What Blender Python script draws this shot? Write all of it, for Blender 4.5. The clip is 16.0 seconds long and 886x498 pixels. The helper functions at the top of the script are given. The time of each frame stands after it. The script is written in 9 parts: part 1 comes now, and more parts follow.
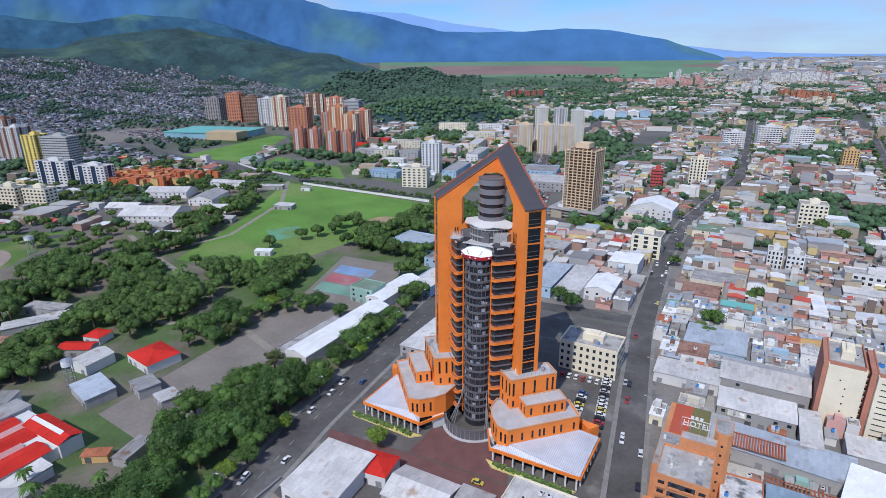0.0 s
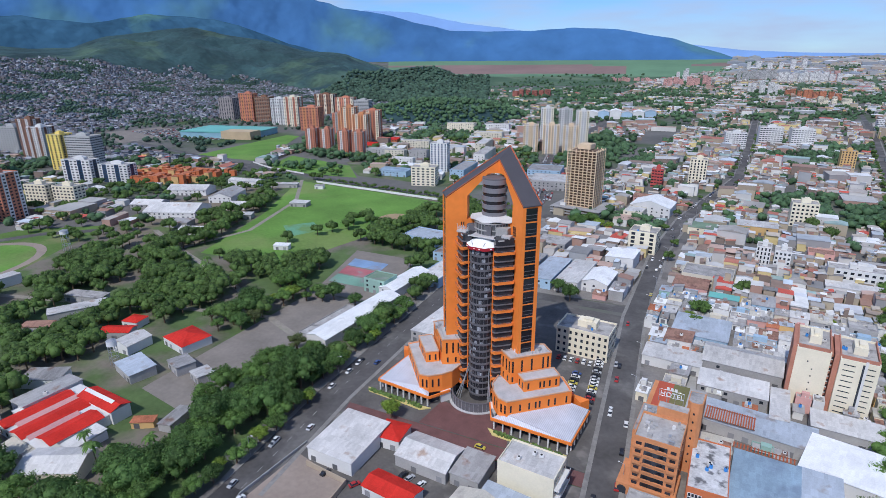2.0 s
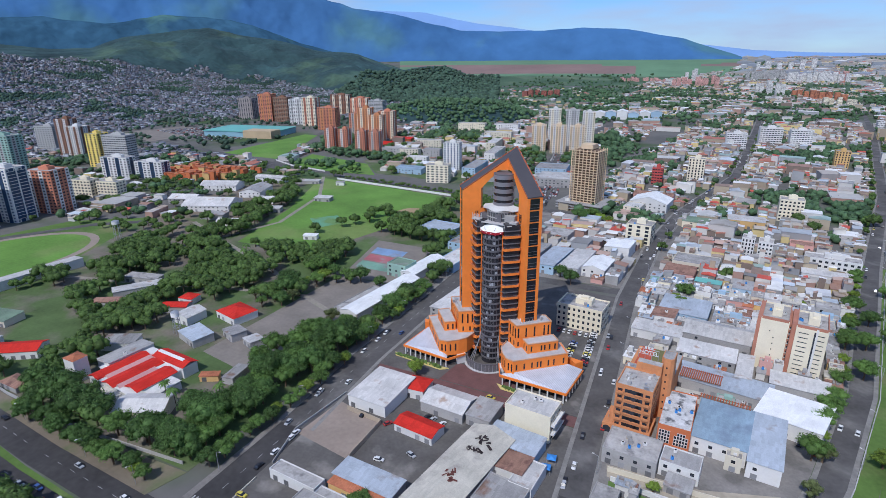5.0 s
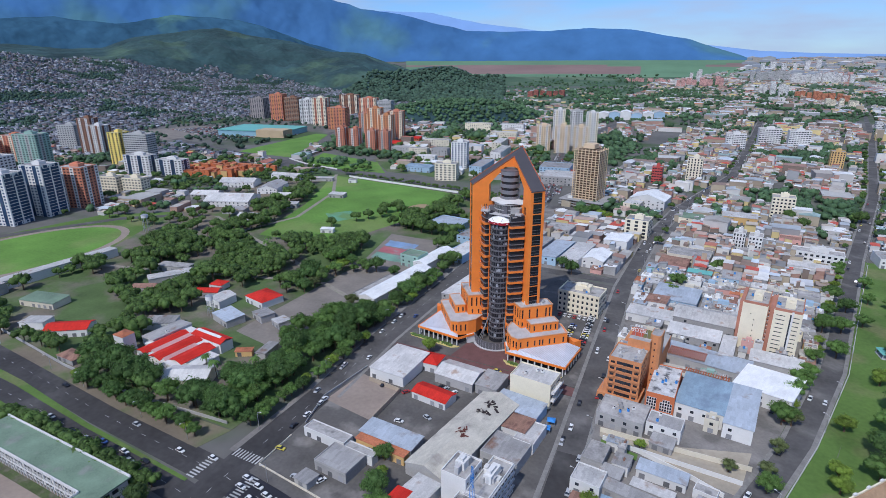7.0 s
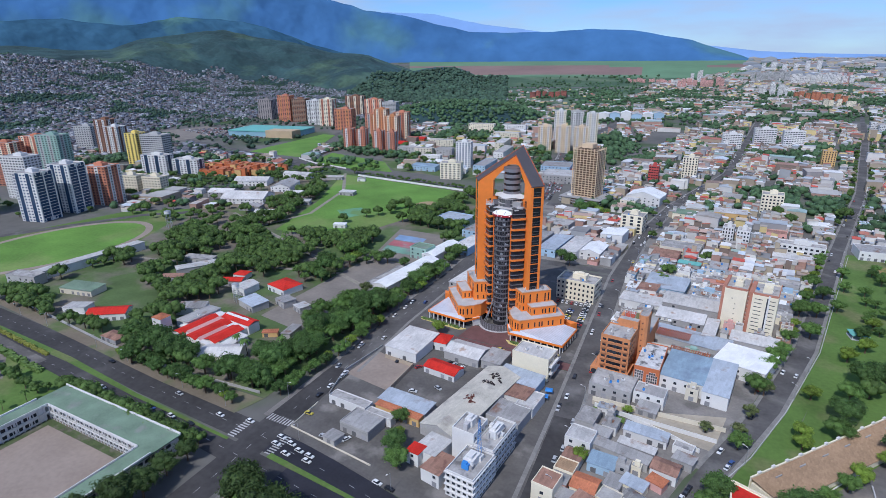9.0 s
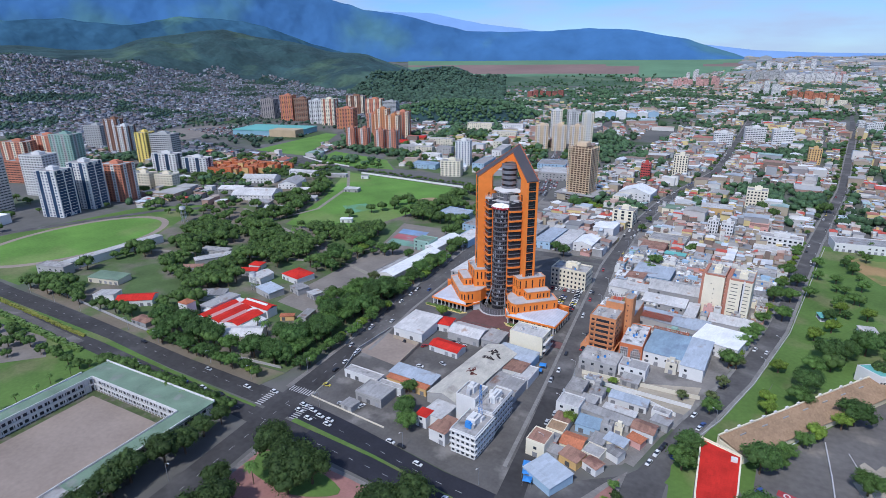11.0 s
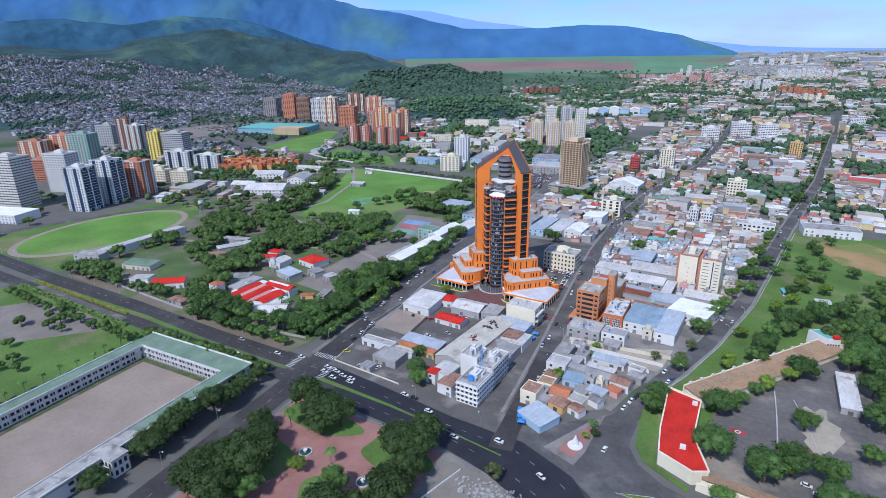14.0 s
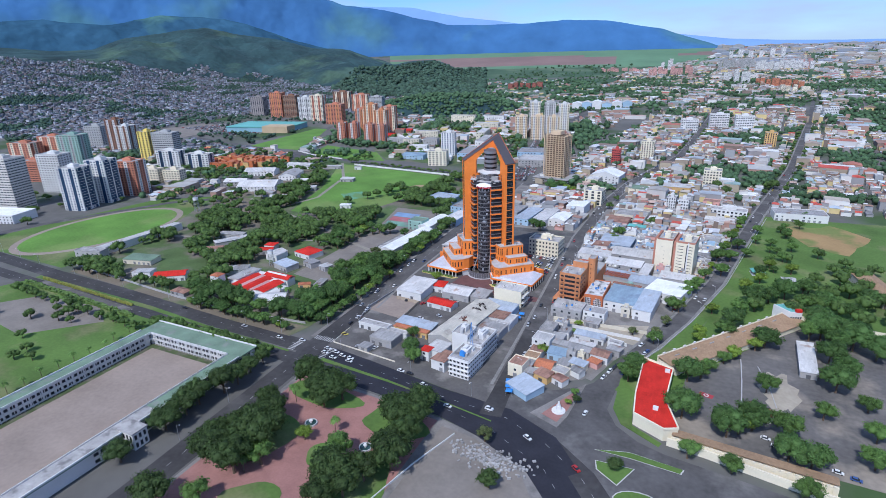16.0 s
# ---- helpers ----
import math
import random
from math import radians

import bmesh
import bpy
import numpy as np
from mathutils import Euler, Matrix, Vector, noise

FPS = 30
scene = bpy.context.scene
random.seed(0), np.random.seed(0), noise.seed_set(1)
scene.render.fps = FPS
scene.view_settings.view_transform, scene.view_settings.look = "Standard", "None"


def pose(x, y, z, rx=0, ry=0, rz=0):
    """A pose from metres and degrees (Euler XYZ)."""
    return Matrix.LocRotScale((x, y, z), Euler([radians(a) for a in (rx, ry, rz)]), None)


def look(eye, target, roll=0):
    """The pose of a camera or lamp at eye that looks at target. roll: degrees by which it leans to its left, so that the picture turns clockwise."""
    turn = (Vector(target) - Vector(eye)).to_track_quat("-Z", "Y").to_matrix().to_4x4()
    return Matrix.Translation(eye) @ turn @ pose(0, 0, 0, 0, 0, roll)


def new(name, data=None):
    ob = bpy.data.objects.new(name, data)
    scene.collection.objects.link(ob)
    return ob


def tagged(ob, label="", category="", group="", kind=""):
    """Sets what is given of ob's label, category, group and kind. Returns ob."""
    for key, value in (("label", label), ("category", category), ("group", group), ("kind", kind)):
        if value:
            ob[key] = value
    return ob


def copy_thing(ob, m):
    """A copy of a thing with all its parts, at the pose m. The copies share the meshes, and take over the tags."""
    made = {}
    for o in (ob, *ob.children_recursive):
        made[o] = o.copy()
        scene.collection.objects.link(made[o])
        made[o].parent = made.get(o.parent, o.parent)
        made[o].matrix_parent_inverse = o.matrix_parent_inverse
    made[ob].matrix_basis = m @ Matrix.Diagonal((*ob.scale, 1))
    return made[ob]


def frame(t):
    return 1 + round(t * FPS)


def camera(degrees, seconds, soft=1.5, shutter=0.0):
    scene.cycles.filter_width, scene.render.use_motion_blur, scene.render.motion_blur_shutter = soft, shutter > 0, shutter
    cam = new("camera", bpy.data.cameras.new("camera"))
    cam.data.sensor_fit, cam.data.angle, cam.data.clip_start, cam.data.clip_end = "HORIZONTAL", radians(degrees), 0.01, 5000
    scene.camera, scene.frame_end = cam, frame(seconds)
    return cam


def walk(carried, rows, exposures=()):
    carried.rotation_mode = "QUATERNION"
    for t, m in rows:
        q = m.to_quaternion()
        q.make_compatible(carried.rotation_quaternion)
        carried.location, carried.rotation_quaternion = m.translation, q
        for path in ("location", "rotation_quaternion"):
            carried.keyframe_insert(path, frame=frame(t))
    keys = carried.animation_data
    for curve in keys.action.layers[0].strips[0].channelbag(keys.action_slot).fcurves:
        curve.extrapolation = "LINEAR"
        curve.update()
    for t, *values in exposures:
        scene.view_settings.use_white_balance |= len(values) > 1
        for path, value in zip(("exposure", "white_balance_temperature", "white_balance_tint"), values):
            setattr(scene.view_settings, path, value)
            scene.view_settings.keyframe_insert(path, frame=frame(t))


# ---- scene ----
cam = camera(76.3, 16.0, soft=0.6)
PATH = [
    (0, (61.573, -178.469, 137.331), (60.76, -176.761, 136.684), -0.4),
    (0.5, (64.3, -183.726, 139.111), (63.479, -182.023, 138.461), -0.5),
    (1, (66.949, -188.973, 140.393), (66.118, -187.274, 139.742), -0.5),
    (1.5, (69.466, -194.846, 141.935), (68.629, -193.151, 141.283), -0.4),
    (2, (72.191, -200.771, 143.07), (71.355, -199.076, 142.418), -0.4),
    (2.5, (74.562, -207.317, 144.372), (73.75, -205.61, 143.718), -0.4),
    (3, (77.157, -213.617, 145.621), (76.337, -211.914, 144.967), -0.4),
    (3.5, (79.871, -220.428, 146.927), (79.038, -218.732, 146.272), -0.4),
    (4, (82.613, -227.376, 148.122), (81.765, -225.687, 147.468), -0.4),
    (4.5, (85.365, -234.483, 149.42), (84.507, -232.799, 148.765), -0.4),
    (7, (98.184, -269.987, 155.182), (97.305, -268.315, 154.524), -0.3),
    (7.5, (101.126, -276.77, 156.094), (100.244, -275.1, 155.437), -0.3),
    (8, (103.633, -284.019, 157.426), (102.749, -282.35, 156.769), -0.4),
    (8.5, (106.38, -291.298, 158.556), (105.494, -289.63, 157.898), -0.4),
    (9, (109.224, -298.32, 159.48), (108.337, -296.652, 158.823), -0.4),
    (11.5, (123.044, -332.974, 165.304), (122.166, -331.304, 164.642), -0.5),
    (12, (125.625, -339.855, 166.383), (124.749, -338.184, 165.721), -0.6),
    (12.5, (128.718, -346.884, 167.25), (127.844, -345.212, 166.586), -0.6),
    (13, (131.54, -353.261, 168.232), (130.667, -351.59, 167.565), -0.7),
    (13.5, (134.331, -359.489, 169.194), (133.457, -357.819, 168.524), -0.7),
    (14, (136.891, -366.042, 170.214), (136.019, -364.372, 169.542), -0.8),
    (14.5, (139.545, -372.278, 171.32), (138.676, -370.608, 170.645), -0.9),
    (15, (142.258, -377.747, 171.513), (141.396, -376.073, 170.836), -1.1),
    (15.5, (144.394, -382.519, 171.755), (143.547, -380.839, 171.075), -1.3),
    (16, (145.96, -387.076, 171.913), (145.127, -385.391, 171.229), -1.5),
]
walk(cam, [(t, look(eye, target, roll)) for t, eye, target, roll in PATH], [(0.0, -0.13, 5860, 12), (3.0, -0.17, 5840, 12), (7.0, -0.22, 5790, 12), (9.0, -0.17, 5740, 12), (12.5, -0.06, 5620, 12), (14.5, 0.0, 5580, 12), (16.0, 0.0, 5580, 12)])

# ---- world, sun, exposure ----
SUN_AZ, SUN_EL = 184.0, 50.0            # degrees clockwise from +y, and above the horizon
world = bpy.data.worlds.new("sky")
scene.world = world
world.use_nodes = True
wn, wl = world.node_tree.nodes, world.node_tree.links
wn.clear()
sky = wn.new("ShaderNodeTexSky")
sky.sky_type, sky.sun_disc = "NISHITA", False
sky.sun_elevation, sky.sun_rotation = radians(SUN_EL), radians(SUN_AZ)
sky.dust_density, sky.air_density, sky.ozone_density, sky.altitude = 0.2, 1.0, 3.0, 450
wbg, wout = wn.new("ShaderNodeBackground"), wn.new("ShaderNodeOutputWorld")
wbg.inputs["Strength"].default_value = 0.115
# thin broken cloud all round the sky
wco, wmap, wno, wra, wmx = (wn.new("ShaderNode" + k) for k in ("TexCoord", "Mapping", "TexNoise", "ValToRGB", "Mix"))
wmap.inputs["Scale"].default_value = (1.0, 1.0, 5.0)
wno.inputs["Scale"].default_value, wno.inputs["Detail"].default_value = 4.6, 7.0
wra.color_ramp.elements[0].position, wra.color_ramp.elements[1].position = 0.38, 0.68
wmx.data_type = "RGBA"
wmx.inputs["B"].default_value = (4.5, 5.4, 7.0, 1)
wl.new(wco.outputs["Generated"], wmap.inputs["Vector"])
wl.new(wmap.outputs[0], wno.inputs["Vector"])
wl.new(wno.outputs["Fac"], wra.inputs["Fac"])
wl.new(wra.outputs["Color"], wmx.inputs["Factor"])
wti = wn.new("ShaderNodeMix")
wti.data_type, wti.blend_type = "RGBA", "MULTIPLY"
wti.inputs["Factor"].default_value = 1.0
wti.inputs["B"].default_value = (0.58, 0.80, 1.16, 1)
wl.new(sky.outputs[0], wti.inputs["A"])
wl.new(wti.outputs["Result"], wmx.inputs["A"])
wl.new(wmx.outputs["Result"], wbg.inputs["Color"])
wl.new(wbg.outputs[0], wout.inputs["Surface"])
sun_data = bpy.data.lights.new("sun", "SUN")
sun_data.energy, sun_data.angle, sun_data.color = 3.75, radians(0.6), (1.0, 0.94, 0.85)
sun = new("sun", sun_data)
_sx, _sy = math.sin(radians(SUN_AZ)), math.cos(radians(SUN_AZ))
_ce, _se = math.cos(radians(SUN_EL)), math.sin(radians(SUN_EL))
sun.matrix_world = look((_sx * _ce * 400, _sy * _ce * 400, _se * 400), (0, 0, 0))

# ---- materials ----
MATS = {}


def M(name, color=(0.5, 0.5, 0.5), rough=0.8, metal=0.0, var=0.14, big=0.05, fine=1.5, bump=0.0, ribs=0.0, rand=0.0,
      island=0.0, palette=None, glow=None, second=None, patch=0.02, cut=0.5, spec=0.3, thin=0.0, ribamp=0.12, panels=0.0, sheet=(1.1, 3.4), deep=None):
    """A weathered surface: colour (or a palette by island), two scales of stain, optional ribs and patches of a second colour."""
    if name in MATS:
        return MATS[name]
    m = bpy.data.materials.new(name)
    m.use_nodes = True
    n, k = m.node_tree.nodes, m.node_tree.links
    b = n["Principled BSDF"]
    b.inputs["Roughness"].default_value, b.inputs["Metallic"].default_value = rough, metal
    b.inputs["Specular IOR Level"].default_value = spec
    geo = n.new("ShaderNodeNewGeometry")

    def noise_tex(scale, detail=3.0):
        t = n.new("ShaderNodeTexNoise")
        t.inputs["Scale"].default_value, t.inputs["Detail"].default_value = scale, detail
        k.new(geo.outputs["Position"], t.inputs["Vector"])
        return t.outputs["Fac"]

    def calc(op, a, c):
        t = n.new("ShaderNodeMath")
        t.operation = op
        for i, v in enumerate((a, c)):
            if isinstance(v, (int, float)):
                t.inputs[i].default_value = v
            else:
                k.new(v, t.inputs[i])
        return t.outputs[0]

    value = calc("ADD", calc("MULTIPLY", calc("SUBTRACT", noise_tex(big), 0.5), var * 3.2), 1.0)
    value = calc("ADD", value, calc("MULTIPLY", calc("SUBTRACT", noise_tex(fine, 4.0), 0.5), var * 1.6))
    if rand:
        info = n.new("ShaderNodeObjectInfo")
        value = calc("ADD", value, calc("MULTIPLY", calc("SUBTRACT", info.outputs["Random"], 0.5), rand))
    if island:
        value = calc("ADD", value, calc("MULTIPLY", calc("SUBTRACT", geo.outputs["Random Per Island"], 0.5), island))
    if ribs:
        co = n.new("ShaderNodeTexCoord")
        wave = n.new("ShaderNodeTexWave")
        wave.inputs["Scale"].default_value, wave.inputs["Distortion"].default_value = ribs, 0.3
        k.new(co.outputs["Object"], wave.inputs["Vector"])
        value = calc("ADD", value, calc("MULTIPLY", calc("SUBTRACT", wave.outputs["Fac"], 0.5), ribamp))
    if panels:                                   # sheets laid at different times, lapped joints
        co = n.new("ShaderNodeTexCoord")
        br = n.new("ShaderNodeTexBrick")
        br.inputs["Color1"].default_value, br.inputs["Color2"].default_value = (0, 0, 0, 1), (1, 1, 1, 1)
        br.inputs["Mortar"].default_value = (0.12, 0.12, 0.12, 1)
        br.inputs["Scale"].default_value, br.inputs["Mortar Size"].default_value = 1.0, 0.02
        br.inputs["Brick Width"].default_value, br.inputs["Row Height"].default_value = sheet
        k.new(co.outputs["Object"], br.inputs["Vector"])
        value = calc("ADD", value, calc("MULTIPLY", calc("SUBTRACT", br.outputs["Color"], 0.5), panels))
    hsv = n.new("ShaderNodeHueSaturation")
    k.new(value, hsv.inputs["Value"])
    if palette:
        ramp = n.new("ShaderNodeValToRGB")
        ramp.color_ramp.interpolation = "CONSTANT"
        els = ramp.color_ramp.elements
        while len(els) < len(palette):
            els.new(0.5)
        for i, c in enumerate(palette):
            els[i].position = i / len(palette)
            els[i].color = (*c, 1)
        k.new(geo.outputs["Random Per Island"], ramp.inputs["Fac"])
        k.new(ramp.outputs["Color"], hsv.inputs["Color"])
    elif second:
        mix = n.new("ShaderNodeMix")
        mix.data_type = "RGBA"
        mix.inputs["A"].default_value, mix.inputs["B"].default_value = (*color, 1), (*second, 1)
        edge = n.new("ShaderNodeClamp")
        k.new(calc("MULTIPLY", calc("SUBTRACT", noise_tex(patch, 5.0), cut), 9.0), edge.inputs[0])
        k.new(edge.outputs[0], mix.inputs["Factor"])
        k.new(mix.outputs["Result"], hsv.inputs["Color"])
    else:
        hsv.inputs["Color"].default_value = (*color, 1)
    k.new(hsv.outputs["Color"], b.inputs["Base Color"])
    if bump:
        bn = n.new("ShaderNodeBump")
        bn.inputs["Strength"].default_value, bn.inputs["Distance"].default_value = bump, 0.3
        k.new(noise_tex(fine * 2, 5.0), bn.inputs["Height"])
        k.new(bn.outputs["Normal"], b.inputs["Normal"])
    if deep:                                     # gullies of a far slope: relief depth and grain
        bn = n.new("ShaderNodeBump")
        bn.inputs["Strength"].default_value, bn.inputs["Distance"].default_value = 0.7, deep[0]
        k.new(noise_tex(deep[1], 3.0), bn.inputs["Height"])
        k.new(bn.outputs["Normal"], b.inputs["Normal"])
    # far slopes, no lamps, emit their own colour as distance haze
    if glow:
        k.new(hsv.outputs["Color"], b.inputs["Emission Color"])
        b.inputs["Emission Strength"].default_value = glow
    if thin:                                     # leaves let light through
        tr, mx = n.new("ShaderNodeBsdfTranslucent"), n.new("ShaderNodeMixShader")
        k.new(hsv.outputs["Color"], tr.inputs["Color"])
        mx.inputs["Fac"].default_value = thin
        k.new(b.outputs[0], mx.inputs[1])
        k.new(tr.outputs[0], mx.inputs[2])
        k.new(mx.outputs[0], n["Material Output"].inputs["Surface"])
    MATS[name] = m
    return m


ORANGE = M("orange_paint", (0.86, 0.245, 0.042), 0.6, var=0.10, big=0.10, fine=0.5)
ORANGE_EDGE = M("orange_band_paint", (0.80, 0.225, 0.04), 0.6, var=0.1, big=0.3)
SLATE = M("slate_roof", (0.075, 0.07, 0.078), 0.7, var=0.1, big=0.15, fine=3)
DARKGLASS = M("dark_glass", (0.018, 0.02, 0.026), 0.12, var=0.25, big=0.2, rand=0.5, spec=0.5)
CORE_BAND = M("grey_band_paint", (0.13, 0.125, 0.135), 0.6, var=0.15, big=0.3)
CORE_GLASS = M("smoked_glass", (0.03, 0.03, 0.037), 0.2, var=0.3, big=0.4, fine=0.5, spec=0.5)
TERRACE = M("terrace_concrete", (0.45, 0.44, 0.44), 0.9, var=0.2, big=0.2, fine=1.2)
SHEETMETAL = M("pale_sheet_roof", (0.52, 0.53, 0.58), 0.5, var=0.16, big=0.15, ribs=0.45, ribamp=0.22)
WHITE = M("white_paint", (0.66, 0.65, 0.63), 0.7, var=0.1, big=0.1, rand=0.08)
FABRIC = M("white_fabric", (0.82, 0.82, 0.8), 0.75, var=0.04)
REDTRIM = M("red_trim", (0.35, 0.02, 0.03), 0.6)
CREAM = M("cream_paint", (0.76, 0.69, 0.53), 0.75, var=0.1, big=0.1, rand=0.08)
BEIGE = M("beige_paint", (0.62, 0.57, 0.46), 0.75, var=0.1, big=0.1)
GREY = M("grey_render", (0.36, 0.35, 0.34), 0.85, var=0.2, big=0.1, rand=0.2)
CONCRETE = M("bare_concrete", (0.40, 0.33, 0.25), 0.9, var=0.15, big=0.15)
BRICKRED = M("red_brick", (0.38, 0.10, 0.045), 0.8, var=0.12, big=0.1, rand=0.15)
HOTELBRICK = M("orange_brick", (0.56, 0.24, 0.105), 0.8, var=0.16, big=0.2, fine=1.2)
PALEBRICK = M("faded_brick", (0.42, 0.19, 0.13), 0.85, var=0.16, big=0.15)
SHUTTER = M("roller_shutter", (0.20, 0.20, 0.21), 0.6, var=0.15, rand=1.3)
BROWN = M("brown_brick", (0.24, 0.12, 0.075), 0.8, var=0.12, rand=0.1)
BLUEGLASS = M("blue_tint_glass", (0.03, 0.06, 0.12), 0.2, var=0.2, spec=0.5)
YELLOW = M("yellow_paint", (0.78, 0.60, 0.16), 0.7)
PINKWALL = M("pink_paint", (0.60, 0.34, 0.30), 0.8, rand=0.15)
GREENWALL = M("green_paint", (0.28, 0.42, 0.36), 0.8, rand=0.15)
TEAL = M("teal_sheet", (0.15, 0.40, 0.36), 0.6, var=0.18, big=0.02)
BLUE = M("blue_paint", (0.06, 0.25, 0.62), 0.5, var=0.08)
WINDOW = M("window_glass", (0.03, 0.035, 0.045), 0.15, var=0.2, rand=0.6, spec=0.5)
METAL = M("steel", (0.45, 0.46, 0.48), 0.45, 0.6, var=0.1)
RUBBER = M("tyre_rubber", (0.02, 0.02, 0.02), 0.9)
ROOFS = [
    M("roof_light_sheet", (0.52, 0.505, 0.485), 0.6, var=0.26, big=0.08, ribs=1.6, rand=0.3, panels=0.2, second=(0.33, 0.25, 0.20), patch=0.16, cut=0.60),
    M("roof_grey_sheet", (0.31, 0.30, 0.29), 0.6, var=0.24, big=0.08, ribs=1.6, rand=0.35, panels=0.25, second=(0.22, 0.14, 0.105), patch=0.14, cut=0.58),
    M("roof_blue_sheet", (0.37, 0.41, 0.46), 0.55, var=0.2, big=0.08, ribs=1.6, rand=0.25, panels=0.2, second=(0.27, 0.25, 0.24), patch=0.14, cut=0.60),
    M("roof_rust_sheet", (0.29, 0.165, 0.12), 0.8, var=0.26, big=0.15, ribs=1.6, rand=0.3, panels=0.3, second=(0.17, 0.09, 0.07), patch=0.2, cut=0.54),
    M("roof_white_sheet", (0.78, 0.78, 0.77), 0.55, var=0.16, big=0.08, ribs=1.6, rand=0.1, panels=0.1, second=(0.52, 0.50, 0.48), patch=0.1, cut=0.62),
    M("roof_stained_concrete", (0.36, 0.345, 0.33), 0.9, var=0.34, big=0.2, fine=1.0, rand=0.3, second=(0.20, 0.19, 0.185), patch=0.22, cut=0.56, bump=0.2),
    M("roof_clay_tile", (0.42, 0.15, 0.075), 0.8, var=0.24, big=0.15, ribs=3.0, rand=0.3, panels=0.25, sheet=(0.6, 0.9)),
    M("roof_red_sheet", (0.52, 0.03, 0.02), 0.75, var=0.22, big=0.12, ribs=1.2, ribamp=0.2, spec=0.15, panels=0.16),
]
R_LIGHT, R_GREY, R_BLUE, R_RUST, R_WHITE, R_CONC, R_CLAY, R_RED = range(8)
R_TAN = len(ROOFS)
ROOFS.append(M("roof_tan_sheet", (0.50, 0.47, 0.40), 0.7, var=0.22, big=0.1, ribs=1.6, panels=0.14, second=(0.36, 0.33, 0.29), patch=0.12, cut=0.56))
R_GREEN = len(ROOFS)
ROOFS.append(M("roof_green_sheet", (0.165, 0.235, 0.165), 0.8, var=0.3, big=0.1, ribs=1.6, second=(0.21, 0.235, 0.20), patch=0.12, cut=0.56))
R_BROWN = len(ROOFS)
ROOFS.append(M("roof_brown_tile", (0.34, 0.225, 0.135), 0.85, var=0.2, big=0.1, ribs=1.6, panels=0.2, sheet=(0.8, 1.6)))
R_TEAL = len(ROOFS)
ROOFS.append(TEAL)
R_MOTTLE = len(ROOFS)
ROOFS.append(M("roof_patchy_coating", (0.56, 0.56, 0.56), 0.85, var=0.3, big=0.3, fine=1.2, second=(0.16, 0.16, 0.165), patch=0.28, cut=0.53))
R_SKY = len(ROOFS)
ROOFS.append(M("roof_steel_blue", (0.255, 0.345, 0.425), 0.6, var=0.24, big=0.06, ribs=1.6, panels=0.16, second=(0.20, 0.26, 0.33), patch=0.08, cut=0.52))
WALLS = [WHITE, CREAM, BEIGE, GREY, PINKWALL, GREENWALL, M("ochre_paint", (0.58, 0.38, 0.16), 0.8, rand=0.15),
         M("sky_paint", (0.35, 0.48, 0.60), 0.8, rand=0.15), M("orange_render", (0.50, 0.15, 0.06), 0.8, rand=0.2)]
ASPHALT = M("asphalt", (0.096, 0.091, 0.089), 0.9, var=0.36, big=0.07, fine=0.5, second=(0.148, 0.141, 0.136), patch=0.045, cut=0.53)
DARKASPHALT = M("avenue_asphalt", (0.054, 0.051, 0.051), 0.88, var=0.36, big=0.05, fine=0.4, second=(0.090, 0.086, 0.083), patch=0.03, cut=0.54)
NEWASPHALT = M("fresh_asphalt", (0.026, 0.026, 0.034), 0.75, var=0.3, big=0.1, fine=0.8)
LOT = M("lot_asphalt", (0.115, 0.107, 0.10), 0.9, var=0.3, big=0.09, fine=0.7, second=(0.21, 0.195, 0.18), patch=0.06, cut=0.55)
PAVING = M("pavement_concrete", (0.215, 0.20, 0.185), 0.9, var=0.3, big=0.08, fine=0.9, second=(0.15, 0.14, 0.13), patch=0.07, cut=0.52)
REDPAVE = M("red_pavers", (0.15, 0.075, 0.07), 0.85, var=0.2, big=0.2, fine=2.0)
PINKPAVE = M("pink_pavers", (0.31, 0.158, 0.135), 0.85, var=0.22, big=0.1, fine=1.2)
DIRT = M("dirt", (0.35, 0.255, 0.15), 0.95, var=0.2, big=0.06, fine=0.6)
SAND = M("sand_court", (0.29, 0.235, 0.195), 0.95, var=0.22, big=0.04, fine=0.5)
GRASS = M("lawn_grass", (0.098, 0.168, 0.038), 0.95, var=0.34, big=0.03, fine=0.5, second=(0.165, 0.185, 0.075), patch=0.025, cut=0.52)
FIELD = M("field_grass", (0.120, 0.235, 0.042), 0.95, var=0.3, big=0.025, fine=0.4, second=(0.165, 0.235, 0.065), patch=0.012, cut=0.52)
PARKGROUND = M("park_ground", (0.085, 0.13, 0.045), 0.95, var=0.3, big=0.05, fine=0.5, second=(0.165, 0.145, 0.115), patch=0.022, cut=0.47)
GROUND = M("town_ground", (0.135, 0.13, 0.12), 0.95, var=0.25, big=0.01, fine=0.1, second=(0.06, 0.10, 0.035), patch=0.006, cut=0.5)
YARD = M("bare_yard", (0.215, 0.19, 0.165), 0.95, var=0.22, big=0.06, fine=0.5)
BARE = M("bare_field", (0.33, 0.22, 0.10), 0.95, var=0.2, big=0.04, fine=0.5, second=(0.17, 0.20, 0.06), patch=0.03, cut=0.47)
PALEYARD = M("pale_yard", (0.38, 0.37, 0.35), 0.95, var=0.2, big=0.1, fine=0.7)
DIRTYARD = M("worn_earth", (0.185, 0.155, 0.115), 0.95, var=0.22, big=0.05, fine=0.5, second=(0.10, 0.14, 0.05), patch=0.03, cut=0.52)
FORTYARD = M("compound_asphalt", (0.138, 0.128, 0.12), 0.95, var=0.32, big=0.05, fine=0.4, second=(0.25, 0.215, 0.175), patch=0.025, cut=0.54)
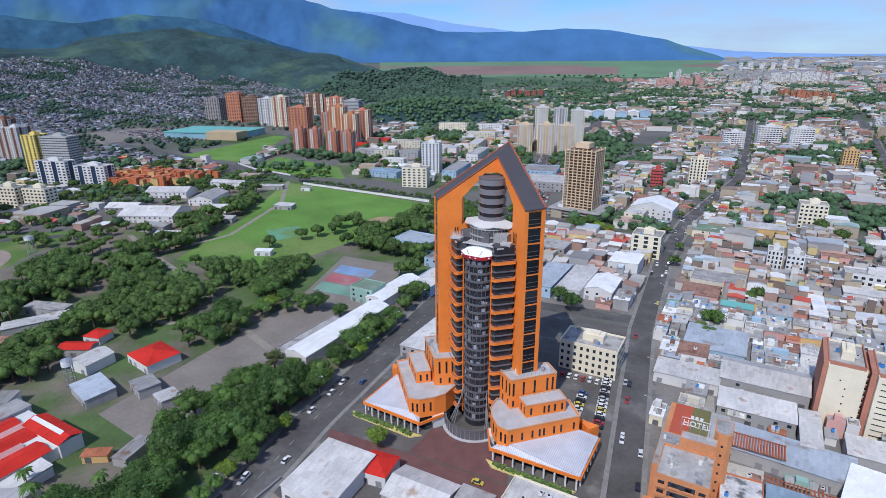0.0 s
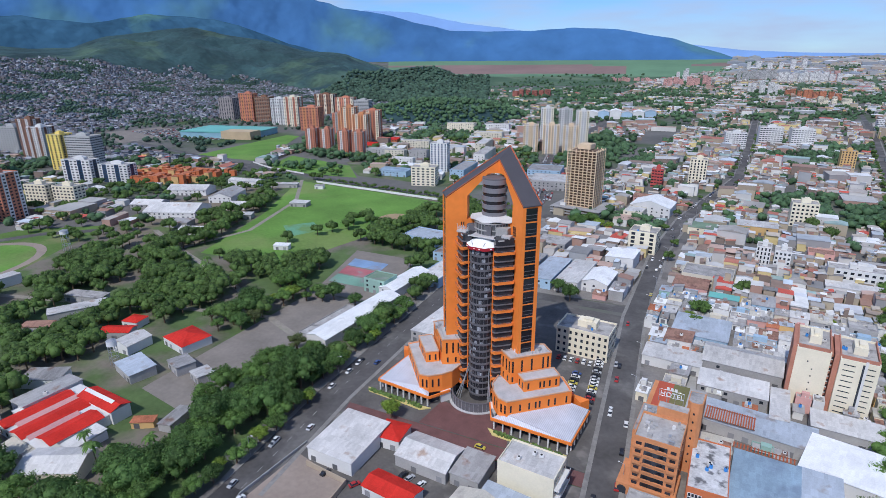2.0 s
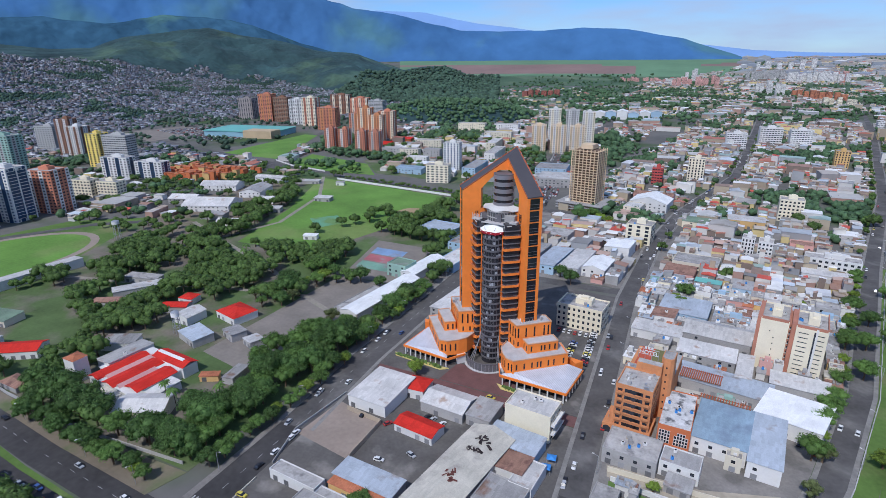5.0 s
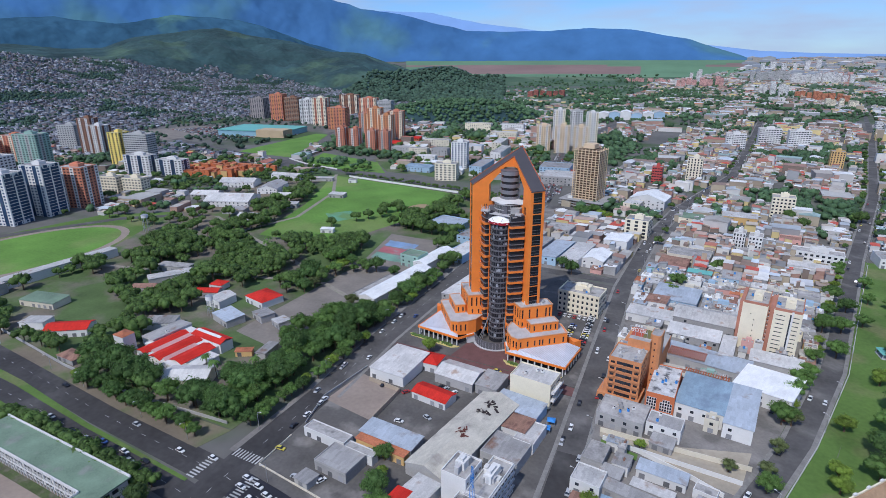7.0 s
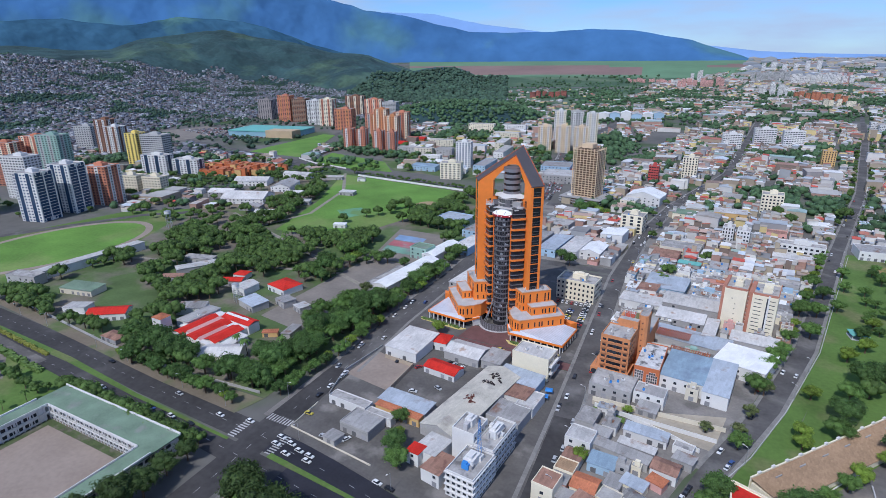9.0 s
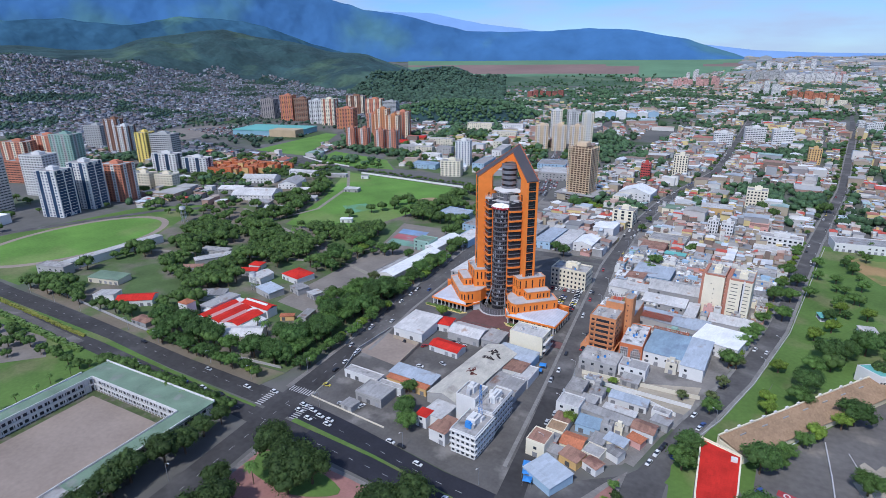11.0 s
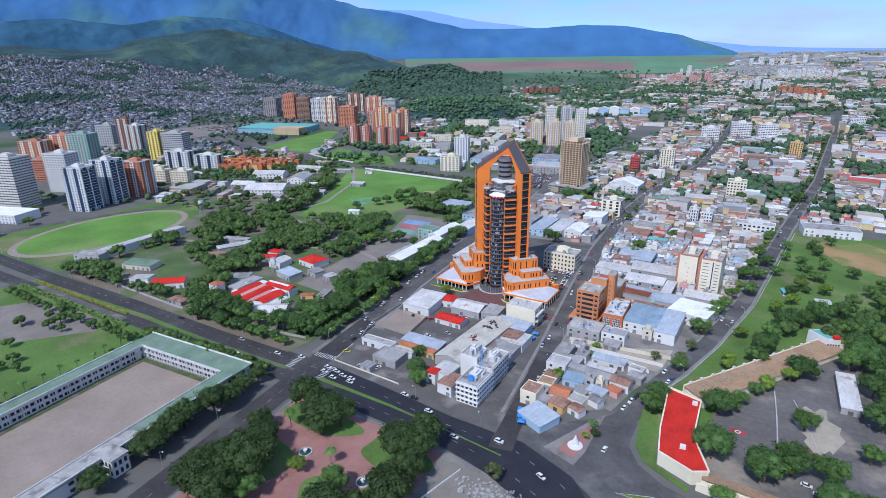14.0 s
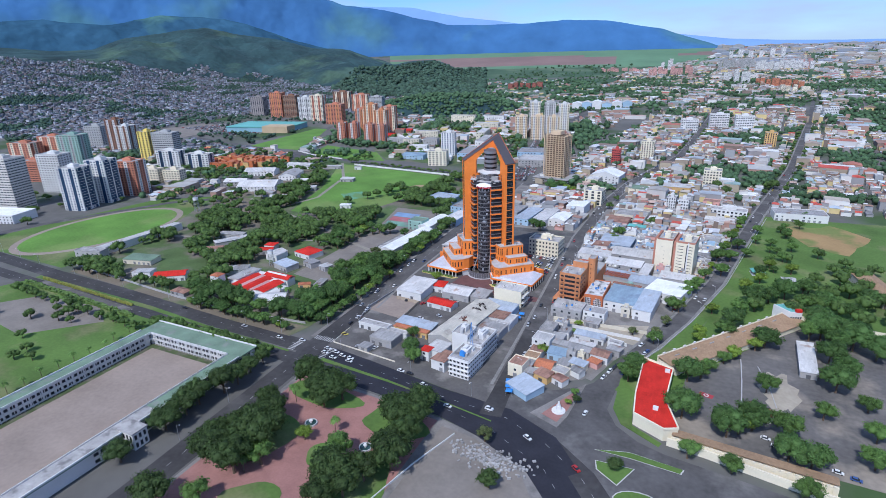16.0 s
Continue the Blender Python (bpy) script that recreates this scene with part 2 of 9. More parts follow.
TANYARD = M("tan_yard", (0.37, 0.325, 0.255), 0.95, var=0.22, big=0.08, fine=0.6)
PAINTLINE = M("road_paint", (0.42, 0.42, 0.41), 0.8, var=0.3)
BARK = M("bark", (0.13, 0.09, 0.06), 0.95, var=0.2, fine=6, rand=0.2)
LEAVES = [
    M("leaf_deep", (0.106, 0.190, 0.054), 0.7, var=0.25, big=0.25, fine=2.0, rand=0.5, island=0.7, thin=0.45),
    M("leaf_mid", (0.146, 0.252, 0.064), 0.7, var=0.25, big=0.25, fine=2.0, rand=0.5, island=0.7, thin=0.45),
    M("leaf_bright", (0.23, 0.33, 0.055), 0.7, var=0.25, big=0.25, fine=2.0, rand=0.4, island=0.7, thin=0.45),
    M("leaf_olive", (0.168, 0.205, 0.080), 0.7, var=0.25, big=0.25, fine=2.0, rand=0.4, island=0.7, thin=0.45),
]
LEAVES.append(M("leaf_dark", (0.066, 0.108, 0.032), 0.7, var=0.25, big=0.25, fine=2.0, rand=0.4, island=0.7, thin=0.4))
FARLEAF = M("far_leaf", (0.066, 0.122, 0.056), 0.8, var=0.3, big=0.01, fine=0.1, island=0.8)
HEDGE = M("hedge_leaf", (0.12, 0.19, 0.05), 0.8, var=0.3, big=0.4, fine=2, island=0.5)


# ---- mesh helpers ----
class Mesh:
    """Collects faces for one part."""

    def __init__(self):
        self.v, self.f = [], []

    def poly(self, pts):
        i = len(self.v)
        self.v += [tuple(p) for p in pts]
        self.f.append(tuple(range(i, i + len(pts))))

    def prism(self, pts, z0, z1, floor=False):
        i, c = len(self.v), len(pts)
        area = sum(pts[a][0] * pts[(a + 1) % c][1] - pts[(a + 1) % c][0] * pts[a][1] for a in range(c))
        if area < 0:
            pts = pts[::-1]
        self.v += [(p[0], p[1], z0) for p in pts] + [(p[0], p[1], z1) for p in pts]
        for a in range(c):
            b = (a + 1) % c
            self.f.append((i + a, i + b, i + c + b, i + c + a))
        self.f.append(tuple(range(i + c, i + 2 * c)))
        if floor:
            self.f.append(tuple(range(i + c - 1, i - 1, -1)))

    def box(self, x0, x1, y0, y1, z0, z1):
        self.prism([(x0, y0), (x1, y0), (x1, y1), (x0, y1)], z0, z1, True)

    def obox(self, x, y, w, d, z0, z1, deg=0):
        self.prism(rect(x, y, w, d, deg), z0, z1, True)

    def loft(self, a, b, caps=True):
        """Two rings of the same count joined by quads."""
        i, c = len(self.v), len(a)
        self.v += [tuple(p) for p in a] + [tuple(p) for p in b]
        for q in range(c):
            r = (q + 1) % c
            self.f.append((i + q, i + r, i + c + r, i + c + q))
        if caps:
            self.f.append(tuple(range(i + c - 1, i - 1, -1)))
            self.f.append(tuple(range(i + c, i + 2 * c)))

    def tube(self, a, b, r0, r1=None, sides=6):
        a, b = Vector(a), Vector(b)
        r1 = r0 if r1 is None else r1
        q = (b - a).to_track_quat("Z", "Y")
        ring = [q @ Vector((math.cos(2 * math.pi * s / sides), math.sin(2 * math.pi * s / sides), 0)) for s in range(sides)]
        self.loft([a + r0 * p for p in ring], [b + r1 * p for p in ring])

    def ring(self, x, y, r_in, r_out, z0, z1, sides=32, a0=0.0, a1=360.0):
        full = a1 - a0 >= 360
        steps = sides if full else sides + 1
        ang = [radians(a0 + (a1 - a0) * s / sides) for s in range(steps)]
        i = len(self.v)
        for a in ang:
            c, s = math.cos(a), math.sin(a)
            self.v += [(x + r_in * c, y + r_in * s, z0), (x + r_out * c, y + r_out * s, z0),
                       (x + r_out * c, y + r_out * s, z1), (x + r_in * c, y + r_in * s, z1)]
        for s in range(sides):
            p, q = i + 4 * s, i + 4 * ((s + 1) % steps)
            for a, b in ((0, 1), (1, 2), (2, 3), (3, 0)):
                self.f.append((p + a, q + a, q + b, p + b)[::-1])

    def disc(self, x, y, r, z0, z1, sides=32):
        self.prism([(x + r * math.cos(2 * math.pi * s / sides), y + r * math.sin(2 * math.pi * s / sides)) for s in range(sides)], z0, z1, True)

    def data(self, name, material):
        me = bpy.data.meshes.new(name)
        me.from_pydata(self.v, [], self.f)
        me.update()
        if material:
            me.materials.append(material)
        return me


def rect(x, y, w, d, deg=0):
    c, s = math.cos(radians(deg)), math.sin(radians(deg))
    return [(x + a * c - b * s, y + a * s + b * c) for a, b in ((-w / 2, -d / 2), (w / 2, -d / 2), (w / 2, d / 2), (-w / 2, d / 2))]


def part(name, mesh, material, parent, label="", kind=""):
    ob = new(name, mesh if isinstance(mesh, bpy.types.Mesh) else mesh.data(name, material))
    ob.parent = parent
    return tagged(ob, label=label, kind=kind)


GROUPS = {"water_tower": "water towers of the park", "warehouse": "warehouse row on the plain", "house": "houses of the dense blocks", "car": "cars on the streets", "van": "vans on the streets", "tree": "trees of the park and streets", "palm_tree": "palms of the park and square",
          "street_lamp": "street lamps along the roads", "town_house": "orange-roofed terraces", "apartment_tower": "apartment towers", "slab_block": "distant slab blocks", "water_tank": "roof water tanks",
          "air_conditioner": "roof air conditioners", "market_canopy": "blue market canopies", "pergola": "slatted pergolas", "barrack_range": "compound ranges", "building": "low buildings of the town", "planter": "planters before the arcade"}


def thing(name, label, category, x=0, y=0, z=0, deg=0, group=""):
    ob = new(name)
    ob.empty_display_size = 0.5
    ob.matrix_basis = pose(x, y, z, 0, 0, deg)
    return tagged(ob, label, category, group or GROUPS.get(name, ""))


def structure(name, mesh, material, label, category):
    return tagged(new(name, mesh.data(name, material)), label, category, kind="structure")


def inside(x, y, poly):
    hit, c = False, len(poly)
    for i in range(c):
        (xa, ya), (xb, yb) = poly[i], poly[i - 1]
        if (ya > y) != (yb > y) and x < (xb - xa) * (y - ya) / (yb - ya) + xa:
            hit = not hit
    return hit


def ribbon(path, width):
    """The outline of a strip of that width along a path."""
    left, right = [], []
    for i, p in enumerate(path):
        a, b = path[max(i - 1, 0)], path[min(i + 1, len(path) - 1)]
        d = Vector((b[0] - a[0], b[1] - a[1])).normalized()
        w = (width[i] if isinstance(width, (list, tuple)) else width) / 2
        left.append((p[0] - d.y * w, p[1] + d.x * w))
        right.append((p[0] + d.y * w, p[1] - d.x * w))
    return right, left


def strip(path, width, z, mesh=None):
    m = mesh or Mesh()
    r, l = ribbon(path, width)
    for i in range(len(path) - 1):
        m.poly([(*r[i], z), (*r[i + 1], z), (*l[i + 1], z), (*l[i], z)])
    return m


def lerp_table(table, a):
    if a >= table[0][0]:
        return table[0][1]
    for (a0, e0), (a1, e1) in zip(table, table[1:]):
        if a1 <= a <= a0:
            return e0 + (e1 - e0) * (a0 - a) / (a0 - a1)
    return table[-1][1]


def rise(x, y):
    """Height of the valley floor, which lifts gently towards the rim."""
    r = math.hypot(x, y + 200)
    return 0.0 if r < 2600 else 108 * min(1.0, (r - 2600) / 1500) ** 1.5

# ---- ground, hills, mountains ----
g = Mesh()
RINGS = [0, 60, 150, 300, 600, 1000, 1500, 2000, 2600, 2800, 2950, 3100, 3250, 3400, 3550, 3700, 3850, 4000, 4150, 4300, 4420, 4520]
SEG = 96
for r in RINGS:
    for s in range(SEG):
        a = 2 * math.pi * s / SEG
        gx, gy = r * math.cos(a), -200 + r * math.sin(a)
        g.v.append((gx, gy, rise(gx, gy)))
for i in range(len(RINGS) - 1):
    for s in range(SEG):
        q = (s + 1) % SEG
        g.f.append((i * SEG + s, (i + 1) * SEG + s, (i + 1) * SEG + q, i * SEG + q))
structure("ground", g, GROUND, "dusty valley ground with scrub between the streets", "ground")

NEAR_CREST = [(80, 1.3), (66, 0.8), (61, 0.45), (57, 0.6), (54.4, 1.6), (52.8, 1.85), (47.9, 2.25), (45.4, 1.6), (41.7, 1.12), (38.3, 0.31), (34.8, 0.0), (32.5, -0.85),
              (30.6, -1.5), (28.6, -1.2), (26.7, -1.15), (24.7, -1.75), (23.6, -2.6), (21.5, -4.2), (19, -5.5)]
FAR_CREST = [(90, 5.5), (64, 5.6), (60.8, 5.8), (53.1, 7.0), (44.5, 6.6), (41, 5.3), (39.4, 4.92), (37.3, 4.65), (36.2, 4.57), (34.6, 4.05), (31.4, 3.5), (28.6, 2.71), (25.2, 2.04), (21.5, 1.86), (17.3, 1.92), (14.3, 2.11),
             (10.3, 1.95), (8.1, 1.6), (6.4, 1.28), (5.1, 1.06), (3.4, 0.5), (1.4, -0.12), (0.1, -0.55), (-3, -1.4)]
EAST_CREST = [(36, 3.9), (30.7, 3.8), (28.5, 3.7), (26.4, 3.24), (23.8, 2.67), (20.5, 2.3), (17.3, 1.8), (14.3, 1.5), (10.3, 1.3), (8.1, 1.1), (3.5, 0.6), (-0.4, 0.1), (-4.4, -0.1), (-8.8, -0.2), (-28, -0.1)]
MID_CREST = [(90, 3.6), (70, 3.2), (64, 2.6), (60, 2.9), (56, 2.4), (51, 3.2), (46, 3.0), (43, 2.0), (40, 0.9), (37, 0.1), (34, -0.7), (30, -1.6)]
EYE_X, EYE_Y, EYE_Z = 90.0, -280.0, 150.0


FOOT_FAR = [(90, 2900), (43.7, 2900), (39.6, 2650), (35.4, 2250), (32, 1930), (20, 1930)]
FOOT_UP = [(90, 200), (64, 158), (60, 122), (55, 112), (52.5, 66), (48, 40), (43.7, 20), (40, 0), (20, 0)]


def ridge_height(crest, a, r, r0, rc, r1, rough, seed, apron=False):
    """Height of a ridge at a bearing and distance from over the town; an apron climbs gently to the ridge's foot."""
    x, y = EYE_X - r * math.sin(radians(a)), EYE_Y + r * math.cos(radians(a))
    base = rise(x, y) - 4
    if apron:
        r0 = lerp_table(FOOT_FAR, a)
        base += lerp_table(FOOT_UP, a) * max(0.0, min(1.0, (r - 1500) / (r0 - 1500))) ** 1.5
    top = EYE_Z + rc * math.tan(radians(lerp_table(crest, a)))
    up = (r - r0) / (rc - r0) if r < rc else (r1 - r) / (r1 - rc)
    up = max(0.0, min(1.0, up)) ** (1.15 if apron else 0.85)
    spur = 1 - abs(noise.fractal((x / 620 + seed, y / 620, 0.3), 1.0, 2.1, 5)) * 1.6
    small = noise.fractal((x / 150 + seed, y / 150, 2.3), 1.0, 2.0, 4)
    return x, y, base + (top - base) * up + rough * (spur - 0.55 + 0.2 * small) * up * (1.05 - up) * (top - base)


def range_mesh(crest, a0, a1, r0, rc, r1, step, rough, seed, rows=26, apron=False):
    """A ridge as seen from over the town: a grid in angle and distance whose crest follows the table."""
    m, cols = Mesh(), int(abs(a1 - a0) / step) + 1
    for i in range(cols):
        a = a0 + (a1 - a0) * i / (cols - 1)
        for j in range(rows):
            m.v.append(ridge_height(crest, a, r0 + (r1 - r0) * j / (rows - 1), r0, rc, r1, rough, seed, apron))
    for i in range(cols - 1):
        for j in range(rows - 1):
            m.f.append((i * rows + j, (i + 1) * rows + j, (i + 1) * rows + j + 1, i * rows + j + 1)[::-1])
    return m


# distance haze is put into colour and glow; second colours paint sunlit slopes
HILL = M("hazy_hill_scrub", (0.024, 0.051, 0.054), 0.95, var=0.5, big=0.005, fine=0.05, second=(0.054, 0.094, 0.066), patch=0.0034, cut=0.57, glow=0.36, deep=(90, 0.006))
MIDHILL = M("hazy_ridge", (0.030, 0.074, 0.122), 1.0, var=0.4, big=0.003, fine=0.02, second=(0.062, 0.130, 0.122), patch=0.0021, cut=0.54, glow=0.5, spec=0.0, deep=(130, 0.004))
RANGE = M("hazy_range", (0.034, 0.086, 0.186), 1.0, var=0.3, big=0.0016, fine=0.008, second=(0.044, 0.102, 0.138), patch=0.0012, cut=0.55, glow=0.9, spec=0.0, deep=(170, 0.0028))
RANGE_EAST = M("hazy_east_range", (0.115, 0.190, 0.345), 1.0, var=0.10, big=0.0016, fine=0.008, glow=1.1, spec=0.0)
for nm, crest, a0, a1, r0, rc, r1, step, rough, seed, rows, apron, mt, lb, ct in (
        ("hill", NEAR_CREST, 84, 19, 1500, 3650, 4150, 0.22, 1.5, 3, 120, True, HILL, "hazy dark green scrub-covered hill behind the town", "hill"),
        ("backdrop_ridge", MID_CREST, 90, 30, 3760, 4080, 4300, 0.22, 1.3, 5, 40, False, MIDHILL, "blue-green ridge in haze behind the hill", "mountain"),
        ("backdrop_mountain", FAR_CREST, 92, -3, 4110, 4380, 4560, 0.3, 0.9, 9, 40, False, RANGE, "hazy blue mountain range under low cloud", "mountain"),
        ("backdrop_mountain_east", EAST_CREST, 36, -26, 4300, 4540, 4620, 0.3, 0.3, 9, 30, False, RANGE_EAST, "pale hazy mountain range on the horizon", "mountain")):
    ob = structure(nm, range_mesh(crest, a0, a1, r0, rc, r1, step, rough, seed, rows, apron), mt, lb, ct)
    for p in ob.data.polygons:
        p.use_smooth = True

# ---- roads, pavements, lawns ----
def slab(name, poly, z, material, label, category, z0=0.0):
    m = Mesh()
    m.prism(poly, z0, z)
    return structure(name, m, material, label, category)


AV_WEST = [(-50, -420), (-55, -262), (-59, -171), (-61, -140), (-62, -90), (-68, -28), (-69, 10), (-72, 110), (-78, 220), (-84, 300)]
ST_EAST = [(62, -170), (59, -144), (55, -78), (48, 14), (41, 108), (41, 236), (51, 340), (66, 415), (84, 498), (96, 556), (101, 640), (106, 740), (112, 854), (120, 996), (131, 1230)]
CURVE = [(100, -178), (103, -150), (107, -122), (117, -88), (138, -28), (157, 46), (191, 245), (239, 498), (306, 984), (345, 1320), (420, 2000)]
AV_NORTH = [(-520, -126), (-338, -139), (-220, -143), (-140, -149), (-60, -152), (-8, -158.5), (31, -165), (68, -168), (92, -179), (112, -194), (128, -214), (140, -250)]
AV_SOUTH = [(-520, -148), (-307, -158), (-180, -160), (-90, -164), (-36, -168), (0, -170.5), (40, -174), (66, -180), (96, -195), (110, -212), (118, -250)]
CROSS = [((-62, -34), (52, -33), 7), ((-72, 113), (41, 118), 10), ((41, 270), (200, 268), 11), ((-84, 300), (41, 270), 12)]
EASTROAD = [(112, -176), (140, -172), (180, -176), (260, -182), (420, -190)]
roads = (("road_avenue_west", AV_WEST, 15, ASPHALT), ("road_street_east", ST_EAST, 10.5, ASPHALT), ("road_ring", CURVE, 9.4, ASPHALT),
         ("road_avenue_north", AV_NORTH, 13, DARKASPHALT), ("road_avenue_south", AV_SOUTH[:5], 11, DARKASPHALT), ("road_avenue_south_new", AV_SOUTH[4:], [11, 12, 13, 15, 17, 17, 17], NEWASPHALT), ("road_avenue_north_new", [(-58, -152.2), (-30, -155), (-8, -158.5), (31, -165), (68, -168), (92, -179), (108, -194)], [13, 13, 13, 13, 14, 14, 8], NEWASPHALT),
         # lower avenue overlaid with darker asphalt that stands in for tree shade
         ("road_avenue_west_lower", AV_WEST[0:5], [15, 15, 15, 15, 14.6], DARKASPHALT), ("road_street_east_lower", ST_EAST[:3], [11, 10.8, 10.6], DARKASPHALT),
         ("road_north_west", [(-84, 300), (-180, 318), (-380, 352), (-560, 385), (-900, 470)], 13, ASPHALT),
         ("road_mall", [(-470, 330), (-520, 400), (-600, 540), (-660, 680)], 12, ASPHALT),
         ("road_track", [(-520, -126), (-500, -60), (-440, 60), (-380, 110)], 10, ASPHALT),
         ("road_boulevard", [(-84, 300), (-110, 420), (-150, 600), (-170, 760), (-150, 1100)], 20, ASPHALT))
slab("road_junction", [(66, -150), (98, -127), (106, -116), (116, -96), (119, -104), (114, -125), (113, -142), (119, -153), (130, -161), (142, -165), (190, -171), (300, -187), (420, -205), (420, -260), (140, -330), (112, -330), (104, -214), (62, -187), (40, -172)], 0.045, ASPHALT, "wide asphalt junction of the avenue and the ring road", "road")
for i, (nm, path, w, mt) in enumerate(roads):
    structure(nm, strip(path, w, 0.05 + 0.006 * i), mt, "worn asphalt carriageway with faded markings", "road")
for i, (a, b, w) in enumerate(CROSS):
    structure("road_cross_%d" % (i + 1), strip([a, b], w, 0.03 + 0.004 * i), ASPHALT, "worn asphalt side street", "road")

def offset(path, d):
    r, l = ribbon(path, abs(d) * 2)
    return r if d > 0 else l


SIDEWALK = M("sidewalk_concrete", (0.235, 0.225, 0.21), 0.9, var=0.34, big=0.12, fine=0.9, second=(0.15, 0.145, 0.14), patch=0.12, cut=0.56)
for i, (path, half, lo, hi) in enumerate(((ST_EAST, 5.25, 1, 16), (CURVE, 4.7, 3, 9), (AV_WEST, 7.5, 4, 10))):
    for side in (1, -1):
        p = offset(path[lo:hi], side * (half + 0.9))
        m = Mesh()
        r_, l_ = ribbon(p, 1.8)
        for k in range(len(p) - 1):
            m.prism([r_[k], r_[k + 1], l_[k + 1], l_[k]], 0, 0.24)
        structure("pavement_walk_%d" % (2 * i + (side > 0) + 1), m, SIDEWALK, "worn concrete sidewalk with a kerb", "pavement")

for k, (dist, wide_, mt, lb, ct) in enumerate(((10.2, 7.2, GRASS, "rough grass verge of the ring road", "lawn"), (-9.4, 5.4, PAVING, "patched concrete verge of the ring road", "pavement"))):
    structure("%s_ring_verge_%d" % (ct, k + 1), strip(offset(CURVE[2:7], dist), wide_, 0.17 + 0.01 * k), mt, lb, ct)
marks = Mesh()
for path in (AV_WEST, AV_NORTH, AV_SOUTH):
    for (xa, ya), (xb, yb) in zip(path, path[1:]):
        ln = math.hypot(xb - xa, yb - ya)
        for s in range(int(ln / 9)):
            if ya > 500:
                break
            t = (s * 9 + 2) / ln
            deg = math.degrees(math.atan2(yb - ya, xb - xa))
            q = rect(xa + (xb - xa) * t, ya + (yb - ya) * t, 3.0, 0.15, deg)
            marks.poly([(*p, 0.125) for p in q])
for k in range(9):                                   # zebra crossings at the main junction
    marks.poly([(*p, 0.125) for p in rect(-67.2 + k * 1.55, -139.5, 0.7, 4.5)])
    marks.poly([(*p, 0.125) for p in rect(-72.5, -146.0 - k * 1.5, 4.0, 0.7)])
    marks.poly([(*p, 0.125) for p in rect(-49.0, -147.5 - k * 1.5, 4.0, 0.7)])
tagged(structure("trim_road_marking", marks, PAINTLINE, "faded white lane lines and zebra stripes", "road marking"), kind="structure")


slab("pavement_block_south", [(-54, -145.5), (-8, -151.6), (31, -158), (56, -160.5), (54, -130), (50, -76), (46.5, -38), (-58, -38.5)], 0.16, LOT, "patched concrete and asphalt of the block", "pavement")
slab("pavement_block_tower", [(-60, -30), (44, -29.5), (36, 108), (-62, 108)], 0.16, LOT, "patched asphalt yard round the tower", "pavement")
slab("pavement_block_tower_north", [(-63, 119), (35.5, 124), (34.5, 262), (-75, 290)], 0.16, PAVING, "concrete pavement of the block", "pavement")
slab("pavement_block_east", [(65, -139), (96, -121), (111, -88), (131.5, -26), (150, 50), (181, 240), (183, 258), (48, 263), (47, 110), (54, 14), (60.5, -78)], 0.16, PAVING, "grey concrete pavement of the dense block", "pavement")
slab("pavement_avenue_park", [(-76.5, -30), (-77, 10), (-80, 110), (-85, 220), (-92, 290), (-96, 290), (-92, 220), (-86, 110), (-82, 10), (-80.5, -30), (-72, -90), (-71, -140), (-68, -140), (-69.5, -90)], 0.16, PAVING, "narrow concrete pavement along the park", "pavement")
slab("pavement_triangle", [(79, -160), (92, -135), (99, -124), (96.5, -156), (94, -166)], 0.16, PAVING, "paved traffic triangle", "pavement")
slab("pavement_triangle_pink", [(84.5, -158.5), (92, -140), (97, -129.5), (95.5, -150), (93, -162)], 0.2, PINKPAVE, "pink paved triangle round the monument", "pavement")
slab("pavement_plaza", [(-49, -176), (0, -178), (40, -181.5), (62, -187), (90, -200), (103, -214), (112, -260), (110, -330), (-44, -330)], 0.16, PAVING, "grey paved square", "pavement")
slab("pavement_plaza_pink", [(-46, -178), (0, -180), (40, -184), (42, -330), (-43, -330)], 0.2, PINKPAVE, "pink paved square with curving paths", "pavement")


def blob(x, y, a, b_, seed):
    return [(x + a * (1 + 0.14 * math.sin(3 * q + seed)) * math.cos(q), y + b_ * (1 + 0.12 * math.cos(2 * q + seed)) * math.sin(q)) for q in [i * math.pi / 11 for i in range(22)]]


for i, (x, y, a, b_) in enumerate(((-31, -228, 15, 20), (-24, -189, 22, 9), (22, -194, 17, 11), (28, -236, 13, 20), (-6, -262, 13, 11), (4, -226, 7, 9), (-12, -300, 22, 18), (30, -290, 10, 20))):
    slab("lawn_plaza_%d" % (i + 1), blob(x, y, a, b_, i), 0.34, GRASS, "kerbed lawn bed of the square", "lawn")

slab("lawn_median", [(-48, -158.6), (0, -163.3), (36, -168.8), (64, -173.5), (64, -174.3), (36, -169.6), (0, -165), (-48, -161.5)], 0.2, GRASS, "narrow grass median between carriageways", "lawn")
slab("lawn_median_west", [(-345, -145.5), (-205, -150), (-140, -156.2), (-72, -159.5), (-72, -161), (-140, -158.5), (-205, -154), (-345, -150)], 0.2, GRASS, "narrow grass median of the avenue", "lawn")
slab("lawn_strip_south", [(-345, -156.5), (-264, -160.5), (-205, -165), (-205, -169), (-264, -165), (-345, -161)], 0.2, GRASS, "planted strip along the avenue", "lawn")
slab("pavement_park_wall", [(-330, -130), (-215, -138), (-140, -143.5), (-84, -145.5), (-80, -130.5), (-140, -133.6), (-200, -132.6), (-335, -120)], 0.14, DIRTYARD, "worn earth and grass verge beside the park wall", "pavement")
hedge = Mesh()
random.seed(14)
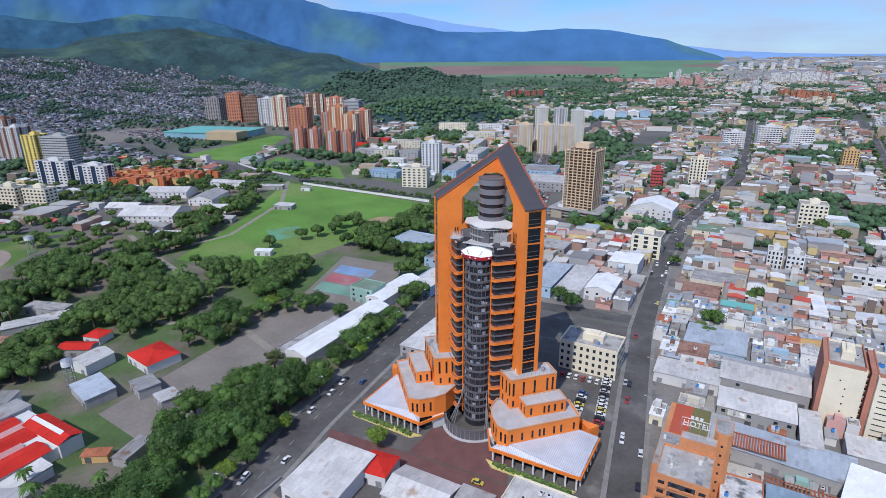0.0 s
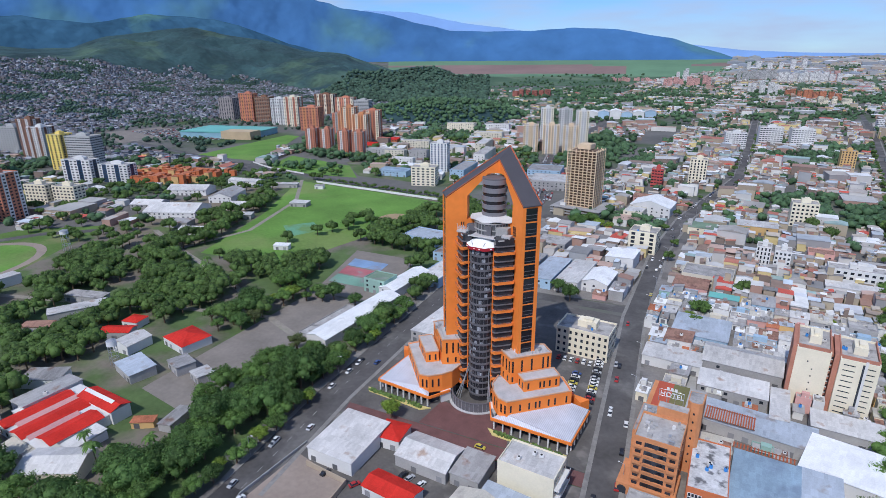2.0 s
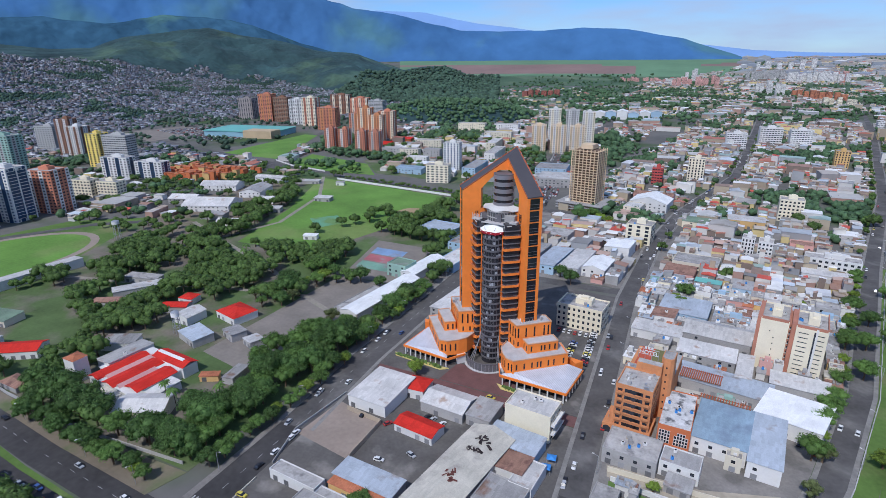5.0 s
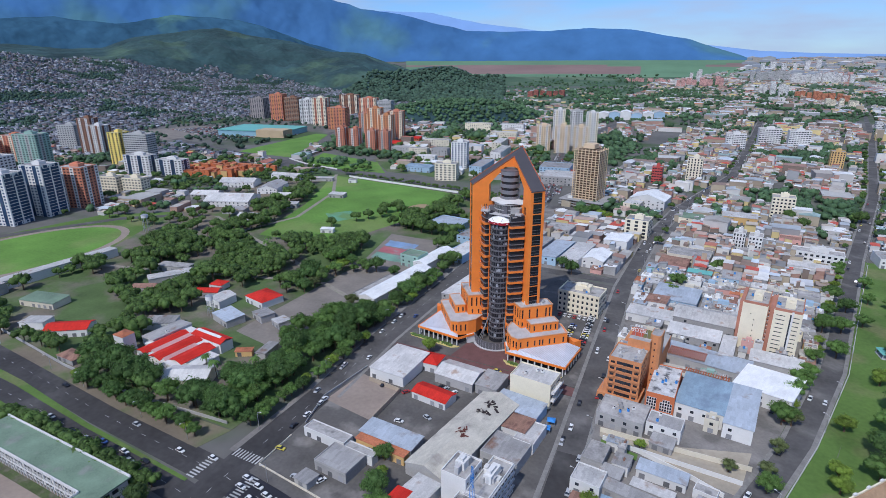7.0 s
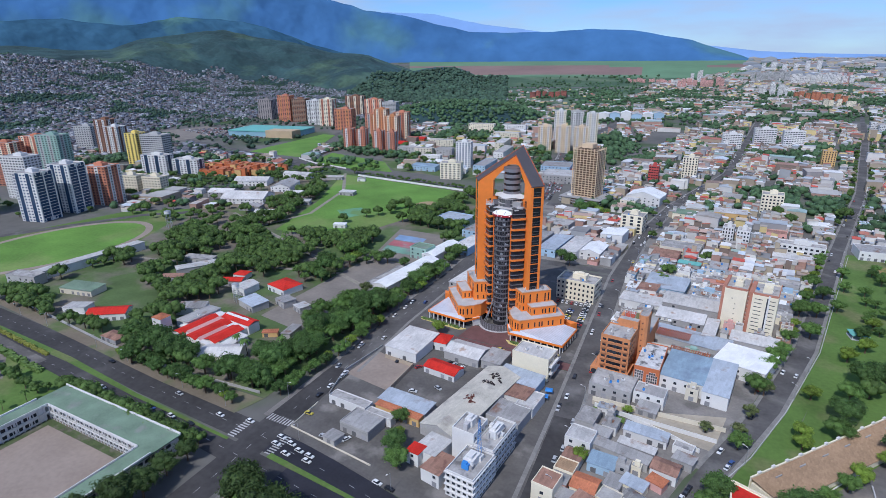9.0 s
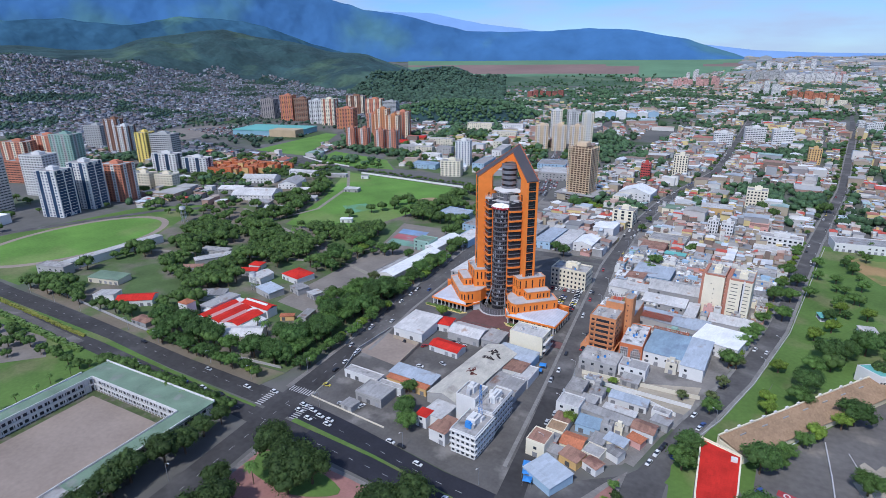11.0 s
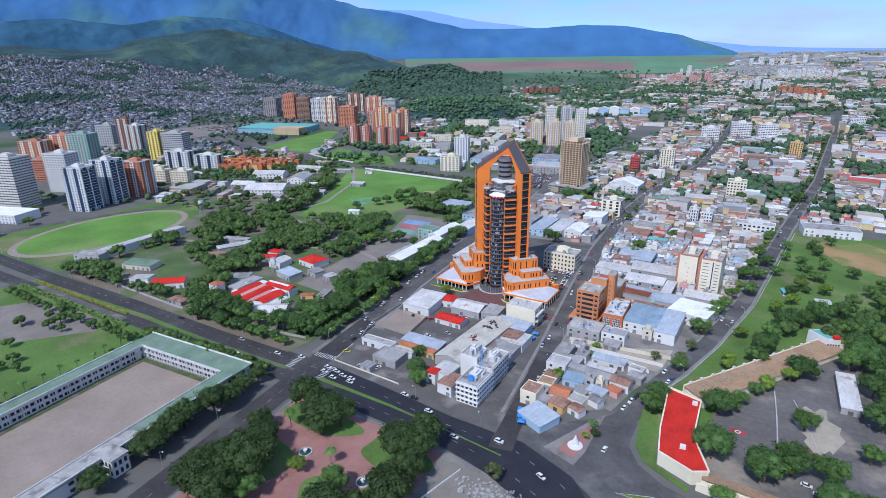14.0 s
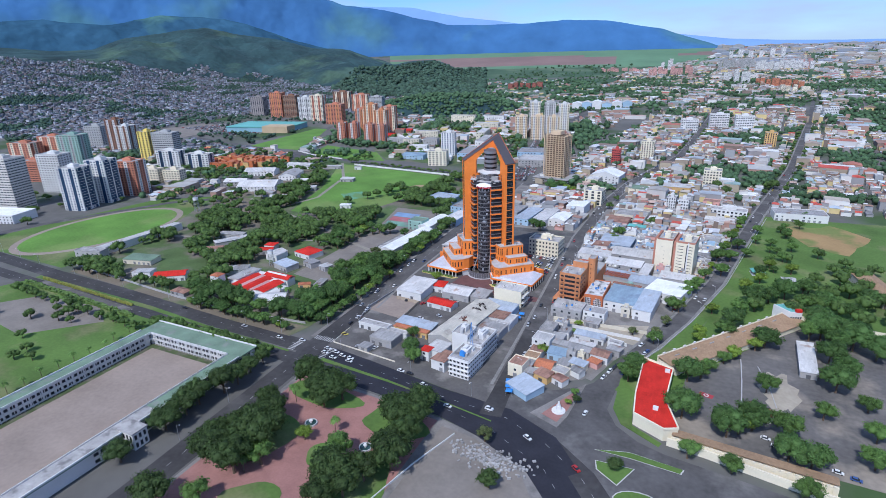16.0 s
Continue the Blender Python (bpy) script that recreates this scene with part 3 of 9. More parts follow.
for k in range(520):
    u = random.random()
    hedge.obox(-340 + u * 136, -158.8 - u * 8.2 + random.uniform(-1.6, 1.6), random.uniform(0.9, 2.2), random.uniform(0.8, 1.8), 0.15, random.uniform(0.8, 2.6), random.uniform(0, 90))
tagged(new("roadside_hedge", hedge.data("roadside_hedge", HEDGE)), "rough green hedge along the avenue", "hedge", kind="stuff")
hedge = Mesh()
random.seed(14)
for k in range(420):
    u = random.random()
    x = -335 + u * 115
    hedge.obox(x, -148.6 - u * 6.4 + random.uniform(-.9, .9), random.uniform(0.7, 1.6), random.uniform(0.6, 1.2), 0.2, random.uniform(0.9, 1.9), random.uniform(0, 90))
tagged(new("median_hedge", hedge.data("median_hedge", M("yellow_hedge", (0.23, 0.24, 0.05), 0.85, island=0.5))), "clipped yellow-green hedge on the avenue median", "hedge", kind="stuff")
def kerbed(name, poly, lb):
    """A grass island inside a pale raised kerb."""
    c = Vector((sum(p[0] for p in poly) / len(poly), sum(p[1] for p in poly) / len(poly)))
    ring = []
    for p in poly:
        q = Vector(p) - c
        ring.append(tuple(c + q * (1 + 0.55 / max(q.length, 1.0))))
    slab(name.replace("lawn", "trim_kerb"), ring, 0.2, SIDEPALE, "pale concrete kerb of a traffic island", "kerb")
    slab(name, poly, 0.24, GRASS, lb, "lawn")


SIDEPALE = M("pale_kerb", (0.50, 0.49, 0.46), 0.9, var=0.2, big=0.4)
kerbed("lawn_median_island", [(114, -174), (128, -170), (150, -172), (149, -175), (129, -173.6)], "grass island with a pale kerb")
slab("lawn_compound_front", [(114.5, -112), (117, -104), (124, -98), (124, -134), (126, -150), (140, -158), (139, -161), (121, -151), (115.5, -140)], 0.2, GRASS, "grass verge before the compound", "lawn")
kerbed("lawn_roundabout", [(115.5, -181), (131, -180), (126, -192), (117, -186)], "small grass island with a pale kerb")
kerbed("lawn_roundabout_centre", [(136 + 10 * math.cos(a / 3), -200 + 7 * math.sin(a / 3)) for a in range(19)], "round grass island")
slab("lawn_park", [(-80, -130), (-81.5, -30), (-83, 10), (-87, 110), (-93, 220), (-97, 292), (-176, 305), (-380, 338), (-420, 120), (-352, -20), (-345, -118), (-200, -131)], 0.10, PARKGROUND, "shaded park ground with grass and bare earth", "lawn")
slab("lawn_ball_field", [(-380, 325), (-260, 312), (-172, 300), (-175, 250), (-182, 178), (-192, 130), (-200, 90), (-276, 84), (-312, 190)], 0.16, FIELD, "bright green baseball field", "lawn")
slab("ground_vacant_lot", [(-56, -66), (-31, -72), (-30, -97), (-58, -93)], 0.2, SAND, "bare tan vacant lot behind a wall", "ground")
slab("ground_pale_yard", [(67, 28), (77.5, 28), (76.5, 56), (66, 56)], 0.2, PALEYARD, "pale concrete yard behind the hotel", "ground")
slab("lawn_wall_strip", [(64.5, -63), (80, -66), (80, -70), (65, -67.5)], 0.3, GRASS, "overgrown strip behind a low wall", "lawn")
slab("ground_east_yard", [(62, -54.5), (95, -53), (121, -44), (117, -73), (100, -70), (80, -63), (63.5, -61)], 0.2, TANYARD, "bare tan yard between low walls", "ground")
slab("ground_infield", [(-192 + 13 * math.cos(a / 3), 229 + 17 * math.sin(a / 3)) for a in range(19)], 0.20, DIRT, "bare earth infield of the ball field", "ground")
slab("lawn_mall", [(-647, 411), (-672, 640), (-640, 640), (-590, 540), (-530, 405)], 0.2, FIELD, "green field beside the mall", "lawn")
slab("lawn_junction", [(-484, 385), (-507, 462), (-380, 430), (-326, 368), (-394, 362)], 0.2, FIELD, "green field at the junction", "lawn")
slab("lawn_track", [(-418 + 50 * math.cos(a / 6) + 5 * math.sin(a / 6), -40 + 77 * math.sin(a / 6)) for a in range(38)], 0.18, FIELD, "oval green sports field", "lawn")
slab("ground_running_track", [(-418 + 56 * math.cos(a / 6) + 5 * math.sin(a / 6), -40 + 84 * math.sin(a / 6)) for a in range(38)], 0.14, SAND, "pale earth running track", "ground")
slab("lawn_track_surround", [(-505, -122), (-346, -128), (-338, 40), (-400, 112), (-470, 60)], 0.08, GRASS, "rough grass round the running track", "lawn")
slab("lawn_east", [(152, -30), (168, 40), (200, 240), (420, 262), (420, -140), (150, -140), (128, -84)], 0.10, GRASS, "rough grass beside the ring road", "lawn")
slab("ground_bare_field", [(244 + (30 + 7 * math.sin(a)) * math.cos(a / 3), 188 + (38 + 8 * math.cos(1.7 * a)) * math.sin(a / 3)) for a in range(19)], 0.14, BARE, "bare brown earth in the field", "ground")
slab("ground_fort_yard", [(142, -149), (146, -98), (203, -12), (262, -20), (262, -155)], 0.16, FORTYARD, "grey asphalt yard inside the compound", "ground")
slab("ground_school_court", [(-156.5, -187.5), (-91.5, -187.5), (-91.5, -330), (-156.5, -330)], 0.14, SAND, "pinkish sand courtyard of the school", "ground")
for i, q in enumerate(([(-156.4, -330), (-152.5, -330), (-152.5, -191.5), (-156.4, -188)], [(-152.5, -191.5), (-95, -191.5), (-91.6, -188), (-156.4, -188)])):
    slab("lawn_court_border_%d" % (i + 1), q, 0.2, M("court_grass", (0.075, 0.10, 0.04), 0.95, var=0.35, big=0.2, second=(0.13, 0.12, 0.09), patch=0.15), "dark planted border of the school court", "lawn")
slab("lawn_south_west", [(-345, -156), (-172, -166), (-180, -330), (-420, -330)], 0.10, GRASS, "grass with bare patches beside the school", "lawn")
slab("ground_south_west_plaza", [(-300, -170), (-240, -166), (-215, -180), (-250, -215), (-330, -205)], 0.15, YARD, "cracked asphalt square", "ground")
slab("ground_parking_avenue", [(-330, -150.5), (-215, -158), (-215, -164), (-330, -158.5)], 0.13, LOT, "marked parking bays beside the avenue", "ground")
slab("ground_rubble_lot", [(44, -187), (62, -189), (88, -202), (98, -216), (104, -250), (44, -250)], 0.24, YARD, "grey unfinished lot", "ground")
for pts, c in (([(-152, 80), (-124, 80), (-126, 93), (-154, 93)], "green"), ([(-155, 95), (-127, 95), (-129, 108), (-157, 108)], "red"), ([(-158, 110), (-130, 110), (-132, 124), (-161, 124)], "blue")):
    slab("ground_court_" + c, pts, 0.2, {"green": M("court_green", (0.17, 0.31, 0.235), var=0.3, big=0.06, second=(0.24, 0.25, 0.235), patch=0.07, cut=0.5), "red": M("court_red", (0.36, 0.12, 0.13), var=0.3, big=0.06, second=(0.25, 0.21, 0.21), patch=0.07, cut=0.5), "blue": M("court_blue", (0.20, 0.30, 0.46), var=0.3, big=0.06, second=(0.23, 0.24, 0.27), patch=0.07, cut=0.5)}[c], c + " painted sports court", "court")
slab("ground_court_base", [(-150, 62), (-110, 62), (-116, 140), (-170, 140)], 0.15, YARD, "grey asphalt round the courts", "ground")
COURT_AT = [(-268, 168), (-250, 188), (-228, 172), (-241, 145)]
slab("ground_court_field", COURT_AT, 0.2, M("court_teal", (0.14, 0.32, 0.19), var=0.25, big=0.05, second=(0.125, 0.22, 0.075), patch=0.05, cut=0.47), "teal court in the ball field", "court")
slab("ground_park_yard", [(-150, -62), (-100, -70), (-100, -5), (-112, 60), (-150, 60)], 0.14, YARD, "grey bare yard in the park", "ground")
PALEPATH = M("worn_path", (0.27, 0.245, 0.205), 0.95, var=0.3, big=0.08, fine=0.6, second=(0.15, 0.17, 0.09), patch=0.08, cut=0.55)
for i, path in enumerate(([(-330, -30), (-270, -14), (-200, 8), (-150, 20), (-110, 4)], [(-300, 80), (-285, 145), (-318, 245), (-380, 330)], [(-360, 110), (-300, 84), (-236, 60), (-165, 30)])):
    structure("pavement_park_path_%d" % (i + 1), strip(path, 4.2, 0.17 + 0.01 * i), PALEPATH, "pale worn path through the park", "path")


slab("ground_shed_yard", [(-300, 60), (-296, 92), (-320, 190), (-352, 250), (-410, 290), (-440, 240), (-420, 120), (-360, 70)], 0.14, DIRTYARD, "worn earth round the sheds beside the field", "ground")
slab("ground_mall_parking", [(-870, 440), (-1040, 520), (-1010, 640), (-880, 590)], 0.14, YARD, "mall parking with rows of cars", "ground")
slab("lawn_verge_north", [(-352, 329), (-182, 313), (-110, 303), (-110, 308), (-182, 319), (-352, 336)], 0.2, GRASS, "grass verge along the boulevard", "lawn")
slab("lawn_campus", [(-400, 450), (-330, 378), (-210, 372), (-170, 560), (-190, 740), (-420, 760)], 0.08, PARKGROUND, "grass and paths between the campus blocks", "lawn")


def draped(a0, a1, r0, r1, lift):
    """A patch of the plain between two bearings and two distances, lying on the ground."""
    m, ca, cr = Mesh(), 40, 16
    for i in range(ca + 1):
        for j in range(cr + 1):
            a, r = radians(a0 + (a1 - a0) * i / ca), r0 + (r1 - r0) * j / cr
            x, y = EYE_X - r * math.sin(a), EYE_Y + r * math.cos(a)
            m.v.append((x, y, rise(x, y) + lift))
    for i in range(ca):
        for j in range(cr):
            q = i * (cr + 1) + j
            m.f.append((q, q + 1, q + cr + 2, q + cr + 1))
    return m


FARM = M("farm_earth", (0.235, 0.155, 0.135), var=0.16, big=0.004, fine=0.02)
CROP = M("farm_crop", (0.13, 0.235, 0.13), var=0.16, big=0.004, fine=0.02)
PLAIN = M("far_scrub", (0.065, 0.115, 0.06), var=0.3, big=0.004, fine=0.02, second=(0.11, 0.15, 0.085), patch=0.004)
structure("ground_scrub_plain", draped(31, -24, 2350, 4520, 0.5), PLAIN, "green scrub of the plain", "field")
structure("ground_scrub_near", draped(31, 9, 1560, 2370, 0.3), PLAIN, "green scrub behind the campus", "field")
for i, (a0, a1, r0, r1, mt) in enumerate(((31, 0, 3290, 4130, CROP), (26, 9, 3420, 3800, FARM), (3.6, 0.4, 3780, 3960, FARM), (31, 12, 3800, 3900, FARM), (30, 2, 3890, 4130, CROP), (9, 2, 3500, 3780, CROP), (20, 13, 3330, 3420, CROP))):
    structure("ground_field_%d" % (i + 1), draped(a0, a1, r0, r1, 1.0 + 0.15 * i), mt, "far strip of ploughed or green farmland", "field")

# ---- the orange tower ----
TX, TY, TDEG = -7.7, 13.5, -4.4
tower = thing("office_tower", "tall orange tower with gabled slate top and round glass core", "tower", TX, TY, 0.16, TDEG)
BETA = radians(40)
WL, WT = 21.8, 7.9
CB, SB = math.cos(BETA), math.sin(BETA)
FRONT_Z, BACK_Z = (102.6, 88.3), (106.8, 88.7)          # ridge and eave height of the front and the back edge


def wing_front(s, side):
    return (side * s * CB, -s * SB)


def wing_back(s, side):
    e = (side * (WL * CB + WT * SB), -WL * SB + WT * CB)
    return (e[0] * s / WL, WT / CB + (e[1] - WT / CB) * s / WL)


def wing_top(s, back, drop=0.0):
    z = BACK_Z if back else FRONT_Z
    return z[0] + (z[1] - z[0]) * s / WL - drop


def wing_block(m, side, outline, t0=0.0, t1=1.0):
    """Extrudes an outline in (s, height; None: the sloping top) from the front face of a wing to its back."""
    rings = []
    for t in (t0, t1):
        ring = []
        for s, z in outline:
            a, b = wing_front(s, side), wing_back(s, side)
            top = wing_top(s, False) * (1 - t) + wing_top(s, True) * t
            ring.append((a[0] + (b[0] - a[0]) * t, a[1] + (b[1] - a[1]) * t, top - 0.45 if z is None else z))
        rings.append(ring)
    if side > 0:
        rings.reverse()
    m.loft(*rings)


for side in (-1, 1):
    pier = Mesh()
    wing_block(pier, side, [(16.6, 0), (WL, 0), (WL, None), (13.2, None), (13.2, 72.0), (16.6, 72.0)])
    wing = part("wing", pier, ORANGE, tower, "tall smooth orange wing pier")
    gab = Mesh()
    wing_block(gab, side, [(0, 97.0), (4.6, 97.0), (13.2, 88.0), (13.2, None), (0, None)])
    part("gable", gab, ORANGE, tower, "orange gable beam over the opening")
    sill = Mesh()
    wing_block(sill, side, [(9.9, 71.5), (13.2, 71.5), (13.2, 78.2), (9.9, 78.2)], 0.0, 0.5)
    part("parapet_panel", sill, ORANGE, tower)
    roof = Mesh()
    rf = [(*wing_front(s, side), wing_top(s, False)) for s in (0, WL + 0.3)]
    rb = [(*wing_back(s, side), wing_top(s, True)) for s in (WL + 0.3, 0)]
    q = rf + rb
    low = [(x, y, z - 0.5) for x, y, z in q]
    roof.loft(low, q) if side > 0 else roof.loft(q, low)
    rp = part("roof", roof, SLATE, tower, "steep dark slate roof slope")
    kerb = Mesh()
    kerb.tube(rb[0], rb[1], 0.32, sides=5)
    kerb.tube(rf[0], rf[1], 0.22, sides=5)
    part("ridge_trim", kerb, BRICKRED, rp)
    for k in range(9):
        lamp = Mesh()
        c = Vector(rb[0]).lerp(Vector(rb[1]), (k + 0.5) / 9)
        lamp.box(c.x - 0.15, c.x + 0.15, c.y - 0.15, c.y + 0.15, c.z, c.z + 0.8)
        part("roof_light", lamp, METAL, rp)
    # end face: tall dark panes between orange edges
    a, b = Vector(wing_front(WL, side)), Vector(wing_back(WL, side))
    d = (b - a).normalized()
    out = Vector((d.y, -d.x)) * side
    for k in range(11):
        z0 = 24.5 + k * 5.75
        pane = Mesh()
        p0, p1 = a + d * 1.5, b - d * 1.5
        ring = [p0 + out * 0.06, p1 + out * 0.06, p1 - out * 0.2, p0 - out * 0.2]
        pane.prism([tuple(p) for p in ring], z0, z0 + 5.15, True)
        w = part("window_pane", pane, DARKGLASS, tower)
        bars = Mesh()
        mid = z0 + 2.5
        for zz in (mid, z0 + 0.9):
            ring = [p0 + out * 0.14, p1 + out * 0.14, p1, p0]
            bars.prism([tuple(p) for p in ring], zz, zz + 0.16, True)
        part("glazing_bar", bars, CORE_BAND, w)
    for lo, hi in ((0.0, 1.45), (WT - 1.45, WT)):
        edge = Mesh()
        ring = [a + d * lo + out * 0.32, a + d * hi + out * 0.32, a + d * hi, a + d * lo]
        edge.prism([tuple(p) for p in ring], 0, 87.6, True)
        part("corner_column", edge, ORANGE, tower)
    # balconies between the wing and the core
    for k in range(11):
        z0 = 5.4 + k * 6.25
        bal = Mesh()
        ring = [(side * 5.0, -14.6), (side * 6.6, -17.6), (side * 8.2, -17.6), (side * 13.6, -12.4), (side * 12.8, -10.4), (side * 5.0, -10.0)]
        bal.prism(ring, z0, z0 + 0.9, True)
        bp = part("balcony", bal, ORANGE_EDGE, tower, "orange balcony band")
        rail = Mesh()
        for (xa, ya), (xb, yb) in zip(ring[1:3], ring[2:4]):
            for zz in (1.35, 1.8):
                rail.tube((xa, ya, z0 + zz), (xb, yb, z0 + zz), 0.07, sides=4)
        part("rail", rail, CORE_BAND, bp)
        glass = Mesh()
        ring2 = [(side * 5.0, -14.2), (side * 6.8, -16.2), (side * 8.0, -16.2), (side * 12.6, -11.8), (side * 12.4, -10.4), (side * 5.0, -10.0)]
        glass.prism(ring2, z0 + 0.9, z0 + 6.25, True)
        bay = part("balcony_glazing", glass, CORE_GLASS, tower)
        mid = Mesh()
        ring3 = [(side * 5.0, -14.4), (side * 6.7, -16.9), (side * 8.1, -16.9), (side * 13.1, -12.0), (side * 12.6, -10.4), (side * 5.0, -10.0)]
        mid.prism(ring3, z0 + 3.2, z0 + 3.55, True)
        part("floor_slab", mid, CORE_BAND, bay)
    mast = Mesh()
    mast.tube((side * 5.6, -15.4, 3), (side * 5.6, -15.4, 70.5), 0.28, sides=6)
    part("core_column", mast, ORANGE_EDGE, tower)

body = Mesh()
body.prism([(-12.7, -10.5), (-5, -11), (5, -11), (12.7, -10.5), (0, 0.2)], 0, 71.2)
part("inner_body", body, CORE_GLASS, tower)
deck = Mesh()
deck.prism([(-12.7, -10.7), (-8.3, -16.4), (-5.2, -15), (5.2, -15), (8.3, -16.4), (12.7, -10.7), (0, 1.5)], 73.4, 73.9, True)
part("terrace_deck", deck, TERRACE, tower, "grey roof terrace under the arch")

# round core: glazed drum with a band per floor
drum = Mesh()
drum.disc(0, -13.5, 5.0, 0, 70.2, 40)
core = part("core", drum, CORE_GLASS, tower, "round smoked-glass lift and stair drum")
for k in range(23):
    band = Mesh()
    band.ring(0, -13.5, 4.9, 5.42, 2.6 + k * 3.04, 3.35 + k * 3.04, 40)
    part("floor_band", band, CORE_BAND, core)
for k in range(9):
    a = radians(200 + k * 17.5)
    mul = Mesh()
    mul.tube((5.15 * math.cos(a), -13.5 + 5.15 * math.sin(a), 2), (5.15 * math.cos(a), -13.5 + 5.15 * math.sin(a), 70), 0.09, sides=4)
    part("mullion", mul, CORE_BAND, core)
for k in range(46):
    a = radians(205 + 130 * random.random())
    lv = random.randrange(22)
    bl = Mesh()
    c, s = math.cos(a), math.sin(a)
    p = [(5.06 * math.cos(a + w) , -13.5 + 5.06 * math.sin(a + w)) for w in (-0.12, 0.12)]
    p += [(4.9 * math.cos(a + w), -13.5 + 4.9 * math.sin(a + w)) for w in (0.12, -0.12)]
    bl.prism(p, 3.4 + lv * 3.04, 3.4 + lv * 3.04 + random.uniform(0.8, 2.0), True)
    part("window_blind", bl, M("pale_blind", (0.30, 0.31, 0.34), rand=0.8) , core)
cap = Mesh()
tip = (0, -12.8, 73.6)
rim = [(-6.2, -16.4, 70.8), (-3.2, -18.8, 70.5), (0, -19.6, 70.8), (3.2, -18.8, 70.5), (6.2, -16.4, 70.8), (6.0, -9.0, 72.4), (-6.0, -9.0, 72.4)]
for p, q in zip(rim, rim[1:] + rim[:1]):
    cap.poly([p, q, tip])
    cap.poly([(q[0], q[1], q[2] - 0.25), (p[0], p[1], p[2] - 0.25), (tip[0], tip[1], tip[2] - 0.25)])
part("canopy", cap, FABRIC, tower, "white peaked fabric canopy over the core")
val = Mesh()
for p, q in zip(rim[:4], rim[1:5]):
    val.loft([p, q, (q[0], q[1], q[2] - 1.3), (p[0], p[1], p[2] - 1.3)], [(x, y + 0.25, z) for x, y, z in (p, q, (q[0], q[1], q[2] - 1.3), (p[0], p[1], p[2] - 1.3))])
vp = part("valance", val, REDTRIM, tower, "dark red valance")
for k in range(6):
    a = -2.4 + k * 0.96
    dot = Mesh()
    dot.box(a * 2.2 - 0.35, a * 2.2 + 0.35, -19.9 + abs(a) * 1.05, -19.6 + abs(a) * 1.05, 69.9, 70.3)
    part("valance_lamp", dot, FABRIC, vp)

room = Mesh()
room.disc(0, -5.0, 7.4, 73.9, 78.6, 32)
lounge = part("terrace_room", room, M("lounge_glass", (0.10, 0.105, 0.11), 0.25, var=0.3, big=0.4, spec=0.5), tower, "grey glazed lounge on the terrace")
for k in range(15):
    a = radians(190 + k * 11.4)
    post = Mesh()
    post.tube((7.45 * math.cos(a), -5 + 7.45 * math.sin(a), 73.9), (7.45 * math.cos(a), -5 + 7.45 * math.sin(a), 78.7), 0.12, sides=4)
    part("post", post, GREY, lounge)
for zz in (75.6, 78.4):
    band = Mesh()
    band.ring(0, -5.0, 7.3, 7.8, zz, zz + 0.45, 32)
    part("band", band, GREY, lounge)
for k in range(11):
    for sgn in (-1, 1):
        br = Mesh()
        z0 = 6 + k * 6.1
        br.tube((sgn * 0.2, -18.95, z0), (sgn * 3.1, -17.85, z0 + 5.6), 0.09, sides=4)
        part("diagonal_brace", br, CORE_BAND, core)

# crow's-nest drum inside the arch
top_drum = Mesh()
top_drum.disc(0, -3.8, 4.7, 74, 95.6, 36)
crown = part("upper_drum", top_drum, CORE_GLASS, tower, "round glazed drum inside the gabled arch")
for k in range(5):
    band = Mesh()
    band.ring(0, -3.8, 4.6, 5.1, 80.3 + k * 3.35, 82.2 + k * 3.35, 36)
    part("floor_band", band, M("silver_band", (0.24, 0.24, 0.26), 0.45, 0.2), crown)
lid = Mesh()
lid.disc(0, -3.8, 5.1, 95.6, 96.1, 36)
part("drum_lid", lid, CORE_BAND, crown)
sail = Mesh()
NS = 24
for i in range(NS):
    a0, a1 = math.pi + math.pi * i / NS, math.pi + math.pi * (i + 1) / NS
    ring = []
    for a in (a0, a1):
        sag = 0.9 * math.cos(6 * (a - math.pi))
        ring.append((10.0 * math.cos(a), -4.0 + 8.6 * math.sin(a), 79.4 + sag * 0.4))
    inn = [(4.9 * math.cos(a), -3.8 + 4.9 * math.sin(a), 80.9) for a in (a1, a0)]
    sail.poly(ring + inn)
    sail.poly([(x, y, z - 0.2) for x, y, z in (ring + inn)[::-1]])
part("terrace_awning", sail, M("grey_fabric", (0.60, 0.60, 0.59), 0.75), tower, "white scalloped fabric awning round the drum")
for k, (x, y, w, d, z0, z1, mt) in enumerate(((-7.5, -8.5, 4, 3, 73.9, 76.6, CORE_BAND), (7.0, -9.5, 5, 3.6, 73.9, 77.4, GREY), (1.5, -11.5, 3.2, 2.4, 73.9, 77.8, CORE_BAND),
                                              (9.6, -11.8, 3.6, 3, 73.9, 75.0, TERRACE), (-9.8, -12.6, 4.4, 3, 73.9, 74.6, TERRACE), (3.2, -8.2, 2, 2, 73.9, 79.2, GREY))):
    pl = Mesh()
    pl.obox(x, y, w, d, z0, z1)
    part("plant_room", pl, mt, tower)
for k in range(12):
    rod = Mesh()
    x = -12.0 + k * 0.42 + random.uniform(-0.1, 0.1)
    rod.tube((x, -13.2 + k * 0.05, 73.9), (x, -13.2 + k * 0.05, 75.8 + random.random() * 2), 0.09, sides=4)
    part("antenna_rod", rod, WHITE, tower)
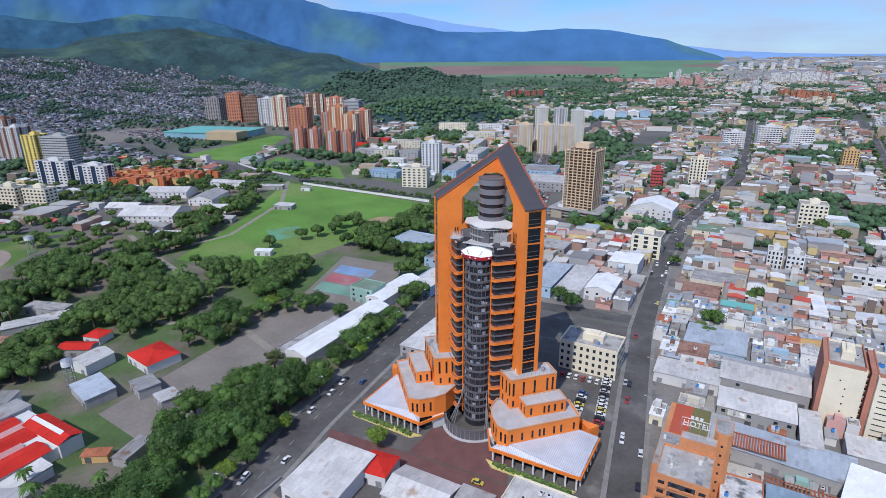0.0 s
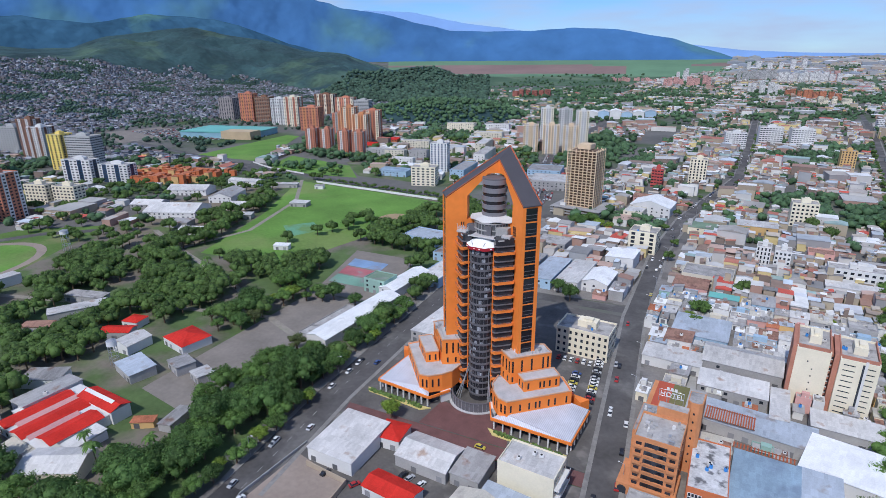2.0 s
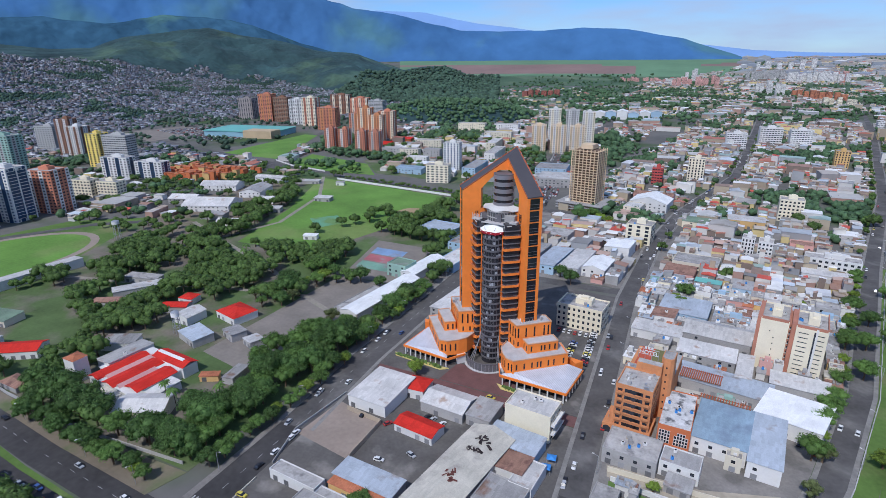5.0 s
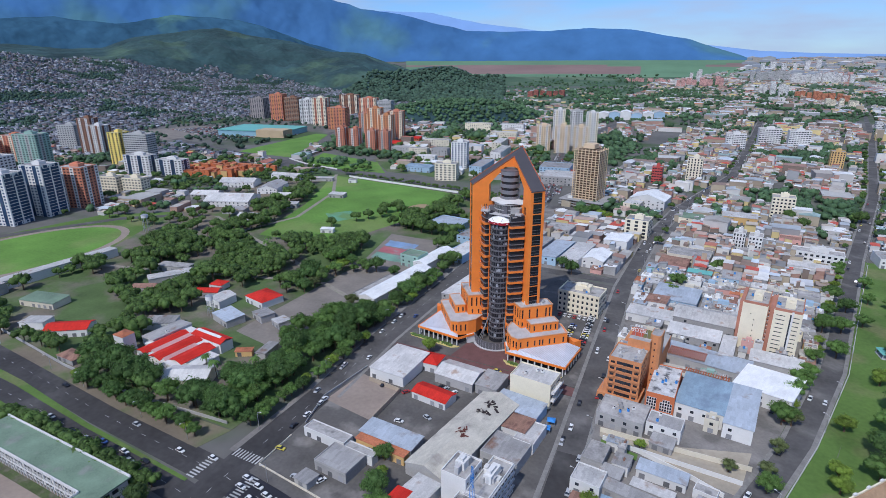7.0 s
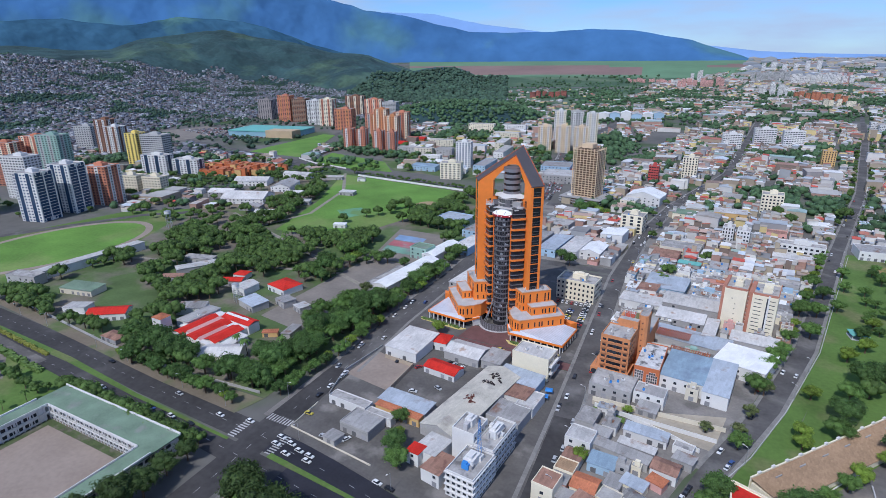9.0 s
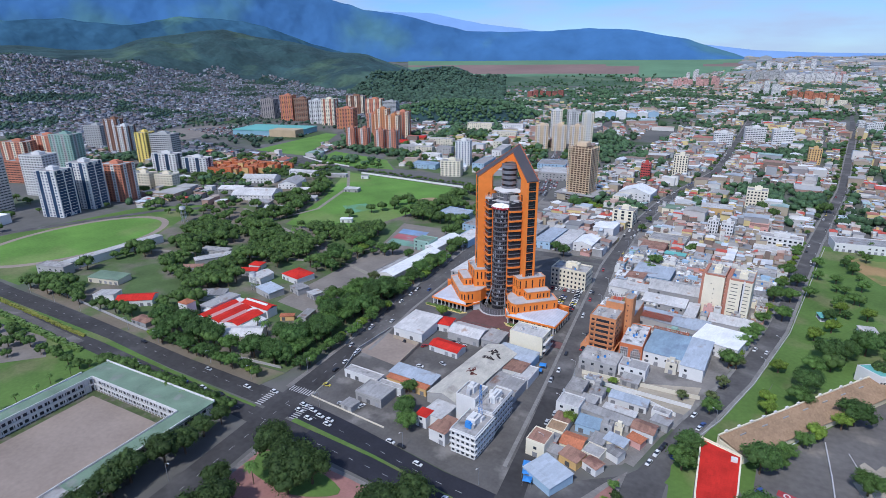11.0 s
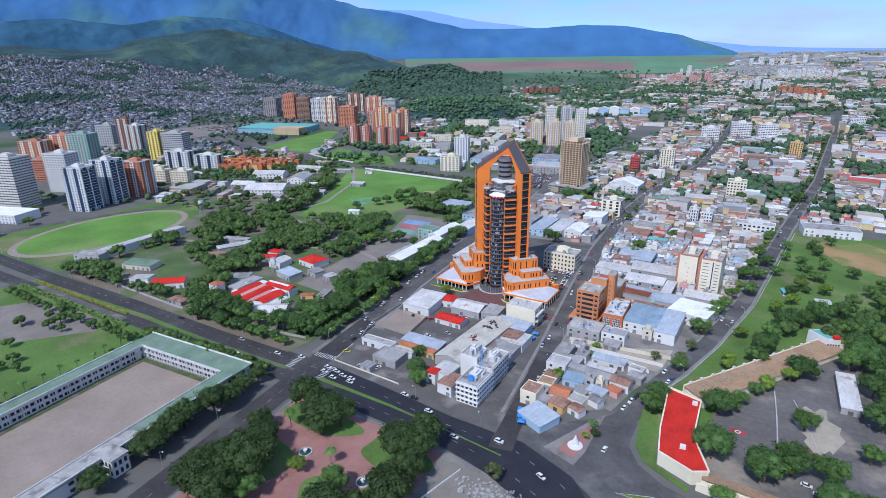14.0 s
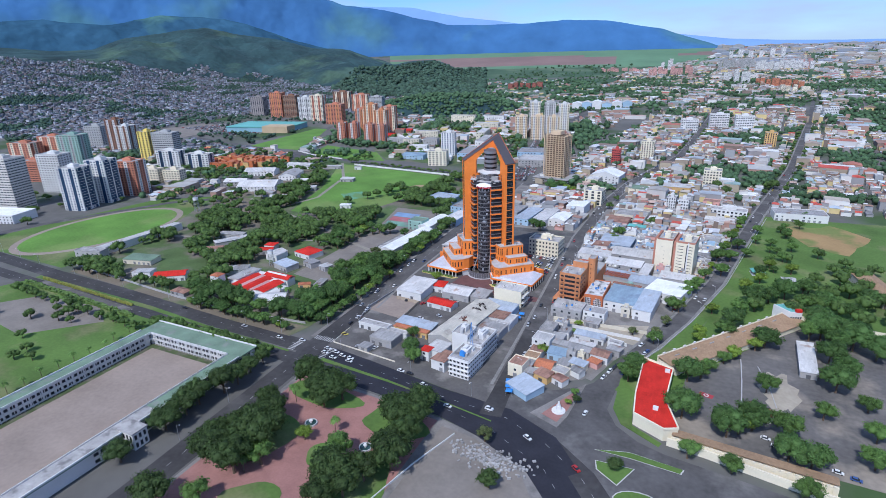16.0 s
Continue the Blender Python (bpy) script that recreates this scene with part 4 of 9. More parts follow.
for k in range(5):
    slit = Mesh()
    sgn = 1 if k < 3 else -1
    s0 = 14.4 + (k % 3) * 0.9
    p = [wing_front(s, sgn) for s in (s0, s0 + 0.45)]
    nrm = (-sgn * SB * 0.08, -CB * 0.08)
    slit.prism([(p[0][0] + nrm[0], p[0][1] + nrm[1]), (p[1][0] + nrm[0], p[1][1] + nrm[1]), (p[1][0] - nrm[0], p[1][1] - nrm[1]), (p[0][0] - nrm[0], p[0][1] - nrm[1])], 74.5, 78.5 if sgn > 0 else 77.2, True)
    part("slit_window", slit, DARKGLASS, tower)

# base ring and raking struts
ring = Mesh()
ring.ring(0, -17.0, 10.6, 11.0, 0, 4.2, 36, 180, 360)
part("base_ring", ring, CORE_BAND, tower, "curved dark screen wall at the foot of the core")
ring = Mesh()
ring.ring(0, -17.0, 10.5, 11.2, 4.2, 4.45, 36, 180, 360)
part("ring_coping", ring, CORE_BAND, tower)
for k in range(19):
    fin = Mesh()
    a = radians(182 + k * 9.8)
    fin.tube((11.05 * math.cos(a), -17 + 11.05 * math.sin(a), 0), (11.05 * math.cos(a), -17 + 11.05 * math.sin(a), 4.3), 0.09, sides=4)
    part("screen_fin", fin, METAL, tower)
ring = Mesh()
ring.ring(0, -17.0, 10.5, 12.2, 0, 0.3, 36, 180, 360)
part("ring_step", ring, TERRACE, tower)
for sgn in (-1, 1):
    for k in range(3):
        st = Mesh()
        st.tube((sgn * (6.6 + k * 1.1), -20.5 - k * 0.4, 0), (sgn * (5.0 - 0.2 * k), -15.6, 15.5 - k * 1.2), 0.17, sides=5)
        part("strut", st, METAL, tower)

# stepped podium, one half each side
LOWER = [(9.6, -22.0), (12.2, -26.4), (16.4, -30.6), (20.5, -31.4), (40.0, -10.8), (33.5, -3.0), (12, -6), (9, -14)]
MIDDLE = [(19.0, -17.6), (23.4, -21.4), (34.4, -10.2), (30, -5.6)]
UPPER = [(9.8, -14.6), (16.2, -19.2), (28.8, -5.8), (23.6, -0.8), (14, -6)]
ARCADE = [(15.0, -33.0), (45.0, -32.2), (45.0, -9.0), (39.2, -10.4), (20.6, -30.8), (16.4, -30.4)]


def slits(parent, a, b, spots, z0, z1, w=0.75):
    """Narrow dark windows along a wall from a to b, at fractions of its length, with a pointed arch at the foot."""
    a, b = Vector(a), Vector(b)
    d = (b - a).normalized()
    n = Vector((d.y, -d.x))
    for f in spots:
        c = a.lerp(b, f)
        m = Mesh()
        p = [c - d * w / 2 + n * 0.07, c + d * w / 2 + n * 0.07, c + d * w / 2 - n * 0.15, c - d * w / 2 - n * 0.15]
        m.prism([tuple(q) for q in p], z0, z1, True)
        part("slit_window", m, DARKGLASS, parent)


for side in (-1, 1):
    def mir(pts, side=side):
        return [(side * x, y) for x, y in pts]

    for nm, outline, z0, z1 in (("podium_lower", LOWER, 5.2, 13.2), ("podium_middle", MIDDLE, 12.6, 18.2), ("podium_upper", UPPER, 12.6, 25.2)):
        m = Mesh()
        m.prism(mir(outline), z0, z1, True)
        blk = part(nm, m, ORANGE, tower, "stepped orange podium block")
        cen = Vector((sum(p[0] for p in outline) / len(outline), sum(p[1] for p in outline) / len(outline)))
        t = Mesh()
        t.prism(mir([tuple(cen + (Vector(p) - cen) * 0.965) for p in outline]), z1 - 0.1, z1 + 0.12)
        part("terrace", t, TERRACE, blk, "grey concrete terrace")
        cop = Mesh()
        for p, q in zip(outline, outline[1:] + outline[:1]):
            for tt in (0,):
                a, b = Vector((side * p[0], p[1])), Vector((side * q[0], q[1]))
                dd = (b - a).normalized()
                nn = Vector((dd.y, -dd.x)) * 0.2
                cop.prism([tuple(a + nn), tuple(b + nn), tuple(b - nn), tuple(a - nn)], z1, z1 + 0.45, True)
        part("coping", cop, M("coping_paint", (0.62, 0.36, 0.22), 0.8), blk)
        if nm == "podium_lower":
            e = mir([LOWER[3], LOWER[4]]) if side > 0 else mir([LOWER[4], LOWER[3]])
            slits(blk, *e, (0.06, 0.2, 0.34, 0.44, 0.5, 0.64, 0.74, 0.92), 8.2, 11.2)
            e = mir([LOWER[1], LOWER[2]]) if side > 0 else mir([LOWER[2], LOWER[1]])
            slits(blk, *e, (0.3, 0.75), 7.6, 11.4)
            e = mir([LOWER[2], LOWER[3]]) if side > 0 else mir([LOWER[3], LOWER[2]])
            slits(blk, *e, (0.35, 0.8), 7.6, 11.4)
        if nm == "podium_middle":
            e = mir([MIDDLE[1], MIDDLE[2]]) if side > 0 else mir([MIDDLE[2], MIDDLE[1]])
            slits(blk, *e, (0.12, 0.45, 0.56, 0.72, 0.9), 14.2, 17.0)
            e = mir([MIDDLE[0], MIDDLE[1]]) if side > 0 else mir([MIDDLE[1], MIDDLE[0]])
            slits(blk, *e, (0.3, 0.75), 14.2, 17.0)
        if nm == "podium_upper":
            e = mir([UPPER[1], UPPER[2]]) if side > 0 else mir([UPPER[2], UPPER[1]])
            slits(blk, *e, (0.06, 0.28, 0.52, 0.8, 0.92), 18.6, 23.8)
            slits(blk, *e, (0.06, 0.28, 0.5), 14.2, 16.6)
            e = mir([UPPER[0], UPPER[1]]) if side > 0 else mir([UPPER[1], UPPER[0]])
            slits(blk, *e, (0.25, 0.6, 0.9), 18.6, 23.8)
            slits(blk, *e, (0.3, 0.75), 14.2, 16.6)
    # arcade with a sloping sheet roof on white posts
    m = Mesh()
    zs = [5.3, 5.3, 5.6, 7.4, 7.4, 5.6]
    reach = 47.0 if side > 0 else 41.5
    top = [(side * (reach if x == 45.0 else x), y, z) for (x, y), z in zip(ARCADE, zs)]
    low = [(x, y, z - 0.35) for x, y, z in top]
    m.loft(low, top) if side > 0 else m.loft(top, low)
    arc = part("arcade_roof", m, SHEETMETAL, tower, "pale ribbed sheet roof over the arcade")
    f = Mesh()
    for p, q in (((14.6, -33.3), (reach + .4, -32.5)), ((reach + .4, -32.5), (reach + .4, -9.0)), ((9.6, -24.0), (14.6, -33.3))):
        a, b = Vector((side * p[0], p[1])), Vector((side * q[0], q[1]))
        nn = Vector(((b - a).normalized().y, -(b - a).normalized().x)) * 0.25
        f.prism([tuple(a + nn), tuple(b + nn), tuple(b - nn), tuple(a - nn)], 4.2, 5.35, True)
    part("fascia", f, ORANGE_EDGE, arc)
    for k in range(9):
        pt = Mesh()
        x = 15.8 + k * (reach - 16.6) / 8
        pt.box(side * x - 0.28, side * x + 0.28, -32.9, -32.3, 0, 4.25)
        part("post", pt, WHITE, tower)
    for k in range(6):
        pt = Mesh()
        y = -30 + k * 4
        pt.box(side * (reach - .2) - 0.28, side * (reach - .2) + 0.28, y - 0.3, y + 0.3, 0, 4.25)
        part("post", pt, WHITE, tower)
    inner = Mesh()
    inner.prism(mir([(11, -22), (16, -29.5), (40, -29), (40, -11), (30, -4), (10, -8)]), 0, 5.2)
    part("shop_front", inner, DARKGLASS, tower)
    # porch column at the entrance
    pc = Mesh()
    pc.prism(mir([(9.4, -23.4), (12.0, -27.6), (13.4, -26.4), (11.0, -22.4)]), 0, 5.2)
    part("porch_pier", pc, WHITE, tower)
    wedge = Mesh()
    q = [(side * 37, -4.5), (side * 43.5, -9.5), (side * 46, -5.5)]
    wedge.prism(q, 3.5, 8.0, True)
    part("corner_gable", wedge, ORANGE_EDGE, tower)
    # roof-top aerials on the upper terrace
    for k in range(10):
        rod = Mesh()
        x, y = 17 + k * 1.05, -16.5 + k * 1.15
        rod.tube((side * x, y, 25.2), (side * x, y, 26.4 + random.random() * 1.6), 0.08, sides=4)
        part("aerial", rod, METAL, tower)
    for k in range(8):
        box_ = Mesh()
        x, y = 15 + random.uniform(0, 10), -13 + random.uniform(0, 9)
        box_.obox(side * x, y, random.uniform(0.6, 1.6), random.uniform(0.5, 1.2), 25.2, 25.2 + random.uniform(0.6, 1.7), random.uniform(0, 90))
        part("roof_unit", box_, random.choice((GREY, WHITE, METAL)), tower)

# planters in front of the arcade
for side in (-1, 1):
    hedge_bed = thing("planter", "low yellow-kerbed bed of clipped green shrubs", "planter", TX, TY, 0.16, TDEG)
    k = Mesh()
    pts = [(side * x, y) for x, y in ((13.5, -33.8), (17, -36.9), (44.5, -36.4), (46.5, -34.0), (17, -34.2))]
    k.prism(pts, 0, 0.5)
    part("kerb", k, M("yellow_kerb", (0.62, 0.52, 0.2)), hedge_bed)
    h = Mesh()
    for i in range(150):
        x, y = random.uniform(17, 45), random.uniform(-36.2, -34.5)
        h.obox(side * x, y, random.uniform(0.5, 1.2), random.uniform(0.4, 0.9), 0.5, random.uniform(0.8, 1.5), random.uniform(0, 90))
    part("shrubs", h, HEDGE, hedge_bed, kind="stuff")
slab("pavement_tower_forecourt", [(-24, -29.5), (14, -29.5), (10, -12), (-22, -12)], 0.2, REDPAVE, "dark red paved forecourt", "pavement")
slab("pavement_tower_street", [(-56, -37.5), (46, -37.5), (45, -30), (-58, -30)], 0.12, REDPAVE, "dark red paved street before the tower", "pavement")

# ---- buildings ----
TAKEN = []                                   # (x, y, half width, half depth) of what already stands


def take(x, y, w, d):
    TAKEN.append((x, y, w / 2, d / 2))


def free(x, y, w, d, gap=0.5):
    return not any(abs(x - a) < w / 2 + p + gap and abs(y - b) < d / 2 + q + gap for a, b, p, q in TAKEN)


def road_gap(x, y, pad):
    for path, w in ((AV_WEST, 15), (ST_EAST, 10.5), (CURVE, 12.5), (AV_NORTH, 13), (AV_SOUTH, 11), (EASTROAD, 15), ([(-84, 300), (-180, 318), (-380, 352), (-560, 385), (-900, 470)], 13),
                    ([(-470, 330), (-520, 400), (-600, 540), (-660, 680)], 12), ([(-520, -126), (-500, -60), (-440, 60), (-380, 110)], 10), ([(-62, -34), (52, -33)], 8), ([(-72, 113), (41, 118)], 10), ([(41, 270), (200, 268)], 11),
                    ([(-84, 300), (41, 270)], 12), ([(-84, 300), (-110, 420), (-150, 600), (-170, 760), (-150, 1100)], 20)):
        for (xa, ya), (xb, yb) in zip(path, path[1:]):
            dx, dy = xb - xa, yb - ya
            t = max(0.0, min(1.0, ((x - xa) * dx + (y - ya) * dy) / (dx * dx + dy * dy)))
            if math.hypot(x - xa - t * dx, y - ya - t * dy) < w / 2 + pad:
                return False
    return True


ROOF_WORDS = ["pale sheet", "grey sheet", "blue-grey sheet", "rusty sheet", "white sheet", "stained concrete", "clay tile", "bright red sheet", "tan sheet", "green sheet", "brown tile", "teal sheet", "patchy coated", "steel-blue sheet"]
WALL_WORDS = {"white_paint": "white", "cream_paint": "cream", "beige_paint": "beige", "grey_render": "grey", "pink_paint": "pink", "green_paint": "green", "ochre_paint": "ochre", "sky_paint": "pale blue", "orange_render": "orange"}
PANES = {}


def pane_mesh(w, h, shutter=False):
    key = (round(w, 1), round(h, 1), shutter)
    if key not in PANES:
        m = Mesh()
        m.box(-key[0] / 2, key[0] / 2, -0.06, 0.05, 0, key[1])
        PANES[key] = m.data("window", SHUTTER if shutter else WINDOW)
    return PANES[key]


def put_pane(parent, x, y, z, deg, w, h, name="window"):
    ob = new(name, pane_mesh(w, h, name == "shutter_door"))
    ob.parent = parent
    ob.matrix_basis = pose(x, y, z, 0, 0, deg)
    return ob


def low_building(x, y, w, d, h, deg=0, roof=0, wall=0, shape="shed", kind="building", panes=True, label="", ridge="y", base=0.16, hold=True):
    """A one- to three-storey building: walls, a roof of the given shape with real overhang or parapet, street openings."""
    wm = WALLS[wall]
    words = label or "%s low %s with a %s roof" % (WALL_WORDS[wm.name], kind, ROOF_WORDS[roof])
    e = thing(kind, words, kind, x, y, base, deg)
    m = Mesh()
    hw, hd = w / 2, d / 2
    m.box(-hw, hw, -hd, hd, 0, h)
    wl_ = part("wall", m, wm, e)
    r = Mesh()
    if shape == "flat":
        r.box(-hw + 0.25, hw - 0.25, -hd + 0.25, hd - 0.25, h, h + 0.08)
        rf_ = part("roof", r, ROOFS[roof], e)
        p = Mesh()
        for x0, x1, y0, y1 in ((-hw - .02, hw + .02, -hd - .02, -hd + 0.25), (-hw - .02, hw + .02, hd - 0.25, hd + .02), (-hw - .02, -hw + 0.25, -hd + .25, hd - .25), (hw - 0.25, hw + .02, -hd + .25, hd - .25)):
            p.box(x0, x1, y0, y1, h - 0.4, h + 0.55)
        part("parapet", p, wm, e)
    else:
        o, t = 0.35, 0.14
        if shape == "shed":
            k = min(1.2, 0.06 * (w if ridge == "x" else d))
            zc = [h + .05, h + .05, h + k, h + k] if ridge == "y" else [h + .05, h + k, h + k, h + .05]
            cs = [(-hw - o, -hd - o), (hw + o, -hd - o), (hw + o, hd + o), (-hw - o, hd + o)]
            r.loft([(a, b, c) for (a, b), c in zip(cs, zc)], [(a, b, c + t) for (a, b), c in zip(cs, zc)])
            # closing wall under the high edge
            m2 = Mesh()
            m2.loft([(a, b, h - .02) for a, b in ((-hw, -hd), (hw, -hd), (hw, hd), (-hw, hd))], [(a, b, c) for (a, b), c in zip(((-hw, -hd), (hw, -hd), (hw, hd), (-hw, hd)), zc)])
            part("upper_wall", m2, wm, e)
        elif shape == "gable":
            k = 0.16 * (w if ridge == "y" else d)
            if ridge == "y":
                for sg in (-1, 1):
                    q = [(0, -hd - o, h + k), (sg * (hw + o), -hd - o, h), (sg * (hw + o), hd + o, h), (0, hd + o, h + k)]
                    r.loft(q, [(a, b, c + t) for a, b, c in q])
                tri = [(-hw, h), (hw, h), (0, h + k)]
                m2 = Mesh()
                m2.loft([(a, -hd, c) for a, c in tri], [(a, hd, c) for a, c in tri])
            else:
                for sg in (-1, 1):
                    q = [(-hw - o, 0, h + k), (-hw - o, sg * (hd + o), h), (hw + o, sg * (hd + o), h), (hw + o, 0, h + k)]
                    r.loft(q, [(a, b, c + t) for a, b, c in q])
                tri = [(-hd, h), (hd, h), (0, h + k)]
                m2 = Mesh()
                m2.loft([(-hw, a, c) for a, c in tri], [(hw, a, c) for a, c in tri])
            part("gable_wall", m2, wm, e)
        else:                                   # hip
            k = 0.28 * min(hw, hd) * 2 * 0.6
            run = min(hw, hd)
            rx, ry = max(0.0, hw - run), max(0.0, hd - run)
            A = [(-hw - o, -hd - o, h), (hw + o, -hd - o, h), (hw + o, hd + o, h), (-hw - o, hd + o, h)]
            B = [(-rx, -ry, h + k), (rx, -ry, h + k), (rx, ry, h + k), (-rx, ry, h + k)]
            r.loft(A, B)
        part("roof", r, ROOFS[roof], e)
    if panes:
        n = max(1, int(w / 4.5))
        for fl in range(max(1, int(h / 3.0))):
            z = 0.9 + fl * 3.0
            for i in range(n):
                if random.random() < 0.75:
                    put_pane(wl_, -hw + (i + 0.5) * w / n, -hd, z if fl else 0.1, 0, 1.4 if fl else 2.2, 1.3 if fl else 2.3, "window" if fl else "shutter_door")
    if hold:
        a = abs(math.cos(radians(deg))), abs(math.sin(radians(deg)))
        take(x, y, w * a[0] + d * a[1], w * a[1] + d * a[0])
    return e


def high_building(x, y, w, d, h, deg, wall, label, cols=6, floors=None, single=False, accent=None, glass=WINDOW, deck=3.0, kind="apartment_tower", wide=0.5, tall=0.48, top=True, sides=(0, 1), band=None):
    """A tall block: walls, window openings floor by floor, accent piers, roof kerb and lift house."""
    e = thing(kind, label if len(label.split()) > 3 else label + " with rows of windows", "tower block", x, y, 0.1, deg)
    m = Mesh()
    m.box(-w / 2, w / 2, -d / 2, d / 2, 0, h)
    wl_ = part("wall", m, wall, e)
    floors = floors or max(2, int(h / deck))
    fh = h / floors
    if kind == "apartment_tower" and wide == 0.5 and not accent:
        wide, tall = ((0.78, 0.36), (0.42, 0.66), (0.52, 0.48))[int(abs(x) + w) % 3]
    elif accent:
        wide, tall = 0.5, 0.48
    faces = ((0, -d / 2, 0, w), (w / 2, 0, 90, d), (0, d / 2, 180, w), (-w / 2, 0, 270, d))
    joined = Mesh()
    for fi in sides:
        cx, cy, a, ln = faces[fi]
        n = max(2, int(cols * ln / w + 0.5))
        c, s = math.cos(radians(a)), math.sin(radians(a))
        ww, hh = ln / n * wide, fh * tall
        for i in range(n):
            u = -ln / 2 + (i + 0.5) * ln / n
            px, py = cx + u * c, cy + u * s
            if accent and i % 3 == 1:
                acc = Mesh()
                acc.obox(px, py, ln / n * 0.98, 0.7, 0, h + 0.6, a)
                part("bay", acc, accent, e)
                px, py = px + 0.35 * s, py - 0.35 * c
            for f in range(floors):
                z = f * fh + fh * 0.3
                if single and fi in (0, 1):
                    put_pane(wl_, px, py, z, a, ww, hh)
                else:
                    joined.obox(px, py, ww, 0.14, z, z + hh, a)
    if joined.f:
        part("glazing", joined, glass, e, kind="stuff")
    if band:
        for f in range(1, floors + 1):
            b = Mesh()
            b.box(-w / 2 - 0.5, w / 2 + 0.5, -d / 2 - 0.5, d / 2 + 0.5, f * fh - 0.45, f * fh)
            part("floor_slab", b, band, e)
    if top:
        r = Mesh()
        r.box(-w / 2 + .3, w / 2 - .3, -d / 2 + .3, d / 2 - .3, h, h + 0.1)
        part("roof", r, ROOFS[R_CONC], e)
        k = Mesh()
        for x0, x1, y0, y1 in ((-w / 2, w / 2, -d / 2 - .05, -d / 2 + .3), (-w / 2, w / 2, d / 2 - .3, d / 2 + .05), (-w / 2 - .05, -w / 2 + .3, -d / 2 + .3, d / 2 - .3), (w / 2 - .3, w / 2 + .05, -d / 2 + .3, d / 2 - .3)):
            k.box(x0, x1, y0, y1, h - 0.1, h + 0.9)
        part("roof_kerb", k, wall, e)
        t = Mesh()
        t.box(-w * 0.16, w * 0.2, -d * 0.15, d * 0.22, h, h + 3.4)
        t.box(-w * 0.05, w * 0.12, -d * 0.1, d * 0.1, h + 3.4, h + 4.6)
        part("lift_house", t, wall, e)
    a = abs(math.cos(radians(deg))), abs(math.sin(radians(deg)))
    take(x, y, w * a[0] + d * a[1], w * a[1] + d * a[0])
    return e


take(-5, -2, 92, 46)
# -- tall landmarks --
office = high_building(24, 60, 26, 16, 13.6, -4, CREAM, "cream four-storey office block with a flat roof", 9, 4, True, wide=0.42, kind="office_block")
apt = high_building(119.5, 63, 12, 24, 26, -6, CREAM, "cream and brick apartment tower with blank end wall", 1, 11, False, sides=(1,), wide=0.3)
b = Mesh()
b.box(-7.6, -6.0, -11, 12, 0, 27)
part("brick_side", b, PALEBRICK, apt, "red brick side bay")
apt2 = high_building(134.5, 58, 13, 23, 26.4, -6, CREAM, "cream apartment tower with brick bays and stair louvres", 2, 11, True, sides=(0,), wide=0.62, tall=0.17)
b = Mesh()
b.box(-8.4, -6.5, -9, 11, 0, 27.4)
part("brick_side", b, PALEBRICK, apt2, "red brick side bay")
b = Mesh()
b.box(1.6, 2.5, -12.1, -11.5, 0, 28)
part("rib", b, WHITE, apt2)
for e_, x0, x1, y0, y1, hh in ((apt, -6, 6, -12, 12, 26), (apt2, -6.5, 6.5, -11.5, 11.5, 26.4)):
    m = Mesh()
    for a, b_, c, d_ in ((x0 - .1, x1 + .1, y0 + 2.2, y0 + 2.6), (x0 - .1, x0 + .35, y0 + 2.6, y1 + .1), (x1 - .35, x1 + .1, y0 + 2.6, y1 + .1)):
        m.box(a, b_, c, d_, hh + .05, hh + 1.5)
    part("brick_parapet", m, PALEBRICK, e_, "faded brick roof parapet")
link = Mesh()
link.box(6.1, 8.6, -8.5, 10, 0, 25.4)
lk = part("brick_link", link, PALEBRICK, apt, "recessed brick bay with white sills")
for f in range(9):
    m = Mesh()
    m.box(6.3, 8.4, -8.9, -8.5, 1.9 + f * 2.6, 2.3 + f * 2.6)
    part("sill", m, WHITE, lk)
    m = Mesh()
    m.box(6.5, 8.2, -8.56, -8.5, 2.3 + f * 2.6, 3.3 + f * 2.6)
    part("window", m, WINDOW, lk)
for k in range(6):
    put_pane(apt, random.choice((-1.5, 0.4)), -12.02, 5 + k * 3.2, 0, 0.5, 0.6)
# dark glass strip stands in for the shade in the groove between bays
m = Mesh()
m.box(0.9, 1.6, -11.75, -11.45, 0, 26.4)
part("shadow_joint", m, WINDOW, apt2)
hotel = high_building(67, -27, 14.5, 12, 22.5, -4, HOTELBRICK, "orange brick hotel with stacked window niches", 4, 7, True, sides=(0, 1), wide=0.5, tall=0.34, kind="hotel", top=False)
for nm, x0, x1, y0, y1, z, mt, lb in (("front_roof", -7, 7, -5.8, 9.2, 22.62, ROOFS[R_CONC], "stained grey front roof"), ("rear_roof", -9.5, -2.6, 6.2, 24, 17.2, ROOFS[R_GREY], "dark cluttered rear roof"),
                                      ("terrace_red", -8, -2, 30, 50, 13.2, M("red_terrace", (0.42, 0.09, 0.05), 0.85, var=0.15), "red painted roof terrace"), ("terrace_moss", -2, 4, 30, 50, 13.2, M("mossy_terrace", (0.16, 0.15, 0.06), 0.9, var=0.2), "mossy brown roof terrace"), ("terrace_pale", 4, 10.2, 25.4, 50, 13.2, PALEYARD, "pale concrete roof terrace")):
    m = Mesh()
    m.box(x0, x1, y0, y1, z - 0.3, z)
    part(nm, m, mt, hotel, lb)
